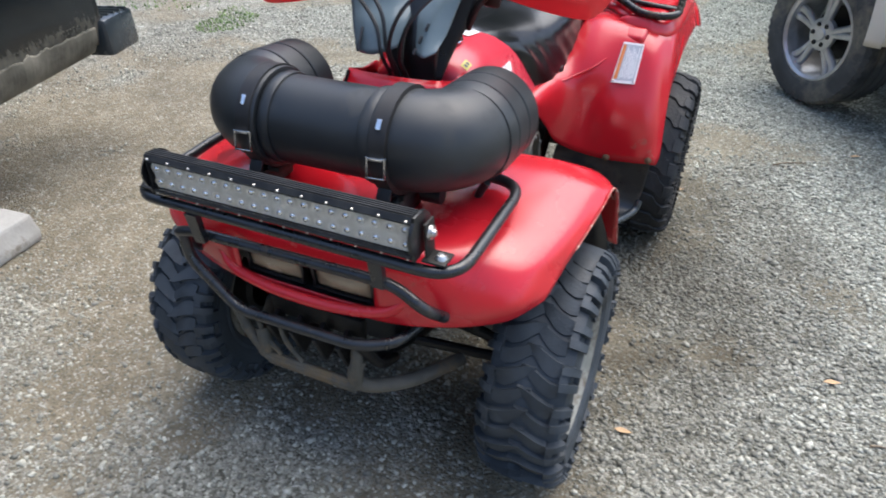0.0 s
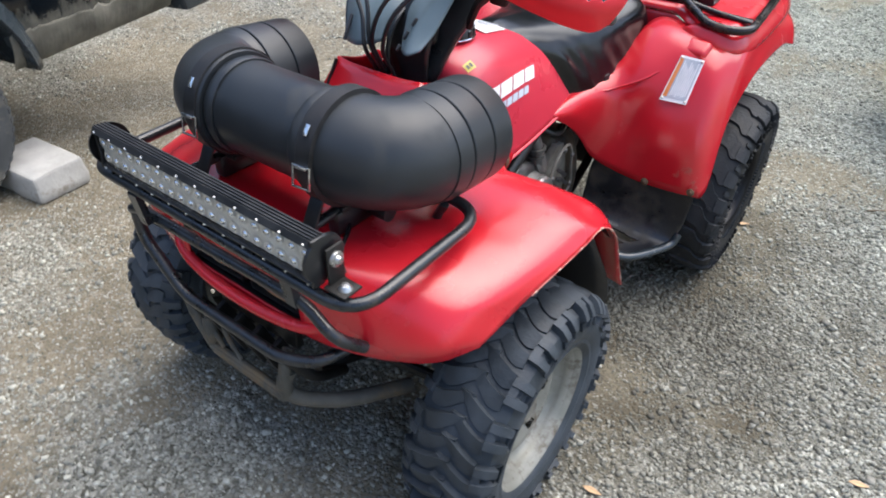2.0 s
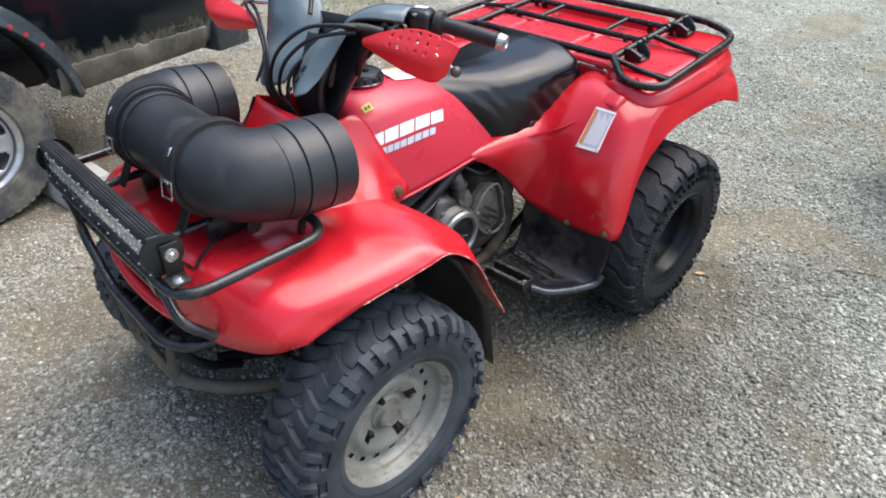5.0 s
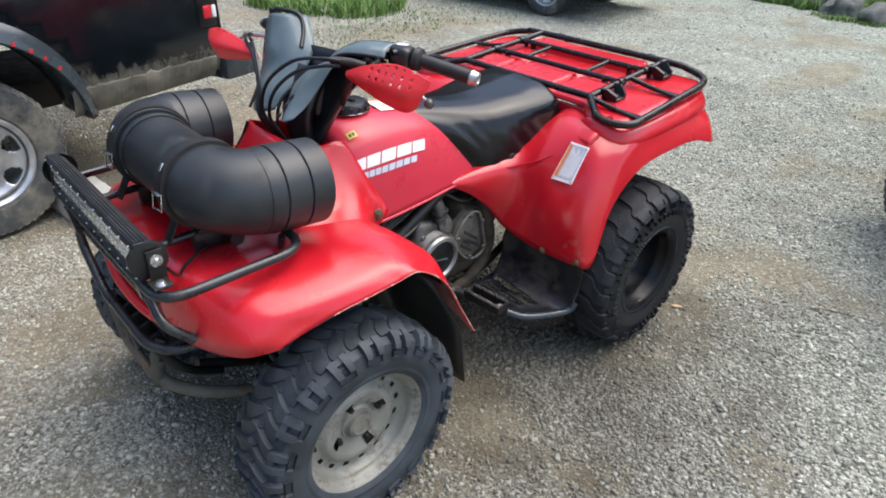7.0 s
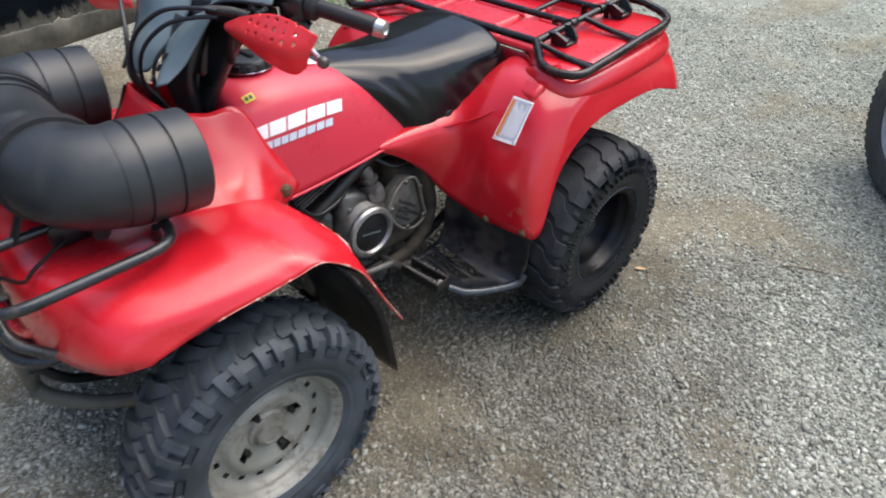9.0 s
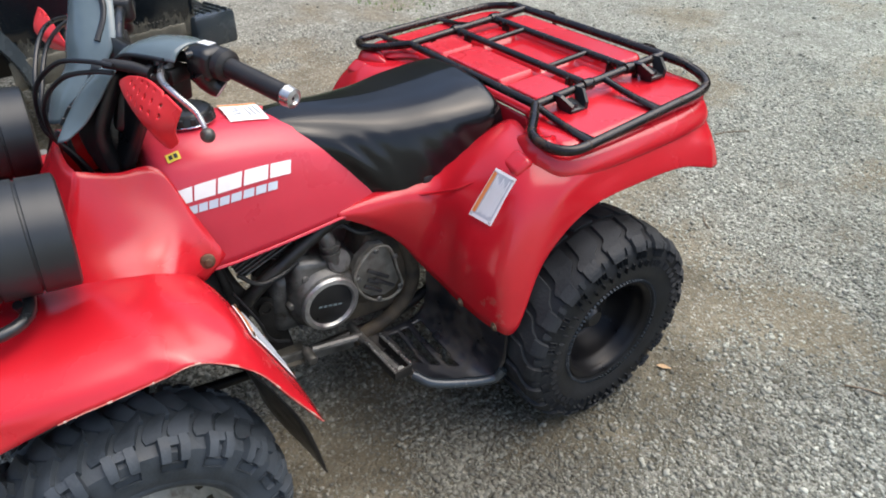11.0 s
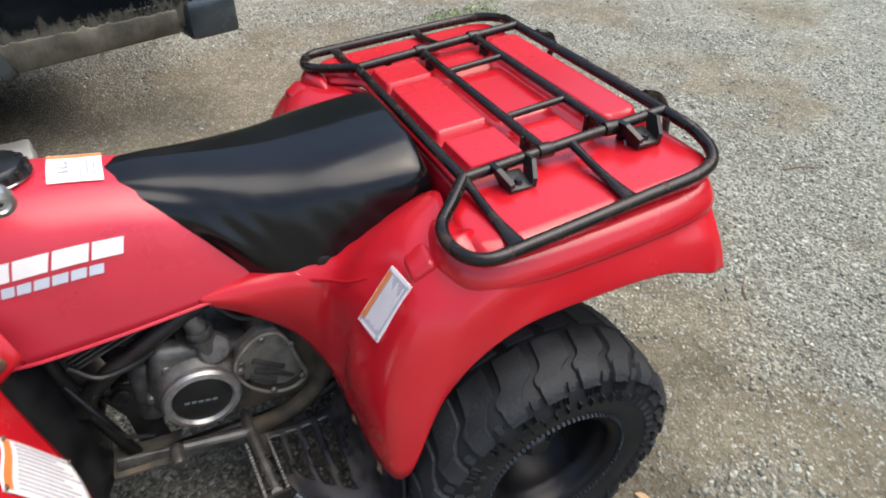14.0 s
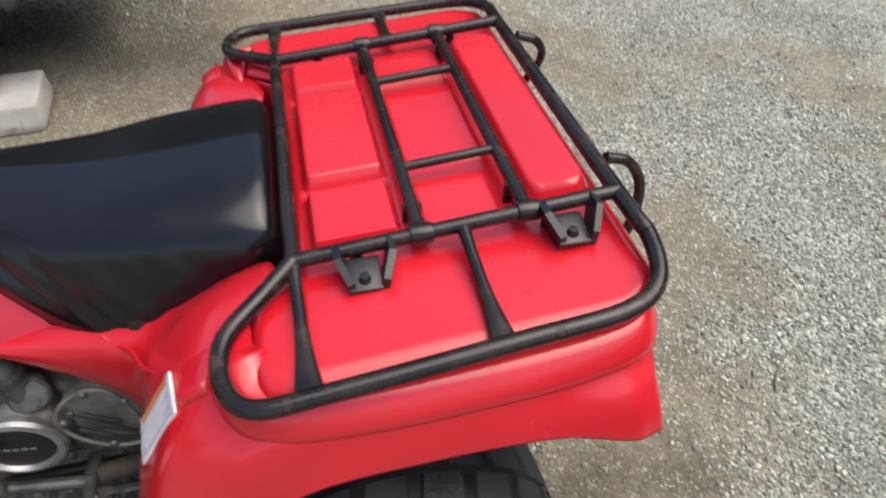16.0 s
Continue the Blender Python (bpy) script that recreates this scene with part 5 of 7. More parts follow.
# handlebar assembly, turned a little to the left
SX = pose(0, -.33, 0, 0, 0, 6) @ pose(0, .33, 0)
def turned(ob):
    ob.matrix_basis = SX
    return ob
bm = bmesh.new()
half = [(.438, -.195, 1.089), (.28, -.244, 1.117), (.17, -.285, 1.117), (.10, -.318, 1.085), (.05, -.325, 1.075)]
bent(bm, half + [(-x, y, z) for x, y, z in half[::-1]], .05, .011)
handlebar = turned(part("handlebar", bm, BLACKTUBE, quad))
for s in (1, -1):
    a, b = Vector((s * .285, -.2425, 1.1165)), Vector((s * .432, -.197, 1.090))
    bm = bmesh.new()
    prof = [(0, -.012), (.030, -.010), (.029, .004), (.022, .010), (.019, .012)]
    for k in range(18):
        prof += [(.0182, .012 + k * .0068), (.0176, .0152 + k * .0068)]
    prof += [(.018, .138), (.018, .143)]
    revolve(bm, prof, 20, between(a, b))
    part("grip", bm, STRAP, handlebar, "black ribbed rubber grip")
    bm = bmesh.new()
    revolve(bm, [(.018, 0), (.0195, .003), (.0185, .008), (.0175, .020), (.010, .0225), (.008, .019), (0, .018)], 20, between(b, b + (b - a)) @ pose(-.012, 0, 0))
    part("grip_end", bm, STEEL, handlebar, "worn metal bar end")
    bm = bmesh.new()
    box(bm, (s * .243, -.260, 1.116), (.064, .060, .062), rot(0, 0, s * 17), bevel=.018, seg=4)
    tube(bm, [(s * .245, -.275, 1.105), (s * .250, -.262, 1.080), (s * .262, -.250, 1.066)], (.026, .018), 14)
    revolve(bm, [(0, .012), (.007, .012), (.008, 0)], 14, pose(s * .245, -.285, 1.135, 90, 0, -90))
    housing = part("switch_housing", bm, BLACKPL, handlebar, "black switch and brake housing")
    bm = bmesh.new()
    box(bm, (s * .236, -.252, 1.1478), (.030, .018, .0015), rot(0, 0, s * 17))
    part("housing_label", bm, WHITE, housing)
    bm = bmesh.new()
    tube(bm, [(s * .19, -.325, 1.110), (s * .25, -.350, 1.105), (s * .31, -.352, 1.098), (s * .36, -.338, 1.075), (s * .408, -.344, 1.058)], (.0068, .0046), 10)
    lever = part("brake_lever", bm, STEEL, handlebar, "worn bright lever with a ball end")
    bm = bmesh.new()
    bmesh.ops.create_uvsphere(bm, u_segments=14, v_segments=10, radius=.0125, matrix=pose(s * .415, -.346, 1.056))
    part("lever_ball", bm, ALU, lever)
    # lever perch: a dark bracket with bolts and an adjuster under the bar
    bm = bmesh.new()
    box(bm, (s * .185, -.318, 1.095), (.075, .05, .030), rot(0, 0, s * 25), bevel=.007)
    box(bm, (s * .165, -.300, 1.060), (.040, .045, .060), rot(0, s * 10, s * 15), bevel=.008)
    tube(bm, [(s * .225, -.335, 1.10), (s * .19, -.36, 1.085), (s * .15, -.37, 1.05), (s * .12, -.36, .99)], .008, 8)
    tube(bm, [(s * .16, -.325, 1.06), (s * .11, -.345, 1.01), (s * .065, -.375, .95), (s * .045, -.405, .89)], .007, 8)
    perch = part("lever_perch", bm, DARKMETAL, handlebar, "greasy dark lever bracket")
    for x, y, z, r in ((.188, -.330, 1.112, .009), (.214, -.318, 1.112, .007), (.165, -.322, 1.08, .007)):
        bm = bmesh.new()
        revolve(bm, [(0, .010), (r * .7, .009), (r, .004), (r, 0)], 8, pose(s * x, y, z, 0, -90, 0))
        part("perch_bolt", bm, ALU, perch, "dull bolt head")
    # hand guard: a bent plate with a field of small holes
    HG = [[(s * .190, -.402, 1.082), (s * .190, -.406, 1.090), (s * .192, -.404, 1.100)],
          [(s * .262, -.406, 1.064), (s * .262, -.420, 1.096), (s * .258, -.404, 1.126)],
          [(s * .340, -.412, 1.050), (s * .345, -.428, 1.096), (s * .345, -.402, 1.147)],
          [(s * .400, -.408, 1.045), (s * .405, -.424, 1.093), (s * .405, -.400, 1.145)],
          [(s * .430, -.400, 1.062), (s * .450, -.406, 1.095), (s * .462, -.394, 1.128)]]
    if s < 0:
        HG = [[(x * .96, y, 1.114 + (z - 1.147) * .84) for x, y, z in row] for row in HG]
    bm = bmesh.new()
    def pierced(p):
        if p.z < 1.100 or abs(p.x) < .275 or abs(p.x) > .43 or p.z > 1.142:
            return False
        i, j = (abs(p.x) - .275) / .026, (p.z - 1.100) / .0165
        return (i % 1 - .5) ** 2 * .026 ** 2 + (j % 1 - .5) ** 2 * .0165 ** 2 < .0037 ** 2
    loft(bm, HG, 84, 40, skip=pierced)
    part("hand_guard", bm, GUARDRED, handlebar, "red plastic hand guard with small holes", solid=.0035)
bm = bmesh.new()
box(bm, (0, -.335, 1.062), (.12, .07, .05), rot(-15), bevel=.016, seg=3)
turned(part("bar_clamp", bm, BLACKPL, quad, "black clamp holding the handlebar"))
# a grey visor over the open lever bracket
bm = bmesh.new()
rows = [[(.238, -.318, 1.126), (.234, -.305, 1.142), (.226, -.278, 1.150), (.222, -.245, 1.146)], [(.190, -.350, 1.130), (.186, -.330, 1.146), (.180, -.295, 1.153), (.176, -.255, 1.146)],
        [(.145, -.372, 1.126), (.142, -.350, 1.142), (.136, -.305, 1.148), (.132, -.262, 1.138)], [(.112, -.388, 1.108), (.105, -.365, 1.124), (.098, -.318, 1.128), (.095, -.275, 1.118)], [(.100, -.392, 1.082), (.088, -.370, 1.092), (.080, -.325, 1.096), (.078, -.285, 1.086)]]
loft(bm, rows, 20, 12)
visor = turned(part("bar_visor", bm, GREYPL, quad, "curved grey visor over the lever bracket", solid=.004))
bm = bmesh.new()
tube(bm, [(.222, -.330, 1.128), (.190, -.352, 1.131), (.145, -.374, 1.127), (.112, -.390, 1.109)], .0042, 8)
part("visor_lip", bm, BLACKPL, visor)
bm = bmesh.new()
tube(bm, [(.205, -.352, 1.104), (.178, -.372, 1.112), (.158, -.392, 1.116), (.140, -.410, 1.118)], (.012, .009), 12)
turned(part("cable_boot", bm, STRAP, quad, "black rubber cable boot"))
for x, y, z in ((.185, -.345, 1.108), (.215, -.325, 1.112), (.200, -.352, 1.098)):
    bm = bmesh.new()
    revolve(bm, [(0, .006), (.004, .006), (.006, .004), (.007, 0)], 12, pose(x, y, z, 0, -90, 0))
    turned(part("clamp_bolt", bm, ALU, quad))
# two slate-grey panels in front of the stem
for rows in ([[(.060, -.497, .968), (.085, -.510, .966), (.108, -.495, .976)], [(.048, -.468, 1.005), (.085, -.482, 1.005), (.116, -.455, 1.003)], [(.045, -.440, 1.045), (.090, -.450, 1.045), (.124, -.422, 1.042)], [(.075, -.405, 1.085), (.105, -.410, 1.085), (.132, -.392, 1.082)], [(.110, -.378, 1.105), (.122, -.381, 1.105), (.134, -.372, 1.102)]],
             [[(-.097, -.495, .955), (-.050, -.512, .958), (-.010, -.504, .968), (.010, -.490, .975)], [(-.118, -.466, 1.008), (-.066, -.484, 1.013), (-.012, -.474, 1.018), (.018, -.446, 1.022)], [(-.136, -.436, 1.045), (-.080, -.444, 1.055), (-.018, -.432, 1.060), (.018, -.394, 1.062)], [(-.156, -.412, 1.095), (-.098, -.426, 1.105), (-.030, -.405, 1.110), (.006, -.352, 1.108)], [(-.166, -.396, 1.135), (-.115, -.408, 1.145), (-.060, -.390, 1.150), (-.024, -.335, 1.148)], [(-.172, -.378, 1.172), (-.130, -.392, 1.186), (-.090, -.378, 1.190), (-.060, -.322, 1.184)]]):
    bm = bmesh.new()
    loft(bm, rows, 24, 14)
    part("stem_shield", bm, GREYPL, quad, "slate-grey curved plastic shield", solid=.004)
# added filler whose black stands for the shade between the shields
bm = bmesh.new()
loft(bm, [[(-.010, -.395, 1.080), (.045, -.405, 1.085), (.100, -.375, 1.090)], [(-.015, -.435, 1.010), (.040, -.446, 1.010), (.095, -.420, 1.015)], [(-.010, -.455, .950), (.040, -.466, .950), (.090, -.440, .955)], [(.0, -.440, .86), (.040, -.448, .86), (.075, -.430, .86)], [(.0, -.42, .78), (.040, -.43, .78), (.075, -.415, .78)]], 18, 10)
part("shade_filler", bm, BLACKPL, quad, "added black filler for the shaded gap between the shields", solid=.03)
for c, size, turn in (((-.083, -.497, .985), (.006, .007, .056), rot(-28, 10, 14)), ((.068, -.488, .998), (.005, .007, .018), rot(-34, 14, -8)), ((.060, -.503, .975), (.005, .007, .014), rot(-34, 14, -8)), ((.078, -.472, 1.022), (.005, .007, .018), rot(-34, 14, -8))):
    bm = bmesh.new()
    box(bm, c, size, turn, bevel=.0015)
    part("shield_slot", bm, INK, quad, "narrow dark slot in the shield")
bm = bmesh.new()
box(bm, (-.165, -.362, 1.168), (.026, .026, .050), rot(0, 12, 8), bevel=.006, seg=2)
tube(bm, [(-.172, -.36, 1.182), (-.120, -.372, 1.196), (-.068, -.345, 1.188), (-.040, -.350, 1.155), (-.012, -.378, 1.115)], .006, 10)
part("shield_trim", bm, BLACKPL, quad)
bm = bmesh.new()
tube(bm, [(0, -.33, 1.08), (0, -.40, .86), (0, -.47, .65), (0, -.50, .52)], .026, 14)
box(bm, (0, -.40, .93), (.10, .05, .10), rot(-15), bevel=.012)
box(bm, (0, -.365, 1.01), (.14, .04, .13), rot(-18), bevel=.012)
part("steering_stem", bm, BLACKPL, quad, "black steering stem")
bm = bmesh.new()
loft(bm, [[(-.02, -.352, 1.120), (.07, -.350, 1.122), (.165, -.330, 1.115)], [(-.03, -.375, 1.03), (.05, -.376, 1.03), (.138, -.356, 1.03)], [(-.04, -.398, .95), (.03, -.402, .95), (.098, -.385, .95)], [(-.045, -.425, .875), (.02, -.428, .872), (.070, -.415, .875)]], 16, 10)
turned(part("stem_shroud", bm, BLACKPL, quad, "dusty black shroud behind the shields", solid=.022))
for pts in (((.178, -.385, 1.120), (.145, -.415, 1.124), (.090, -.465, 1.115), (.035, -.510, 1.060), (.005, -.520, .985), (.010, -.495, .92), (.02, -.45, .80)),
            ((.178, -.388, 1.108), (.145, -.420, 1.106), (.095, -.465, 1.088), (.050, -.505, 1.035), (.026, -.512, .965), (.028, -.480, .90), (.03, -.43, .78)),
            ((-.30, -.37, 1.10), (-.20, -.43, 1.12), (-.10, -.470, 1.115), (-.02, -.505, 1.060), (.0, -.522, .98), (.005, -.495, .91), (.0, -.45, .80)),
            ((-.36, -.36, 1.09), (-.24, -.42, 1.095), (-.12, -.465, 1.085), (-.04, -.500, 1.030), (-.014, -.522, .965), (-.01, -.49, .90), (-.02, -.45, .80)),
            ((.02, -.36, 1.06), (.02, -.47, 1.0), (.015, -.485, .90), (.01, -.45, .78))):
    bm = bmesh.new()
    tube(bm, pts, .0046, 8, 8)
    part("control_cable", bm, BLACKPL, quad)


# ---- storage pipe strapped to the front rack ----
pipe = empty("storage_pipe", pose(-.002, 0, 0, 0, 0, 1.2) @ pose(0, -.768, .898, -5, 0, 0) @ pose(0, .768, -.895))
tagged(pipe, "black plastic storage pipe with two elbows, strapped to the rack", "storage pipe")
PR, PY, PZ = .094, -.768, .895
bm = bmesh.new()
line = [Vector((x, PY, PZ)) for x in (-.165, 0, .165)]
tube(bm, line, PR - .004, 48, 1)
part("pipe_body", bm, PIPE, pipe, angle=50)
for s in (1, -1):
    bm = bmesh.new()
    arc = [Vector((s * (.150 + .100 * math.sin(a)), PY + .100 - .100 * math.cos(a), PZ)) for a in [radians(6 * k) for k in range(16)]]
    pts = [Vector((s * .135, PY, PZ))] + arc + [arc[-1] + Vector((0, d, 0)) for d in (.045, .085, .120)]
    tube(bm, pts, PR + .004, 48, 1)
    elbow = part("elbow", bm, PIPE, pipe, "black moulded plastic elbow", angle=50)
    bm = bmesh.new()
    for c, d, r, w in ((Vector((s * .137, PY, PZ)), Vector((s, 0, 0)), PR + .009, .010), (Vector((s * .112, PY, PZ)), Vector((s, 0, 0)), PR + .0015, .012)):
        revolve(bm, [(r - .012, -w), (r - .002, -w), (r, -w * .5), (r, w * .5), (r - .002, w), (r - .012, w)], 48, between(c, c + d), closed=True)
    part("rib", bm, PIPE, elbow)
    for a, b in ((-.034, .0), (.0045, .062), (.0665, .092)):
        bm = bmesh.new()
        lead = (PR + .0035, a) if a < 0 else (PR + .0072, a)
        revolve(bm, [(PR - .002, a), lead, (PR + .0085, a + (.028 if a < 0 else .0012)), (PR + .0085, b - .0012), (PR + .0072, b), (PR - .002, b)], 48, between(arc[-1], arc[-1] + Vector((0, 1, 0))), closed=True)
        part("sleeve", bm, PIPE, elbow)
    bm = bmesh.new()
    e = pts[-1]
    revolve(bm, [(0, .006), (.06, .008), (PR + .002, .006), (PR + .0085, .002), (PR + .0085, -.03), (PR, -.03)], 48, between(e, e + Vector((0, 1, 0))))
    part("end_cap", bm, PIPE, elbow, "black slip-on end cap")
    # strap and buckle
    bm = bmesh.new()
    revolve(bm, [(PR + .002, -.017), (PR + .0125, -.016), (PR + .0125, .016), (PR + .002, .017)], 48, pose(s * .150, PY, PZ), closed=True)
    box(bm, (s * .150, PY - .080, PZ - .085), (.030, .006, .09), rot(-24), bevel=.001)
    box(bm, (s * .150, PY + .02, PZ - .112), (.032, .10, .012), bevel=.002)
    strap = part("strap", bm, STRAP, pipe, "black buckled strap")
    bm = bmesh.new()
    c, r = Vector((s * .150, PY - .109, PZ - .020)), rot(-6, 0, 8)
    for off, size in (((0, 0, .019), (.036, .004, .004)), ((0, 0, -.019), (.036, .004, .004)), ((.017, 0, 0), (.004, .004, .042)), ((-.017, 0, 0), (.004, .004, .042))):
        box(bm, c + r @ Vector(off), size, r, bevel=.0012)
    box(bm, c + r @ Vector((0, -.004, .018)), (.026, .004, .006), r, bevel=.001)
    part("buckle", bm, CHROME, strap, "chrome buckle")
    bm = bmesh.new()
    box(bm, (s * .150, PY - .092, PZ + .058), (.010, .004, .020), rot(-32), bevel=.001)
    part("strap_keeper", bm, CHROME, strap, "chrome keeper")


# ---- ground ----
def sandy(x, y):
    """How far the ground is worn to sand: most beside the pickup."""
    return max(0.0, 1 - math.hypot((x + 1.85) / 1.7, (y - .35) / 2.6))
def bare(x, y):
    """Where trodden tan earth shows between the stones: above 0."""
    broad = noise.noise(Vector((x * 1.1, y * 1.1, 7))) + .55 * noise.noise(Vector((x * 2.9, y * 2.9, 2))) + .30 * noise.noise(Vector((x * 6.1, y * 6.1, 5)))
    nose = max(0.0, 1 - math.hypot((x + .45) / 1.25, (y + 1.05) / .70))
    return 1.15 * sandy(x, y) + .40 * nose - broad - .22
def earth_and_shade(nt, color):
    """Mixes dark brown earth and painted shade into a colour, in an uneven stain under and beside the quad bike."""
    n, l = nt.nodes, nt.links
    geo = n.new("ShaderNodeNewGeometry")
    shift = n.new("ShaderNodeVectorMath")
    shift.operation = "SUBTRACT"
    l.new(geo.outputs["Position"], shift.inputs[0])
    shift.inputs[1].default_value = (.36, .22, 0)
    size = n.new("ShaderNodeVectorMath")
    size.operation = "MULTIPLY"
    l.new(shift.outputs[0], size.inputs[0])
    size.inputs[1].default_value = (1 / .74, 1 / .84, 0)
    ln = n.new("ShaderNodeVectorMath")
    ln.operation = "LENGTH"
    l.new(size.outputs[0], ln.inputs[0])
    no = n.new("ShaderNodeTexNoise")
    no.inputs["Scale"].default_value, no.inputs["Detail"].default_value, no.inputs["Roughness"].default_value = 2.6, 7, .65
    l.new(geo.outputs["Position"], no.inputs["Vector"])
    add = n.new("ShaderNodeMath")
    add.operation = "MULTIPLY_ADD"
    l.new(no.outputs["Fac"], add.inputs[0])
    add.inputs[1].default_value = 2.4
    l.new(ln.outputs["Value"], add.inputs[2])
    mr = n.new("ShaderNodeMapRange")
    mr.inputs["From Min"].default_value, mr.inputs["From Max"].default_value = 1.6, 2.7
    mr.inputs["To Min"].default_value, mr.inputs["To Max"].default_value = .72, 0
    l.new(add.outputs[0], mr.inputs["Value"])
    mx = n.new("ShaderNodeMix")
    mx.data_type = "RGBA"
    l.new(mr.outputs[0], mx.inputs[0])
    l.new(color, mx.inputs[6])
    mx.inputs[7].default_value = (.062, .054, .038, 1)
    # the colour goes paler and greener towards +x +y, dry being the distance along
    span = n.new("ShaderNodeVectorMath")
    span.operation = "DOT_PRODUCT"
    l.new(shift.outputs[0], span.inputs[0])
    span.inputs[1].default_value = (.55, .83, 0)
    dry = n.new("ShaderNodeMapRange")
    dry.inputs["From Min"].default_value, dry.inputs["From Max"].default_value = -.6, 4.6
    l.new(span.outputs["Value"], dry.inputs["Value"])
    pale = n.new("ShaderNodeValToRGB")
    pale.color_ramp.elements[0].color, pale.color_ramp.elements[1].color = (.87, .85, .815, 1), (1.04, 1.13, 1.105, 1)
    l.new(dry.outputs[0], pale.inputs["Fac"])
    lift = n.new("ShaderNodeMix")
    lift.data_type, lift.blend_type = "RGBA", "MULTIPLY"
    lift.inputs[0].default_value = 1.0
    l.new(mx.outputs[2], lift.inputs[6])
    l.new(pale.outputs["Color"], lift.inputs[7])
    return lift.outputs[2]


def gravel_material():
    m = bpy.data.materials.new("gravel_ground")
    m.use_nodes = True
    n, l = m.node_tree.nodes, m.node_tree.links
    b = n["Principled BSDF"]
    b.inputs["Roughness"].default_value = 0.92
    b.inputs["Specular IOR Level"].default_value = 0.25
    tc = n.new("ShaderNodeTexCoord")
    def noise_tex(scale, detail, rough=0.6):
        t = n.new("ShaderNodeTexNoise")
        t.inputs["Scale"].default_value, t.inputs["Detail"].default_value, t.inputs["Roughness"].default_value = scale, detail, rough
        l.new(tc.outputs["Object"], t.inputs["Vector"])
        return t.outputs["Fac"]
    def ramp(src, stops):
        r = n.new("ShaderNodeValToRGB")
        e = r.color_ramp.elements
        while len(e) < len(stops):
            e.new(0.5)
        for k, (p, c) in enumerate(stops):
            e[k].position, e[k].color = p, (*c, 1)
        l.new(src, r.inputs["Fac"])
        return r.outputs["Color"]
    def mix(f, a, c):
        x = n.new("ShaderNodeMix")
        x.data_type = "RGBA"
        l.new(f, x.inputs[0])
        l.new(a, x.inputs[6])
        l.new(c, x.inputs[7])
        return x.outputs[2]
    cells = []
    for scale in (84, 150):
        v = n.new("ShaderNodeTexVoronoi")
        v.inputs["Scale"].default_value = scale
        l.new(tc.outputs["Object"], v.inputs["Vector"])
        sep = n.new("ShaderNodeSeparateColor")
        l.new(v.outputs["Color"], sep.inputs[0])
        cells.append((v.outputs["Distance"], sep.outputs[0]))
    chips = ramp(cells[0][1], [(0, (.10, .10, .08)), (.35, (.26, .262, .228)), (.7, (.44, .445, .395)), (1, (.66, .66, .61))])
    fine = ramp(cells[1][1], [(0, (.10, .10, .082)), (.5, (.275, .275, .235)), (1, (.53, .535, .48))])
    g = mix(ramp(noise_tex(9, 5), [(.42, (0, 0, 0)), (.58, (1, 1, 1))]), chips, fine)
    dirt = ramp(noise_tex(26, 8, 0.75), [(.3, (.19, .166, .120)), (.55, (.305, .272, .202)), (.8, (.42, .385, .305))])
    blot = ramp(noise_tex(5.5, 7, 0.7), [(.36, (.74, .72, .69)), (.52, (.96, .95, .93)), (.66, (1.12, 1.12, 1.12))])
    tint = n.new("ShaderNodeMix")
    tint.data_type, tint.blend_type = "RGBA", "MULTIPLY"
    tint.inputs[0].default_value = 1.0
    l.new(dirt, tint.inputs[6])
    l.new(blot, tint.inputs[7])
    dirt = mix(ramp(cells[1][1], [(.70, (0, 0, 0)), (.78, (.8, .8, .8))]), tint.outputs[2], chips)
    worn = n.new("ShaderNodeAttribute")
    worn.attribute_name = "bare_earth"
    sand = n.new("ShaderNodeMath")
    sand.operation = "MULTIPLY_ADD"
    l.new(noise_tex(14, 6, 0.7), sand.inputs[0])
    sand.inputs[1].default_value = .5
    l.new(worn.outputs["Fac"], sand.inputs[2])
    col = mix(ramp(sand.outputs[0], [(.55, (0, 0, 0)), (.95, (.92, .92, .92))]), g, dirt)
    damp = ramp(noise_tex(1.7, 6, 0.6), [(.30, (.74, .74, .74)), (.55, (1, 1, 1))])
    mul = n.new("ShaderNodeMix")
    mul.data_type, mul.blend_type = "RGBA", "MULTIPLY"
    mul.inputs[0].default_value = 1.0
    l.new(col, mul.inputs[6])
    l.new(damp, mul.inputs[7])
    l.new(earth_and_shade(m.node_tree, mul.outputs[2]), b.inputs["Base Color"])
    add = n.new("ShaderNodeMath")
    add.operation = "MULTIPLY_ADD"
    l.new(cells[0][0], add.inputs[0])
    add.inputs[1].default_value = -0.6
    l.new(noise_tex(140, 5), add.inputs[2])
    bp = n.new("ShaderNodeBump")
    bp.inputs["Strength"].default_value, bp.inputs["Distance"].default_value = 1.0, 0.012
    l.new(add.outputs[0], bp.inputs["Height"])
    l.new(bp.outputs["Normal"], b.inputs["Normal"])
    return m


GRAVEL = gravel_material()
def ground_z(x, y):
    k = 1 / (1 + (math.hypot(x, y) / 12) ** 2)
    return k * (.007 * noise.noise(Vector((x * 1.7, y * 1.7, 0))) + .004 * noise.noise(Vector((x * 6, y * 6, 3)))) - .004
axis = [math.sinh(-6.6 + 13.2 * i / 190) * .82 for i in range(191)]
verts = [(x + .4, y + .4, ground_z(x + .4, y + .4)) for x in axis for y in axis]
faces = [(i * 191 + j, (i + 1) * 191 + j, (i + 1) * 191 + j + 1, i * 191 + j + 1) for i in range(190) for j in range(190)]
me = bpy.data.meshes.new("ground")
me.from_pydata(verts, [], faces)
me.materials.append(GRAVEL)
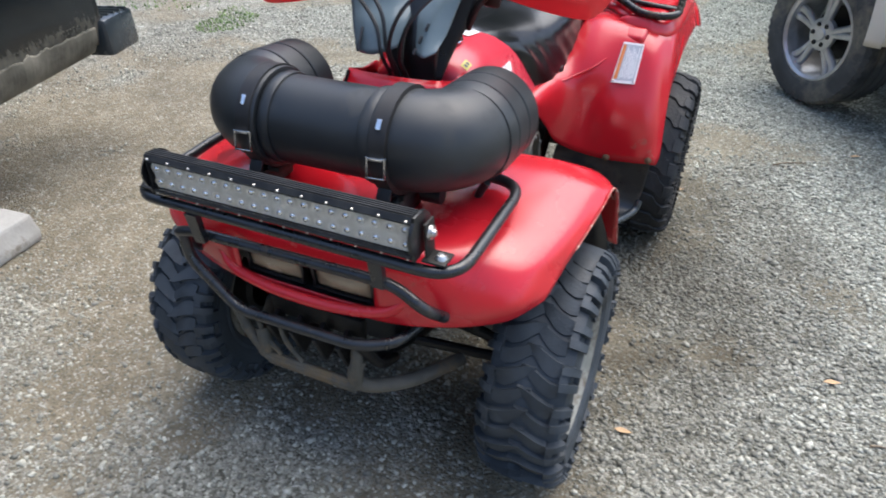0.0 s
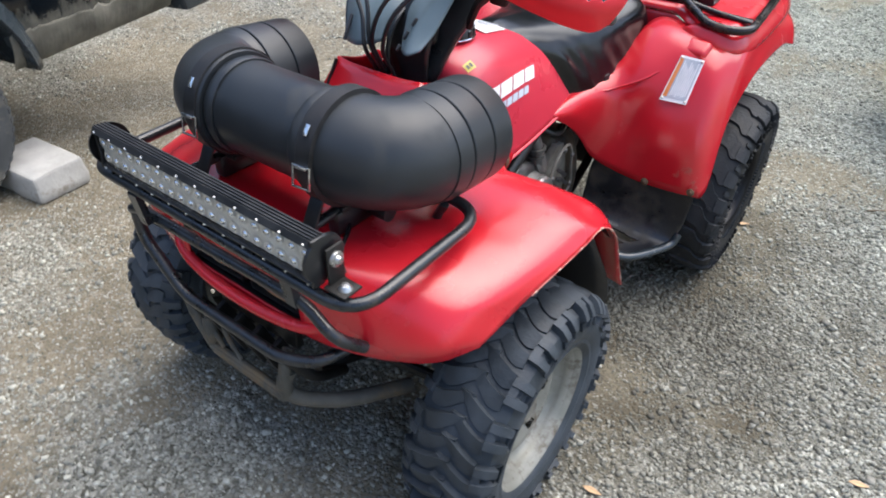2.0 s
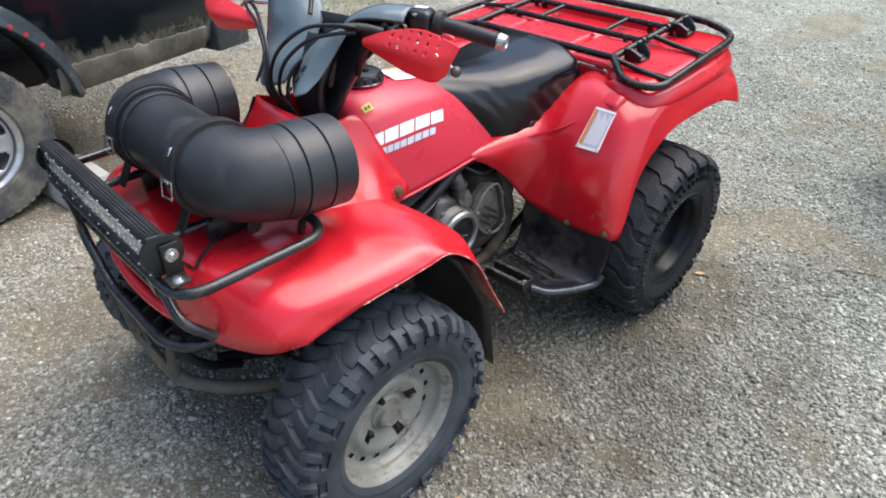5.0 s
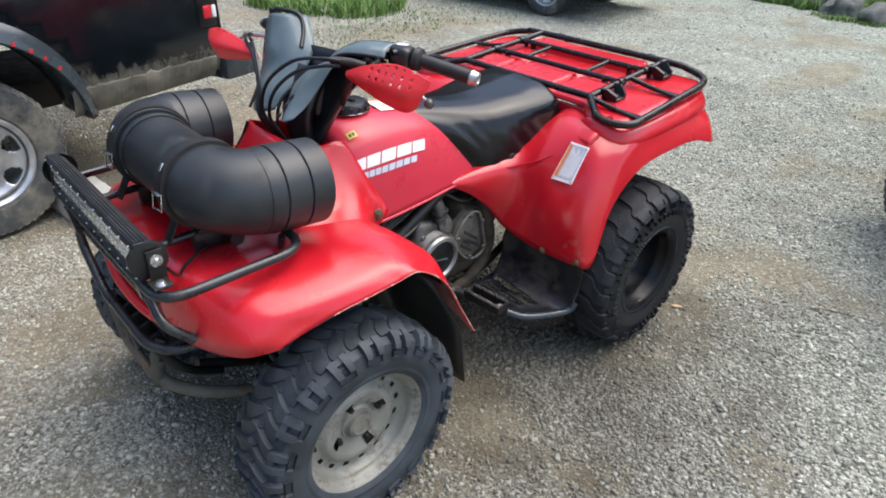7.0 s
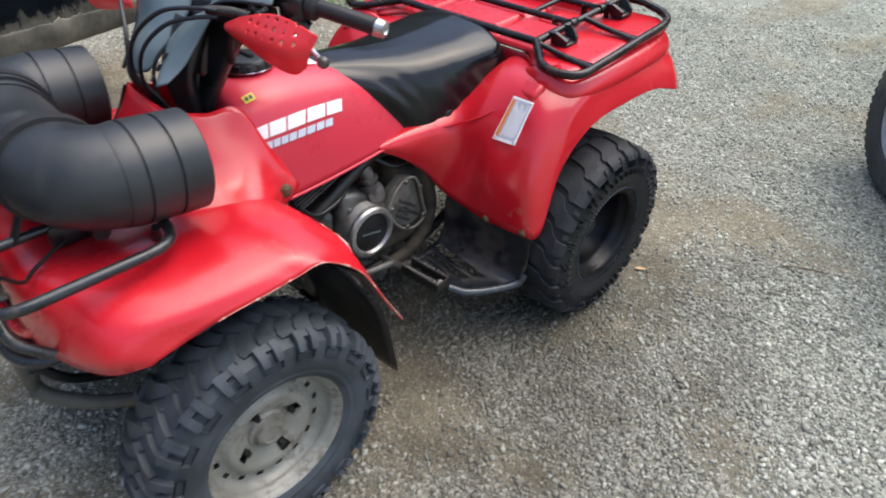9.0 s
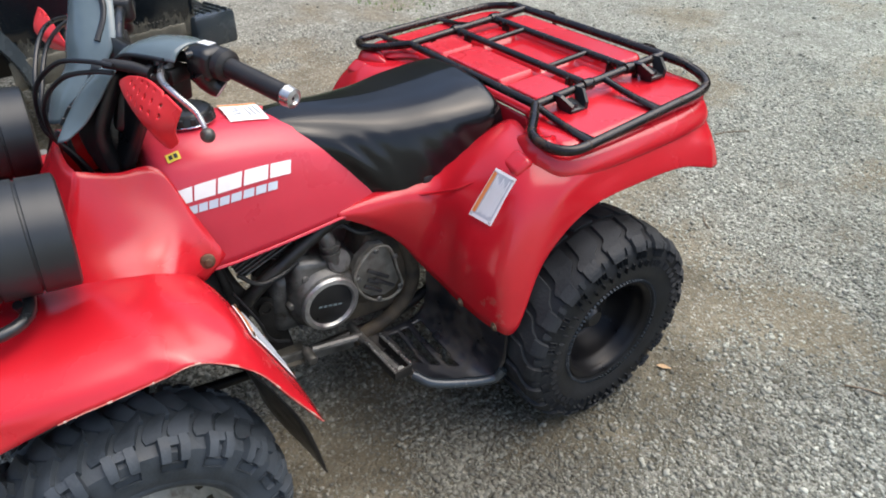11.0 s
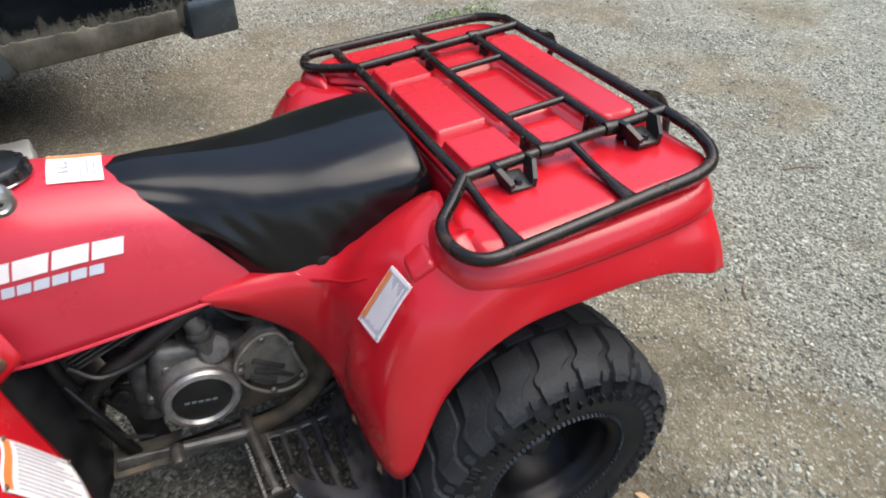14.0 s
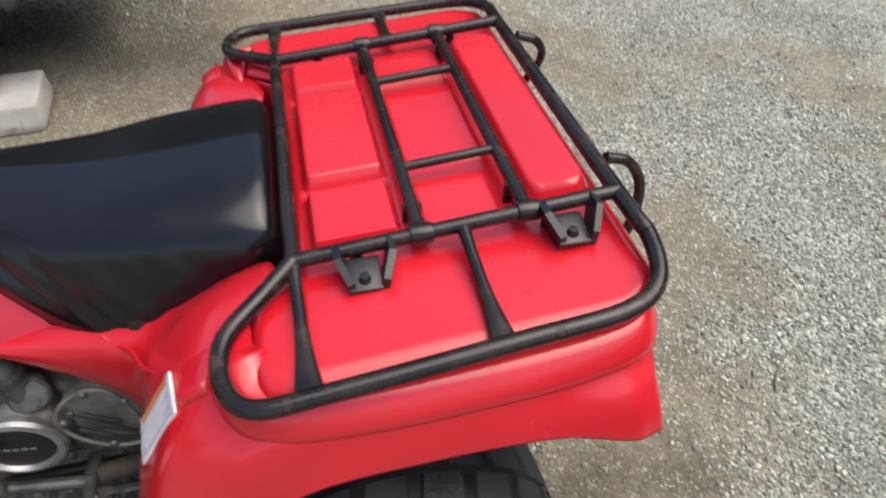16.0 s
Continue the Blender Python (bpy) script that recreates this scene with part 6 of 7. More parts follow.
earth = me.attributes.new("bare_earth", "FLOAT", "POINT")
earth.data.foreach_set("value", [min(1.0, max(0.0, .5 + bare(x, y))) for x, y, _ in verts])
me.shade_smooth()
tagged(new("ground", me), "grey crushed gravel with sandy worn patches", "ground", kind="structure")

# unseen plain walls added well outside the walk, to block low sky in reflections
bm = bmesh.new()
box(bm, (-2, -14, 2.9), (25, .3, 6.0))
tagged(part("unseen_wall_south", bm, mat("unseen_wall_grey", (.16, .15, .13), (.22, .21, .19), 5, (.7, .9), bump=.2, bscale=30), flat=True), "unseen plain wall added to close the yard", "wall", kind="structure")

bm = bmesh.new()
box(bm, (-14.5, 4, 4.7), (.3, 26, 9.6))
tagged(part("unseen_wall_west", bm, mat("unseen_wall_dark", (.035, .042, .028), (.06, .068, .045), 2, (.7, .9), bump=.3, bscale=12), flat=True), "unseen dark wall added to block low sky and darken reflections", "wall", kind="structure")
bm = bmesh.new()
box(bm, (-2, 17, 5.4), (25, .3, 11.0))
tagged(part("unseen_wall_north", bm, bpy.data.materials["unseen_wall_dark"], flat=True), "unseen dark wall added to block low sky and darken reflections", "wall", kind="structure")

# loose stones
def stones(name, label, count, pick, size, spread, material, seed, flat=(.45, .85)):
    r = np.random.default_rng(seed)
    pos = pick(r, count)
    count = len(pos)
    base = np.array([(sx, sy, sz) for sx in (-1, 1) for sy in (-1, 1) for sz in (-1, 1)], float) * .5
    dia = size * np.exp(spread * r.standard_normal(count))
    dia = np.minimum(dia, size * 2.4)
    v = base[None] * (1 + .0 * dia[:, None, None]) + r.uniform(-.24, .24, (count, 8, 3))
    v *= np.stack([r.uniform(.75, 1.25, count), r.uniform(.6, 1.0, count), r.uniform(*flat, count)], 1)[:, None]
    a, b = r.uniform(0, 2 * np.pi, count), r.uniform(-.5, .5, count)
    ca, sa, cb, sb = np.cos(a), np.sin(a), np.cos(b), np.sin(b)
    y, z = v[..., 1] * cb[:, None] - v[..., 2] * sb[:, None], v[..., 1] * sb[:, None] + v[..., 2] * cb[:, None]
    x, y = v[..., 0] * ca[:, None] - y * sa[:, None], v[..., 0] * sa[:, None] + y * ca[:, None]
    v = np.stack([x, y, z], -1) * dia[:, None, None]
    v[..., 0] += pos[:, 0, None]
    v[..., 1] += pos[:, 1, None]
    v[..., 2] += (np.array([ground_z(px, py) for px, py in pos]) + .12 * dia)[:, None]
    quads = np.array([(0, 1, 3, 2), (4, 6, 7, 5), (0, 4, 5, 1), (2, 3, 7, 6), (0, 2, 6, 4), (1, 5, 7, 3)])
    loops = (quads[None] + 8 * np.arange(count)[:, None, None]).reshape(-1)
    me = bpy.data.meshes.new(name)
    me.vertices.add(count * 8)
    me.vertices.foreach_set("co", v.reshape(-1))
    me.loops.add(len(loops))
    me.loops.foreach_set("vertex_index", loops.astype(np.int32))
    me.polygons.add(count * 6)
    me.polygons.foreach_set("loop_start", np.arange(0, count * 24, 4, dtype=np.int32))
    me.update(calc_edges=True)
    me.validate()
    me.materials.append(material)
    ob = new(name, me)
    return tagged(ob, label, "gravel", kind="stuff")


STONE = mat("crushed_stone", (.27, .275, .237), (.455, .46, .41), 40, (.7, .95), bump=.3, bscale=300, island=.58)
# stones take the same dark earth and painted shade as the ground
def shade_stones(m):
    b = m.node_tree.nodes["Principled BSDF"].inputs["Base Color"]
    m.node_tree.links.new(earth_and_shade(m.node_tree, b.links[0].from_socket), b)
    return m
shade_stones(STONE)
def scatter(cx, cy, reach, power, least=0.0):
    def pick(r, count):
        d = reach * r.random(count) ** power
        a = r.uniform(0, 2 * np.pi, count)
        p = np.stack([cx + d * np.cos(a), cy + d * np.sin(a)], 1)
        p = p[np.hypot(p[:, 0] - .6, p[:, 1] - .2) >= least]
        mask = np.array([bare(x, y) for x, y in p])
        return p[mask + r.uniform(-.42, .20, len(p)) < 0]
    return pick
stones("gravel_chips", "loose grey crushed stone chips", 310000, scatter(.5, .2, 4.4, .70), .0062, .42, STONE, 11)
stones("gravel_pebbles", "larger pale loose stones", 1600, scatter(.6, .3, 4.5, .75), .0115, .28, shade_stones(mat("pale_stone", (.28, .28, .25), (.42, .415, .375), 30, (.7, .95), bump=.3, bscale=200, island=.4)), 12)
stones("gravel_far", "far loose stone chips", 46000, scatter(-1.0, 3.5, 8.0, .55, 2.6), .0105, .30, STONE, 13)

# twigs and dry leaves
TWIG = mat("dry_twig", (.13, .10, .07), (.24, .19, .13), 30, (.8, .95), bump=.2)
for x, y, a, ln in ((.95, 1.35, 30, .16), (1.27, -.27, 10, .06), (-.5, 2.6, 70, .22), (-1.05, -.12, 60, .14), (.12, 1.75, 140, .12), (-1.3, 1.35, 20, .18), (1.55, .9, 100, .07)):
    bm = bmesh.new()
    d = Vector((math.cos(radians(a)), math.sin(radians(a)), 0))
    p = Vector((x, y, ground_z(x, y) + .005))
    tube(bm, [p, p + d * ln * .4 + Vector((-d.y, d.x, .1)) * ln * .06, p + d * ln], (.004, .002), 6)
    tagged(part("twig", bm, TWIG), "dry brown twig lying on the gravel", "twig", "twigs on the gravel")
LEAF = mat("dry_leaf", (.42, .27, .14), (.52, .36, .20), 20, (.6, .8), bump=.2)
for x, y, a in ((1.18, -.06, 20), (.98, -1.05, 70), (.66, -.50, 10), (.58, .93, 40), (1.62, 1.2, 120), (1.3, 1.6, 200)):
    bm = bmesh.new()
    rows = [[(-.024, 0, 0), (-.024, 0.0005, .001), (-.024, .001, 0)], [(-.008, -.008, .003), (-.008, 0, 0), (-.008, .008, .004)], [(.008, -.007, .004), (.008, 0, .001), (.008, .007, .003)], [(.026, -.0005, .003), (.026, 0, .002), (.026, .0005, .003)]]
    loft(bm, rows, 8, 4)
    ob = tagged(part("dry_leaf", bm, LEAF, solid=.0008), "curled tan dead leaf on the gravel", "leaf", "dead leaves on the gravel")
    ob.matrix_world = pose(x, y, ground_z(x, y) + .006, 4, 5, a)

# grass tufts and verges
GRASS = mat("green_grass", (.075, .155, .028), (.155, .26, .06), 6, (.6, .8), island=.4)
def grass(name, label, areas, seed):
    r = random.Random(seed)
    vs, fs = [], []
    for cx, cy, rx, ry, count, h in areas:
        for _ in range(count):
            a, d = r.uniform(0, 2 * math.pi), math.sqrt(r.random())
            x, y = cx + rx * d * math.cos(a), cy + ry * d * math.sin(a)
            if h > .04 and noise.noise(Vector((x * 1.7, y * 1.7, 3))) + .5 * noise.noise(Vector((x * 5, y * 5, 1))) < -.10 + .5 * (d - .7):
                continue
            hh, w, t = h * r.uniform(.4, 1.2), r.uniform(.003, .006) * (1 + h * 4), r.uniform(0, 2 * math.pi)
            dx, dy, lean = math.cos(t) * w, math.sin(t) * w, r.uniform(.2, 1.1) * hh
            z = ground_z(x, y) - .003
            k = len(vs)
            lx, ly = -math.sin(t) * lean, math.cos(t) * lean
            vs += [(x - dx, y - dy, z), (x + dx, y + dy, z), (x + dx * .7 + lx * .4, y + dy * .7 + ly * .4, z + hh * .6), (x - dx * .7 + lx * .4, y - dy * .7 + ly * .4, z + hh * .6), (x + lx, y + ly, z + hh)]
            fs += [(k, k + 1, k + 2, k + 3), (k + 3, k + 2, k + 4)]
    me = bpy.data.meshes.new(name)
    me.from_pydata(vs, [], fs)
    me.materials.append(GRASS)
    tagged(new(name, me), label, "grass", kind="stuff")
grass("grass_patch", "thin green grass growing through the gravel", [(-3.12, 2.20, .20, .30, 620, .024), (-3.30, 2.48, .14, .16, 120, .02), (-4.2, 2.6, .6, .4, 300, .032), (.75, -1.0, .10, .06, 50, .03), (-5.0, 3.4, 1.1, .7, 800, .04), (-4.6, 4.6, .9, .8, 500, .035)], 1)
grass("grass_verge", "lush green grass on the verge", [(-6.4, 3.5, 1.5, 1.0, 7000, .16), (-8.5, 5.0, 2.5, 2.0, 5000, .25), (-1.0, 9.9, 4.5, 1.1, 9000, .22), (-9.0, 1.0, 2.0, 2.5, 4000, .25), (-2.4, 8.9, .8, .40, 3600, .13), (-.85, 8.95, .9, .40, 3000, .15), (.30, 8.75, .7, .35, 2600, .18), (.85, 8.0, .6, .26, 2000, .12), (-1.3, 8.35, .6, .22, 1000, .06)], 2)

# boulders along the far edge of the yard
ROCK = mat("grey_boulder", (.075, .08, .075), (.20, .205, .195), 7, (.8, .95), bump=.9, bscale=14, dirt=(.06, .09, .03), damount=.42, dscale=6)
for k, (x, y, s) in enumerate(((-2.1, 9.0, .42), (-1.55, 8.75, .36), (-1.1, 8.6, .40), (-.55, 8.55, .34), (-.05, 8.4, .45), (.55, 8.3, .36), (1.05, 8.2, .40))):
    bm = bmesh.new()
    bmesh.ops.create_icosphere(bm, subdivisions=3, radius=1)
    for v in bm.verts:
        d = .82 + .34 * noise.noise(v.co * 1.3 + Vector((k * 7, 0, 0))) + .20 * noise.noise(v.co * 3.1 + Vector((k, 5, 0))) + .07 * noise.noise(v.co * 8 + Vector((k, 2, 0)))
        v.co = Vector((v.co.x * s * .95 * d, v.co.y * s * .6 * d, max(-.35, v.co.z) * s * .55 * d))
    ob = tagged(part("boulder", bm, ROCK, angle=60), "rough grey boulder at the yard's grassy edge", "boulder", "boulders along the verge")
    ob.matrix_world = pose(x, y, .30 * s * .5, 0, 0, 37 * k)

# concrete wheel chock behind the pickup's wheel
bm = bmesh.new()
box(bm, (0, 0, .060), (.35, .235, .122), bevel=.016, seg=2)
bmesh.ops.subdivide_edges(bm, edges=bm.edges, cuts=2, use_grid_fill=True)
for v in bm.verts:
    v.co += Vector((noise.noise(v.co * 14), noise.noise(v.co * 14 + Vector((9, 0, 0))), noise.noise(v.co * 14 + Vector((0, 9, 0))) * .5)) * .007
    if v.co.z > .05:
        v.co.x *= .95
        v.co.y *= .96
chock = tagged(part("concrete_block", bm, CONCRETE, angle=40), "rough pale concrete block chocking the pickup's wheel", "concrete block")
chock.matrix_world = pose(-1.835, -.665, -.004, 0, 0, 8)


# ---- vehicles ----
def road_wheel(parent, m, R, W, rimr, spokes, double, name="wheel"):
    """Outside at +x. R, W: the tyre; rimr: the rim."""
    bm = bmesh.new()
    revolve(bm, [(.05, -W * .4), (.14, -W * .4), (.14, -.01), (.06, .0), (0, .0)], 28)
    wheel = part(name, bm, DARKMETAL, parent)
    wheel.matrix_basis = m
    bm = bmesh.new()
    h = W / 2
    prof = [(rimr, -h * .8), (rimr + .02, -h * .95), ((rimr + R) / 2, -h * 1.04), (R * .93, -h * .98), (R * .975, -h * .86)]
    groove = [(R * .992, -h * .60), (R * .992, -h * .45), (R * .97, -h * .43), (R * .97, -h * .37), (R, -h * .35), (R, -h * .05), (R * .975, -h * .03)]
    revolve(bm, prof + groove + [(r, -a) for r, a in (prof + groove)[::-1]], 72)
    for k in range(56):
        t = 2 * math.pi * k / 56
        for s in (1, -1):
            pr = [(R * .93, h * .985), (R * .985, h * .80)] if s < 0 else [(R * .985, -h * .80), (R * .93, -h * .985)]
            pr = [(r, abs(a) * s) for r, a in pr] if s < 0 else [(r, abs(a)) for r, a in pr]
            lug(bm, pr if s < 0 else pr, [(t, -1), (t, 1), (t + .075, 1), (t + .075, -1)], .004 if s < 0 else .004, 1)
    part("tyre", bm, ROADTYRE, wheel, "black road tyre, dusty", angle=30)
    bm = bmesh.new()
    prof = [(rimr - .01, -h * .8), (rimr + .004, -h * .85), (rimr - .015, -h * .7), (rimr - .025, h * .3), (rimr - .012, h * .72), (rimr + .006, h * .84), (rimr + .010, h * .90), (rimr, h * .92), (rimr - .014, h * .84), (rimr - .02, h * .5)]
    revolve(bm, prof, 64)
    revolve(bm, [(.085, h * .42), (.085, h * .62), (.07, h * .68), (.034, h * .66), (.030, h * .72), (0, h * .73)], 32)
    rim = part("rim", bm, ALLOY, wheel, "silver alloy rim", angle=40)
    if not double:
        # a dished disc with rounded windows
        bm = bmesh.new()
        n, radii = 144, [.05 + (rimr - .018 - .05) * q / 14 for q in range(15)]
        def dish(r):
            return h * (.66 - .20 * math.sin(math.pi * min(1, max(0, (r - .07) / (rimr - .09)))))
        grid = [[bm.verts.new((dish(r), r * math.cos(2 * math.pi * k / n), r * math.sin(2 * math.pi * k / n))) for k in range(n)] for r in radii]
        for q in range(14):
            r = (radii[q] + radii[q + 1]) / 2
            f = (r - .50 * rimr) / (.38 * rimr)
            wide = 0 if not 0 < f < 1 else (10 + 9 * f) * (1 - abs(2 * f - 1) ** 4) ** .5
            for k in range(n):
                if abs(((k + .5) * 360 / n + 12) % (360 / spokes) - 180 / spokes) >= wide:
                    bm.faces.new((grid[q][k], grid[q + 1][k], grid[q + 1][(k + 1) % n], grid[q][(k + 1) % n]))
        part("wheel_disc", bm, ALLOY, rim, "silver disc with rounded windows", angle=40, solid=.016)
    for k in range(spokes if double else 0):
        a = 2 * math.pi * k / spokes + .3
        bm = bmesh.new()
        for d in (-.13, .13):
            wid0, wid1 = .036, .046
            rows = []
            for r, z in ((.06, .64), (.11, .60), (.6 * rimr + .4 * .08, .56), (rimr - .016, .66)):
                w = wid0 + (wid1 - wid0) * (r / rimr) ** 2
                aa = a + d * (1.0 if r < .1 else .9)
                cx, cy = math.cos(aa), math.sin(aa)
                rows.append([(h * z - .02, r * cx - cy * w / 2 * -1, r * cy + cx * w / 2 * -1), (h * z, r * cx - cy * w * .35 * -1, r * cy + cx * w * .35 * -1), (h * z + .004, r * cx, r * cy), (h * z, r * cx - cy * w * .35, r * cy + cx * w * .35), (h * z - .02, r * cx - cy * w / 2, r * cy + cx * w / 2)])
            loft(bm, rows, 8, 8)
        part("spoke", bm, ALLOY, rim, solid=.012)
    for k in range(6):
        a = 2 * math.pi * k / 6
        bm = bmesh.new()
        revolve(bm, [(0, 0), (.013, 0), (.013, .006), (.009, .012), (0, .012)], 12, pose(h * .645, .055 * math.cos(a), .055 * math.sin(a)))
        part("wheel_nut", bm, DARKMETAL, rim)
    return wheel


def glazing(body, name, rows, spans, both):
    """Panes that follow the body's sheet between rows u0..u1 and section points v0..v1; both: one pane across the middle."""
    nr, ns = len(rows) - 1, len(rows[0]) - 1
    for u0, u1, v0, v1 in spans:
        for sides in (((1, -1),) if both else ((1,), (-1,))):
            bm = bmesh.new()
            for s in sides:
                grid = []
                for i in range(9):
                    line = []
                    for j in range(7):
                        u, v = (u0 + (u1 - u0) * i / 8) / nr, (v0 + (v1 - v0) * j / 6) / ns
                        p = surface(rows, u, v)
                        n = (surface(rows, u + .003, v) - surface(rows, u - .003, v)).cross(surface(rows, u, v) - surface(rows, u, v - .003)).normalized()
                        n = n if n.z > 0 else -n
                        p += n * .006
                        line.append(bm.verts.new((s * p.x, p.y, p.z)))
                    grid.append(line)
                for i in range(8):
                    for j in range(6):
                        q = [grid[i][j], grid[i + 1][j], grid[i + 1][j + 1], grid[i][j + 1]]
                        bm.faces.new(q if s > 0 else q[::-1])
            bmesh.ops.remove_doubles(bm, verts=bm.verts, dist=.0004)
            part(name, bm, GLASS, body, "dark tinted pane", solid=.004)


def vehicle(name, label, category, m, paint, rows, arches, wheel, nu=120, nv=30):
    """rows: half cross-sections from the sill to the roof, front to back (the front at -y). arches: (y, z, radius)."""
    car = tagged(empty(name, m), label, category)
    def arch(p):
        return any((p.y - y) ** 2 + (p.z - z) ** 2 < (r + .025) ** 2 and p.z < z + r + .02 for y, z, r in arches) and abs(p.x) > rows[3][0][0] * .6
    bm = bmesh.new()
    loft(bm, rows, nu, nv, True, skip=arch)
    body = part("body", bm, paint, car, solid=.01)
    half = max(r[0][0] for r in rows)
    for s in (1, -1):
        for y, z, r in arches:
            bm = bmesh.new()
            rowsa = []
            for k in range(17):
                a = radians(6 + 168 * k / 16)
                ca, sa = math.cos(a), math.sin(a)
                wd = (.085 * max(0, sa) ** .7 + .045) / .12
                rowsa.append([(s * (half - .22), y + (r - .005) * ca, z + (r - .005) * sa), (s * (half - .01), y + (r - .005) * ca, z + (r - .005) * sa), (s * (half + .055), y + (r + .002) * ca, z + (r + .002) * sa), (s * (half + .057), y + (r + .018 * wd) * ca, z + (r + .018 * wd) * sa), (s * (half + .038), y + (r + .065 * wd) * ca, z + (r + .065 * wd) * sa), (s * (half - .004), y + (r + .12 * wd) * ca, z + (r + .12 * wd) * sa)])
            loft(bm, rowsa, 40, 12)
            part("wheel_arch", bm, wheel["flare"], body, solid=.004)
            road_wheel(car, pose(s * (half - wheel["W"] / 2 + wheel.get("out", 0)), y + wheel.get("dy", 0), wheel["R"], 0, 0, (0 if s > 0 else 180) + (wheel.get("steer", 0) if y == 0 else 0)), wheel["R"], wheel["W"], wheel["rim"], wheel["spokes"], wheel["double"])
    bm = bmesh.new()
    y0, y1 = rows[0][0][1], rows[-1][0][1]
    box(bm, (0, (y0 + y1) / 2, .46), (half * .9, (y1 - y0) * .9, .16), bevel=.03)
    part("chassis", bm, DARKMETAL, car)
    return car, body


def section(y, half, sill, shoulder, top, topw):
    return [(half * .97, y, sill), (half, y, sill + .12), (half, y, (sill + shoulder) / 2), (half * .985, y, shoulder), (half * .93, y, shoulder + .02 if top <= shoulder + .05 else shoulder + .06), (topw, y, top - .03), (topw * .7, y, top), (0, y, top + .015)]


def spray_mud(m, top, soft):
    """Thins out dried mud over a paint, from the sill upwards, in streaks and spots."""
    n, l = m.node_tree.nodes, m.node_tree.links
    b = n["Principled BSDF"]
    tc = n.new("ShaderNodeTexCoord")
    xyz = n.new("ShaderNodeSeparateXYZ")
    l.new(tc.outputs["Object"], xyz.inputs[0])
    streak = n.new("ShaderNodeMapping")
    streak.inputs["Scale"].default_value = (1, 1, .35)
    l.new(tc.outputs["Object"], streak.inputs["Vector"])
    spots = []
    for scale, size in ((24, .16), (90, .10)):
        no = n.new("ShaderNodeTexNoise")
        no.inputs["Scale"].default_value, no.inputs["Detail"].default_value = scale, 8
        l.new(streak.outputs[0], no.inputs["Vector"])
        k = n.new("ShaderNodeMath")
        k.operation = "MULTIPLY"
        k.inputs[1].default_value = size
        l.new(no.outputs["Fac"], k.inputs[0])
        spots.append(k.outputs[0])
    add = n.new("ShaderNodeMath")
    l.new(spots[0], add.inputs[0])
    l.new(spots[1], add.inputs[1])
    low = n.new("ShaderNodeMath")
    low.operation = "SUBTRACT"
    l.new(add.outputs[0], low.inputs[0])
    l.new(xyz.outputs[2], low.inputs[1])
    f = n.new("ShaderNodeMapRange")
    f.inputs["From Min"].default_value, f.inputs["From Max"].default_value = .13 - top - soft, .13 - top + soft
    f.inputs["To Max"].default_value = .9
    l.new(low.outputs[0], f.inputs["Value"])
    for name, value in (("Base Color", (.13, .122, .092, 1)), ("Roughness", .9)):
        mx = n.new("ShaderNodeMix")
        if name == "Base Color":
            mx.data_type = "RGBA"
        a, c, out = (6, 7, 2) if name == "Base Color" else (2, 3, 0)
        l.new(f.outputs[0], mx.inputs[0])
        l.new(b.inputs[name].links[0].from_socket, mx.inputs[a])
        mx.inputs[c].default_value = value
        l.new(mx.outputs[out], b.inputs[name])


spray_mud(TRUCKPAINT, .628, .03)
# black pickup: its rear quarter faces the quad bike
PY0 = 1.25
trows = [section(-3.75, .80, .50, .95, 1.00, .70), section(-3.65, .86, .45, 1.0, 1.08, .74), section(-2.6, .88, .45, 1.08, 1.16, .74), section(-2.35, .88, .45, 1.08, 1.24, .72), section(-2.0, .88, .45, 1.10, 1.70, .62), section(-1.0, .88, .45, 1.10, 1.74, .62), section(-.82, .88, .47, 1.12, 1.62, .64), section(-.74, .88, .49, 1.14, 1.20, .78),
         section(0, .88, .46, 1.14, 1.20, .78), section(PY0 - .06, .88, .53, 1.14, 1.20, .78), section(PY0, .86, .53, 1.12, 1.18, .76)]
truck, tbody = vehicle("pickup_truck", "black pickup truck with mud-caked lower panels", "pickup truck", pose(-1.74, -1.02, 0, 0, 0, 10.5) @ pose(-.88, 0, 0), TRUCKPAINT, trows,
                       [(0, .40, .495), (-3.0, .40, .495)], dict( R=.362, W=.25, rim=.205, spokes=6, double=False, flare=FLARE, out=.03), nu=150)
glazing(tbody, "side_window", trows, [(4.04, 4.48, 4.15, 4.9), (4.54, 4.98, 4.15, 4.9)], False)
glazing(tbody, "windscreen", trows, [(3.15, 3.9, 5.1, 7)], True)
glazing(tbody, "rear_window", trows, [(6.2, 6.8, 5.1, 7)], True)
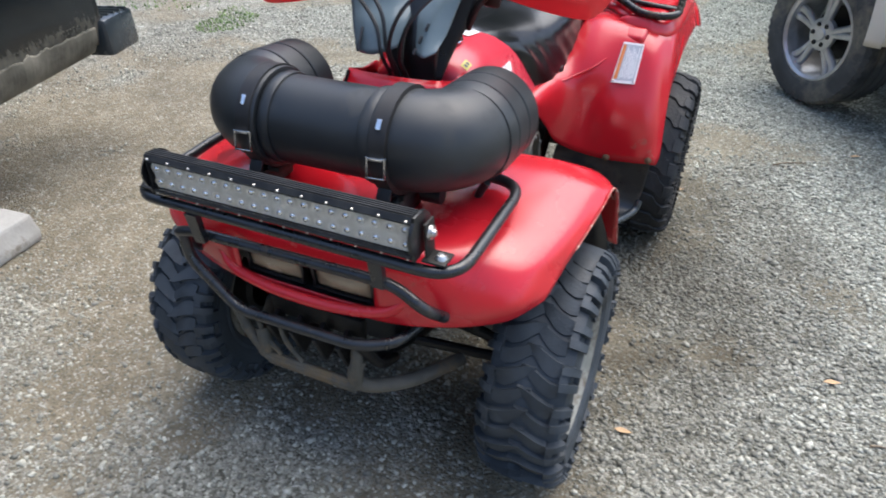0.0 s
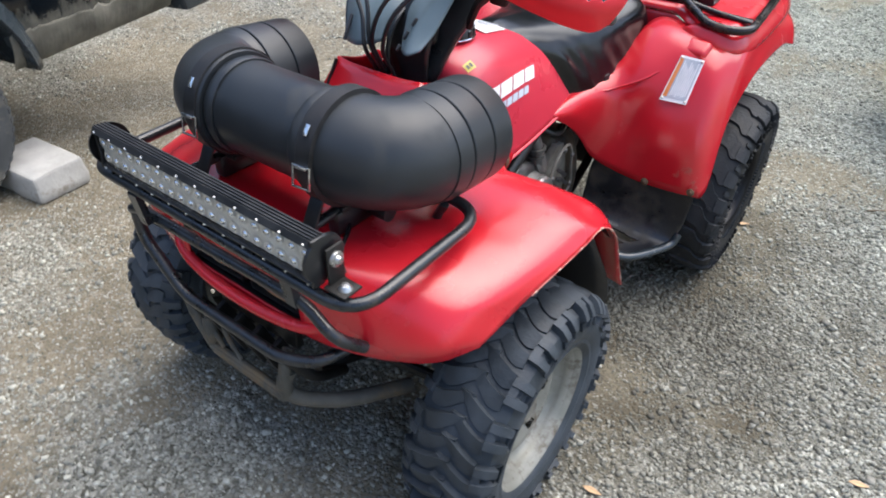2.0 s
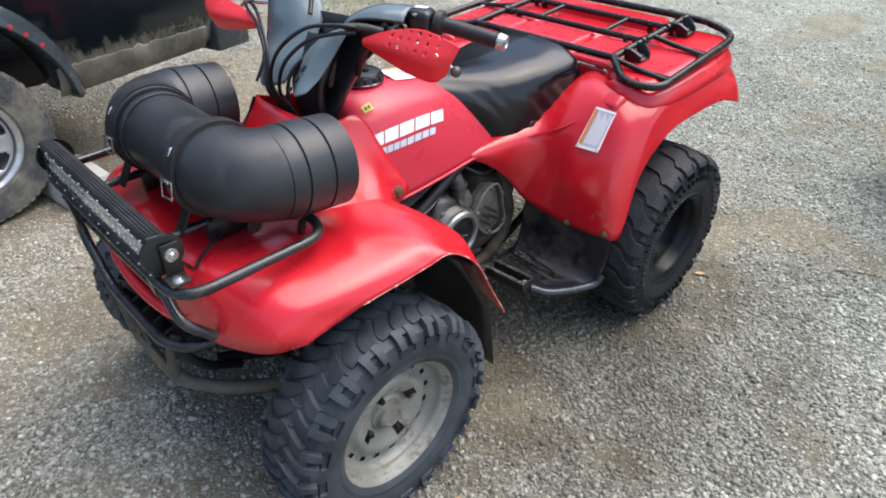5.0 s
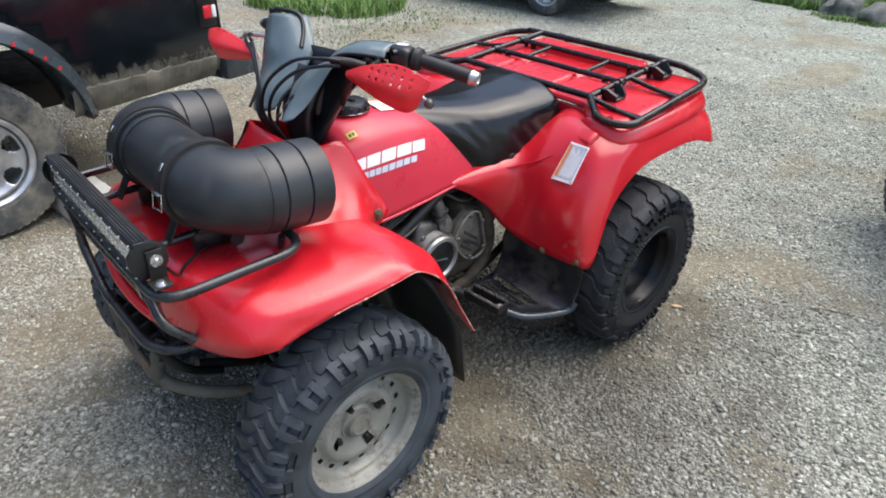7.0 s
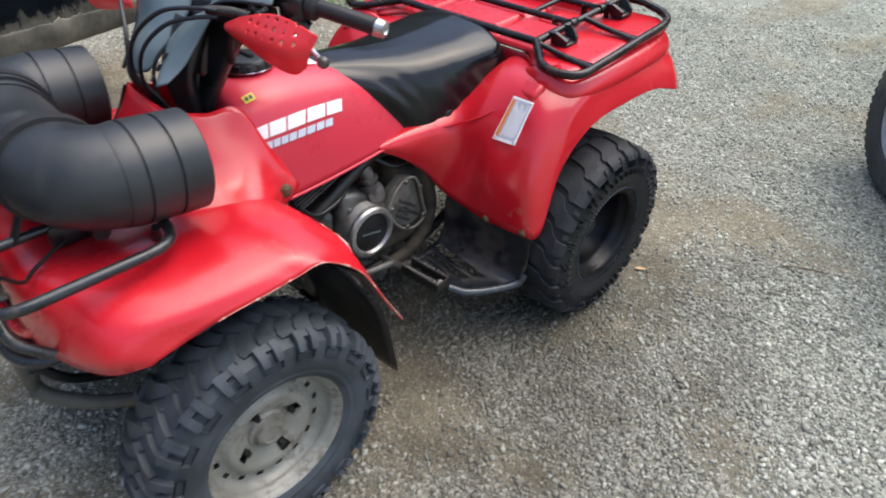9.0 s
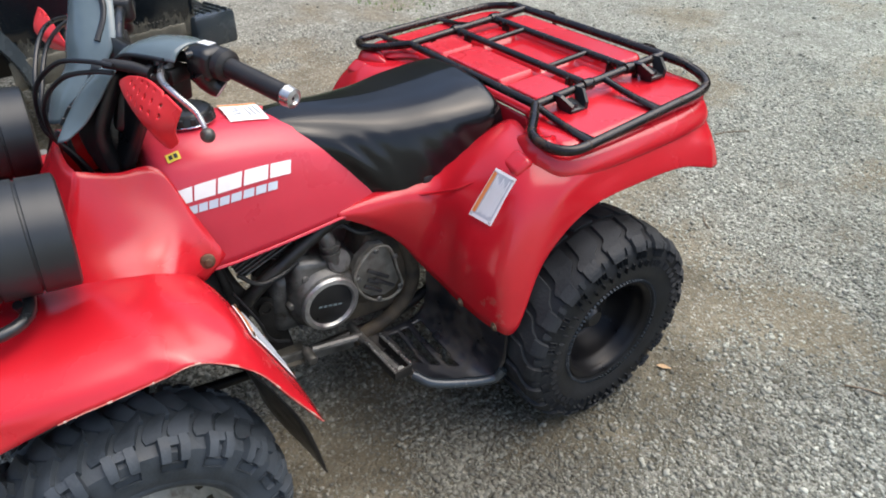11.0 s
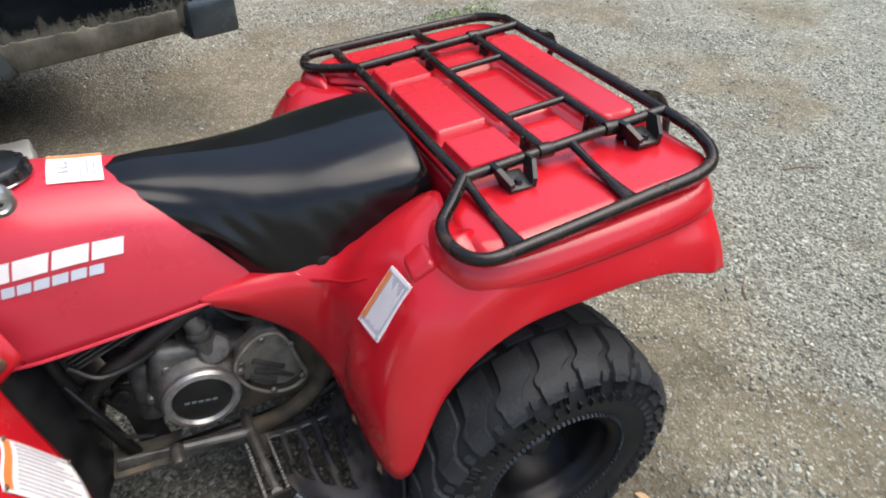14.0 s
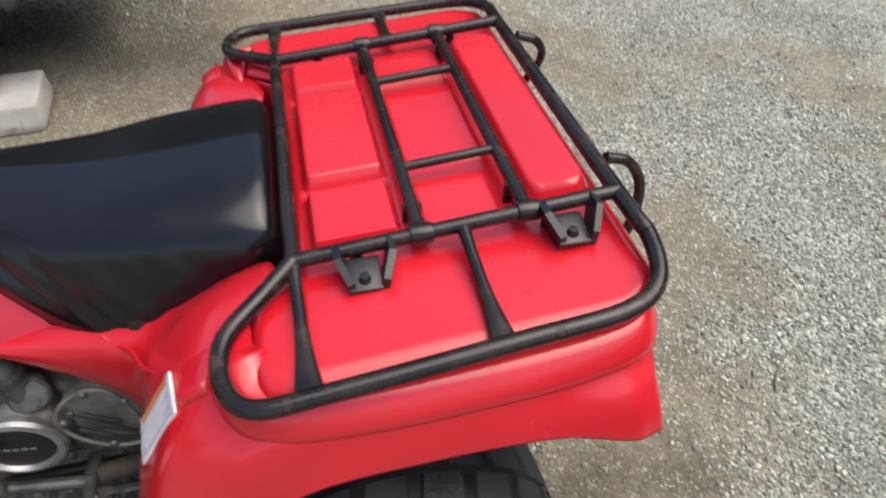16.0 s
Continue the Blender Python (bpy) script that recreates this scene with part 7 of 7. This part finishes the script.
# dried mud along the lower bed side
for s in (1, -1):
    bm = bmesh.new()
    top, low = [], []
    for i in range(241):
        y = .440 + (PY0 - .02 - .440) * i / 240
        zt = .598 + .03 * (y - .5) + .012 * noise.noise(Vector((y * 22, s, 0))) + .008 * noise.noise(Vector((y * 60, s, 4))) + .006 * noise.noise(Vector((y * 190, s, 8)))
        low.append((s * .845, y, .430 + .060 * y))
        top.append((s * .8835, y, zt))
    rows = [[Vector(a).lerp(Vector(b), f) + Vector((s * (.003 + .013 * math.sin(f * 2.9)), 0, 0)) for f in (0, .2, .5, .8, 1)] for a, b in zip(low, top)]
    loft(bm, [[tuple(p) for p in r] for r in rows], 240, 10)
    part("mud_coat", bm, MUD, tbody, "dried tan mud", solid=.004)
    r = random.Random(31)
    bm = bmesh.new()
    for _ in range(420):
        y, up = r.uniform(.46, PY0 - .04), r.random() ** 4 * .15
        z, d = .628 + .03 * (y - .5) + up, r.uniform(.0008, .0032) * (1 - 4 * up)
        c = Vector((s * .8815, y, z))
        a0 = r.uniform(0, 6)
        vs = [bm.verts.new(c + Vector((0, d * math.cos(a0 + k) * r.uniform(.7, 1.3), d * math.sin(a0 + k) * r.uniform(.8, 1.8)))) for k in (0, 1.05, 2.1, 3.14, 4.2, 5.24)]
        tip = bm.verts.new(c + Vector((s * .002, 0, 0)))
        for k in range(6):
            bm.faces.new((vs[k], vs[(k + 1) % 6], tip))
    tagged(part("mud_splashes", bm, MUD, tbody, "spots of dried mud"), kind="stuff")
    bm = bmesh.new()
    box(bm, (s * .848, PY0 - .035, .95), (.085, .11, .36), bevel=.015, seg=2)
    lampbox = part("tail_lamp_housing", bm, BLACKPL, truck)
    bm = bmesh.new()
    box(bm, (s * .868, PY0 - .036, .850), (.056, .050, .068), bevel=.008)
    part("tail_lamp", bm, REDLENS, lampbox, "red tail lamp lens")
    bm = bmesh.new()
    box(bm, (s * .870, PY0 + .004, .850), (.050, .026, .064), bevel=.006)
    part("reverse_lamp", bm, WHITE, lampbox)
    # red star-like stickers on the arch
    for a in (62, 54, 47, 39, 78, 100):
        bm = bmesh.new()
        c = Vector((s * .939, .510 * math.cos(radians(a)), .40 + .510 * math.sin(radians(a))))
        pts = [c + Vector((0, (.012 if k % 2 else .006) * math.cos(k * .785), (.012 if k % 2 else .006) * math.sin(k * .785))) for k in range(8)]
        plate(bm, pts, .004)
        part("sticker", bm, REDLENS, tbody, "red splash-shaped sticker")
bm = bmesh.new()
bent(bm, [(-.80, PY0 + .02, .60), (-.72, PY0 + .16, .60), (.72, PY0 + .16, .60), (.80, PY0 + .02, .60)], .1, .05, 10)
bumper = part("rear_bumper", bm, BLACKPL, truck)
for s in (1, -1):
    bm = bmesh.new()
    box(bm, (s * .775, PY0 + .125, .556), (.24, .24, .17), rot(0, 0, s * 8), bevel=.022, seg=2)
    for k in range(5):
        box(bm, (s * .775, PY0 + .125 - .08 + k * .04, .644), (.20, .012, .010), rot(0, 0, s * 8))
    part("bumper_end", bm, FLARE, bumper, "dusty dark grey plastic bumper end")

# cream off-road car with its front corner and wheel in view
srows = [section(-.95, .52, .45, .70, .74, .40), section(-.86, .64, .36, .85, .92, .52), section(-.70, .70, .34, .93, 1.0, .58), section(-.42, .74, .34, .98, 1.06, .62), section(.0, .90, .34, 1.02, 1.10, .70), section(.30, .93, .34, 1.05, 1.14, .76), section(.55, .93, .34, 1.06, 1.22, .74), section(1.05, .93, .34, 1.06, 1.72, .64), section(3.3, .93, .34, 1.06, 1.74, .64), section(3.7, .91, .38, 1.05, 1.60, .66), section(3.8, .86, .45, 1.0, 1.2, .66)]
suv, sbody = vehicle("parked_car", "cream-white parked off-road car with silver wheels", "car", pose(1.16, 2.32, 0, 0, 0, 3) @ pose(.98, 0, 0), CARWHITE, srows,
                     [(0, .40, .44), (2.75, .40, .44)], dict(R=.375, W=.25, rim=.232, spokes=5, double=True, flare=CARWHITE, out=.26, steer=37))
glazing(sbody, "side_window", srows, [(7.06, 7.33, 4.15, 4.9), (7.37, 7.66, 4.15, 4.9), (7.70, 7.95, 4.15, 4.9)], False)
glazing(sbody, "windscreen", srows, [(6.15, 6.9, 5.1, 7)], True)
glazing(sbody, "rear_window", srows, [(9.15, 9.8, 5.1, 7)], True)
bm = bmesh.new()
rows = [[(x, y - .03, z) for z, k in ((.22, 0), (.30, 1), (.40, 1), (.46, 0))] for x, y in ((-.745, -.42), (-.73, -.70), (-.62, -.93), (-.3, -1.02), (0, -1.05), (.3, -1.02), (.62, -.93), (.73, -.70), (.745, -.42))]
rows = [[(x * (1 + .02 * (0 < i < 3)), y * (1 + .02 * (0 < i < 3)), z) for i, (x, y, z) in enumerate(r)] for r in rows]
loft(bm, rows, 48, 8)
part("front_bumper", bm, mat("tan_bumper_plastic", (.40, .36, .27), (.46, .42, .33), 12, (.4, .55), bump=.1), suv, "tan plastic front bumper", solid=.02)
# dark car further back in the yard
drows = [section(y, w * .96, max(.28, s_ - .05), sh, t, tw) for y, w, s_, sh, t, tw in ((-.9, .70, .40, .62, .66, .5), (-.8, .82, .33, .72, .78, .6), (-.6, .87, .30, .80, .85, .66), (.5, .88, .28, .88, .95, .70), (1.3, .88, .28, .90, 1.38, .55), (2.6, .88, .28, .90, 1.40, .55), (3.3, .87, .30, .90, 1.0, .62), (3.6, .80, .38, .80, .92, .6))]
_, dbody = vehicle("dark_car", "black parked car on the far gravel", "car", pose(-3.83, 5.17, 0, 0, 0, 97.5) @ pose(.86, 0, 0), CARDARK, drows,
        [(0, .33, .37), (2.6, .33, .37)], dict(R=.32, W=.22, rim=.20, spokes=5, double=False, flare=CARDARK, out=.0))
glazing(dbody, "side_window", drows, [(4.02, 4.47, 4.15, 4.9), (4.53, 5.0, 4.15, 4.9)], False)
glazing(dbody, "windscreen", drows, [(3.2, 3.9, 5.1, 7)], True)
glazing(dbody, "rear_window", drows, [(5.15, 5.85, 5.1, 7)], True)
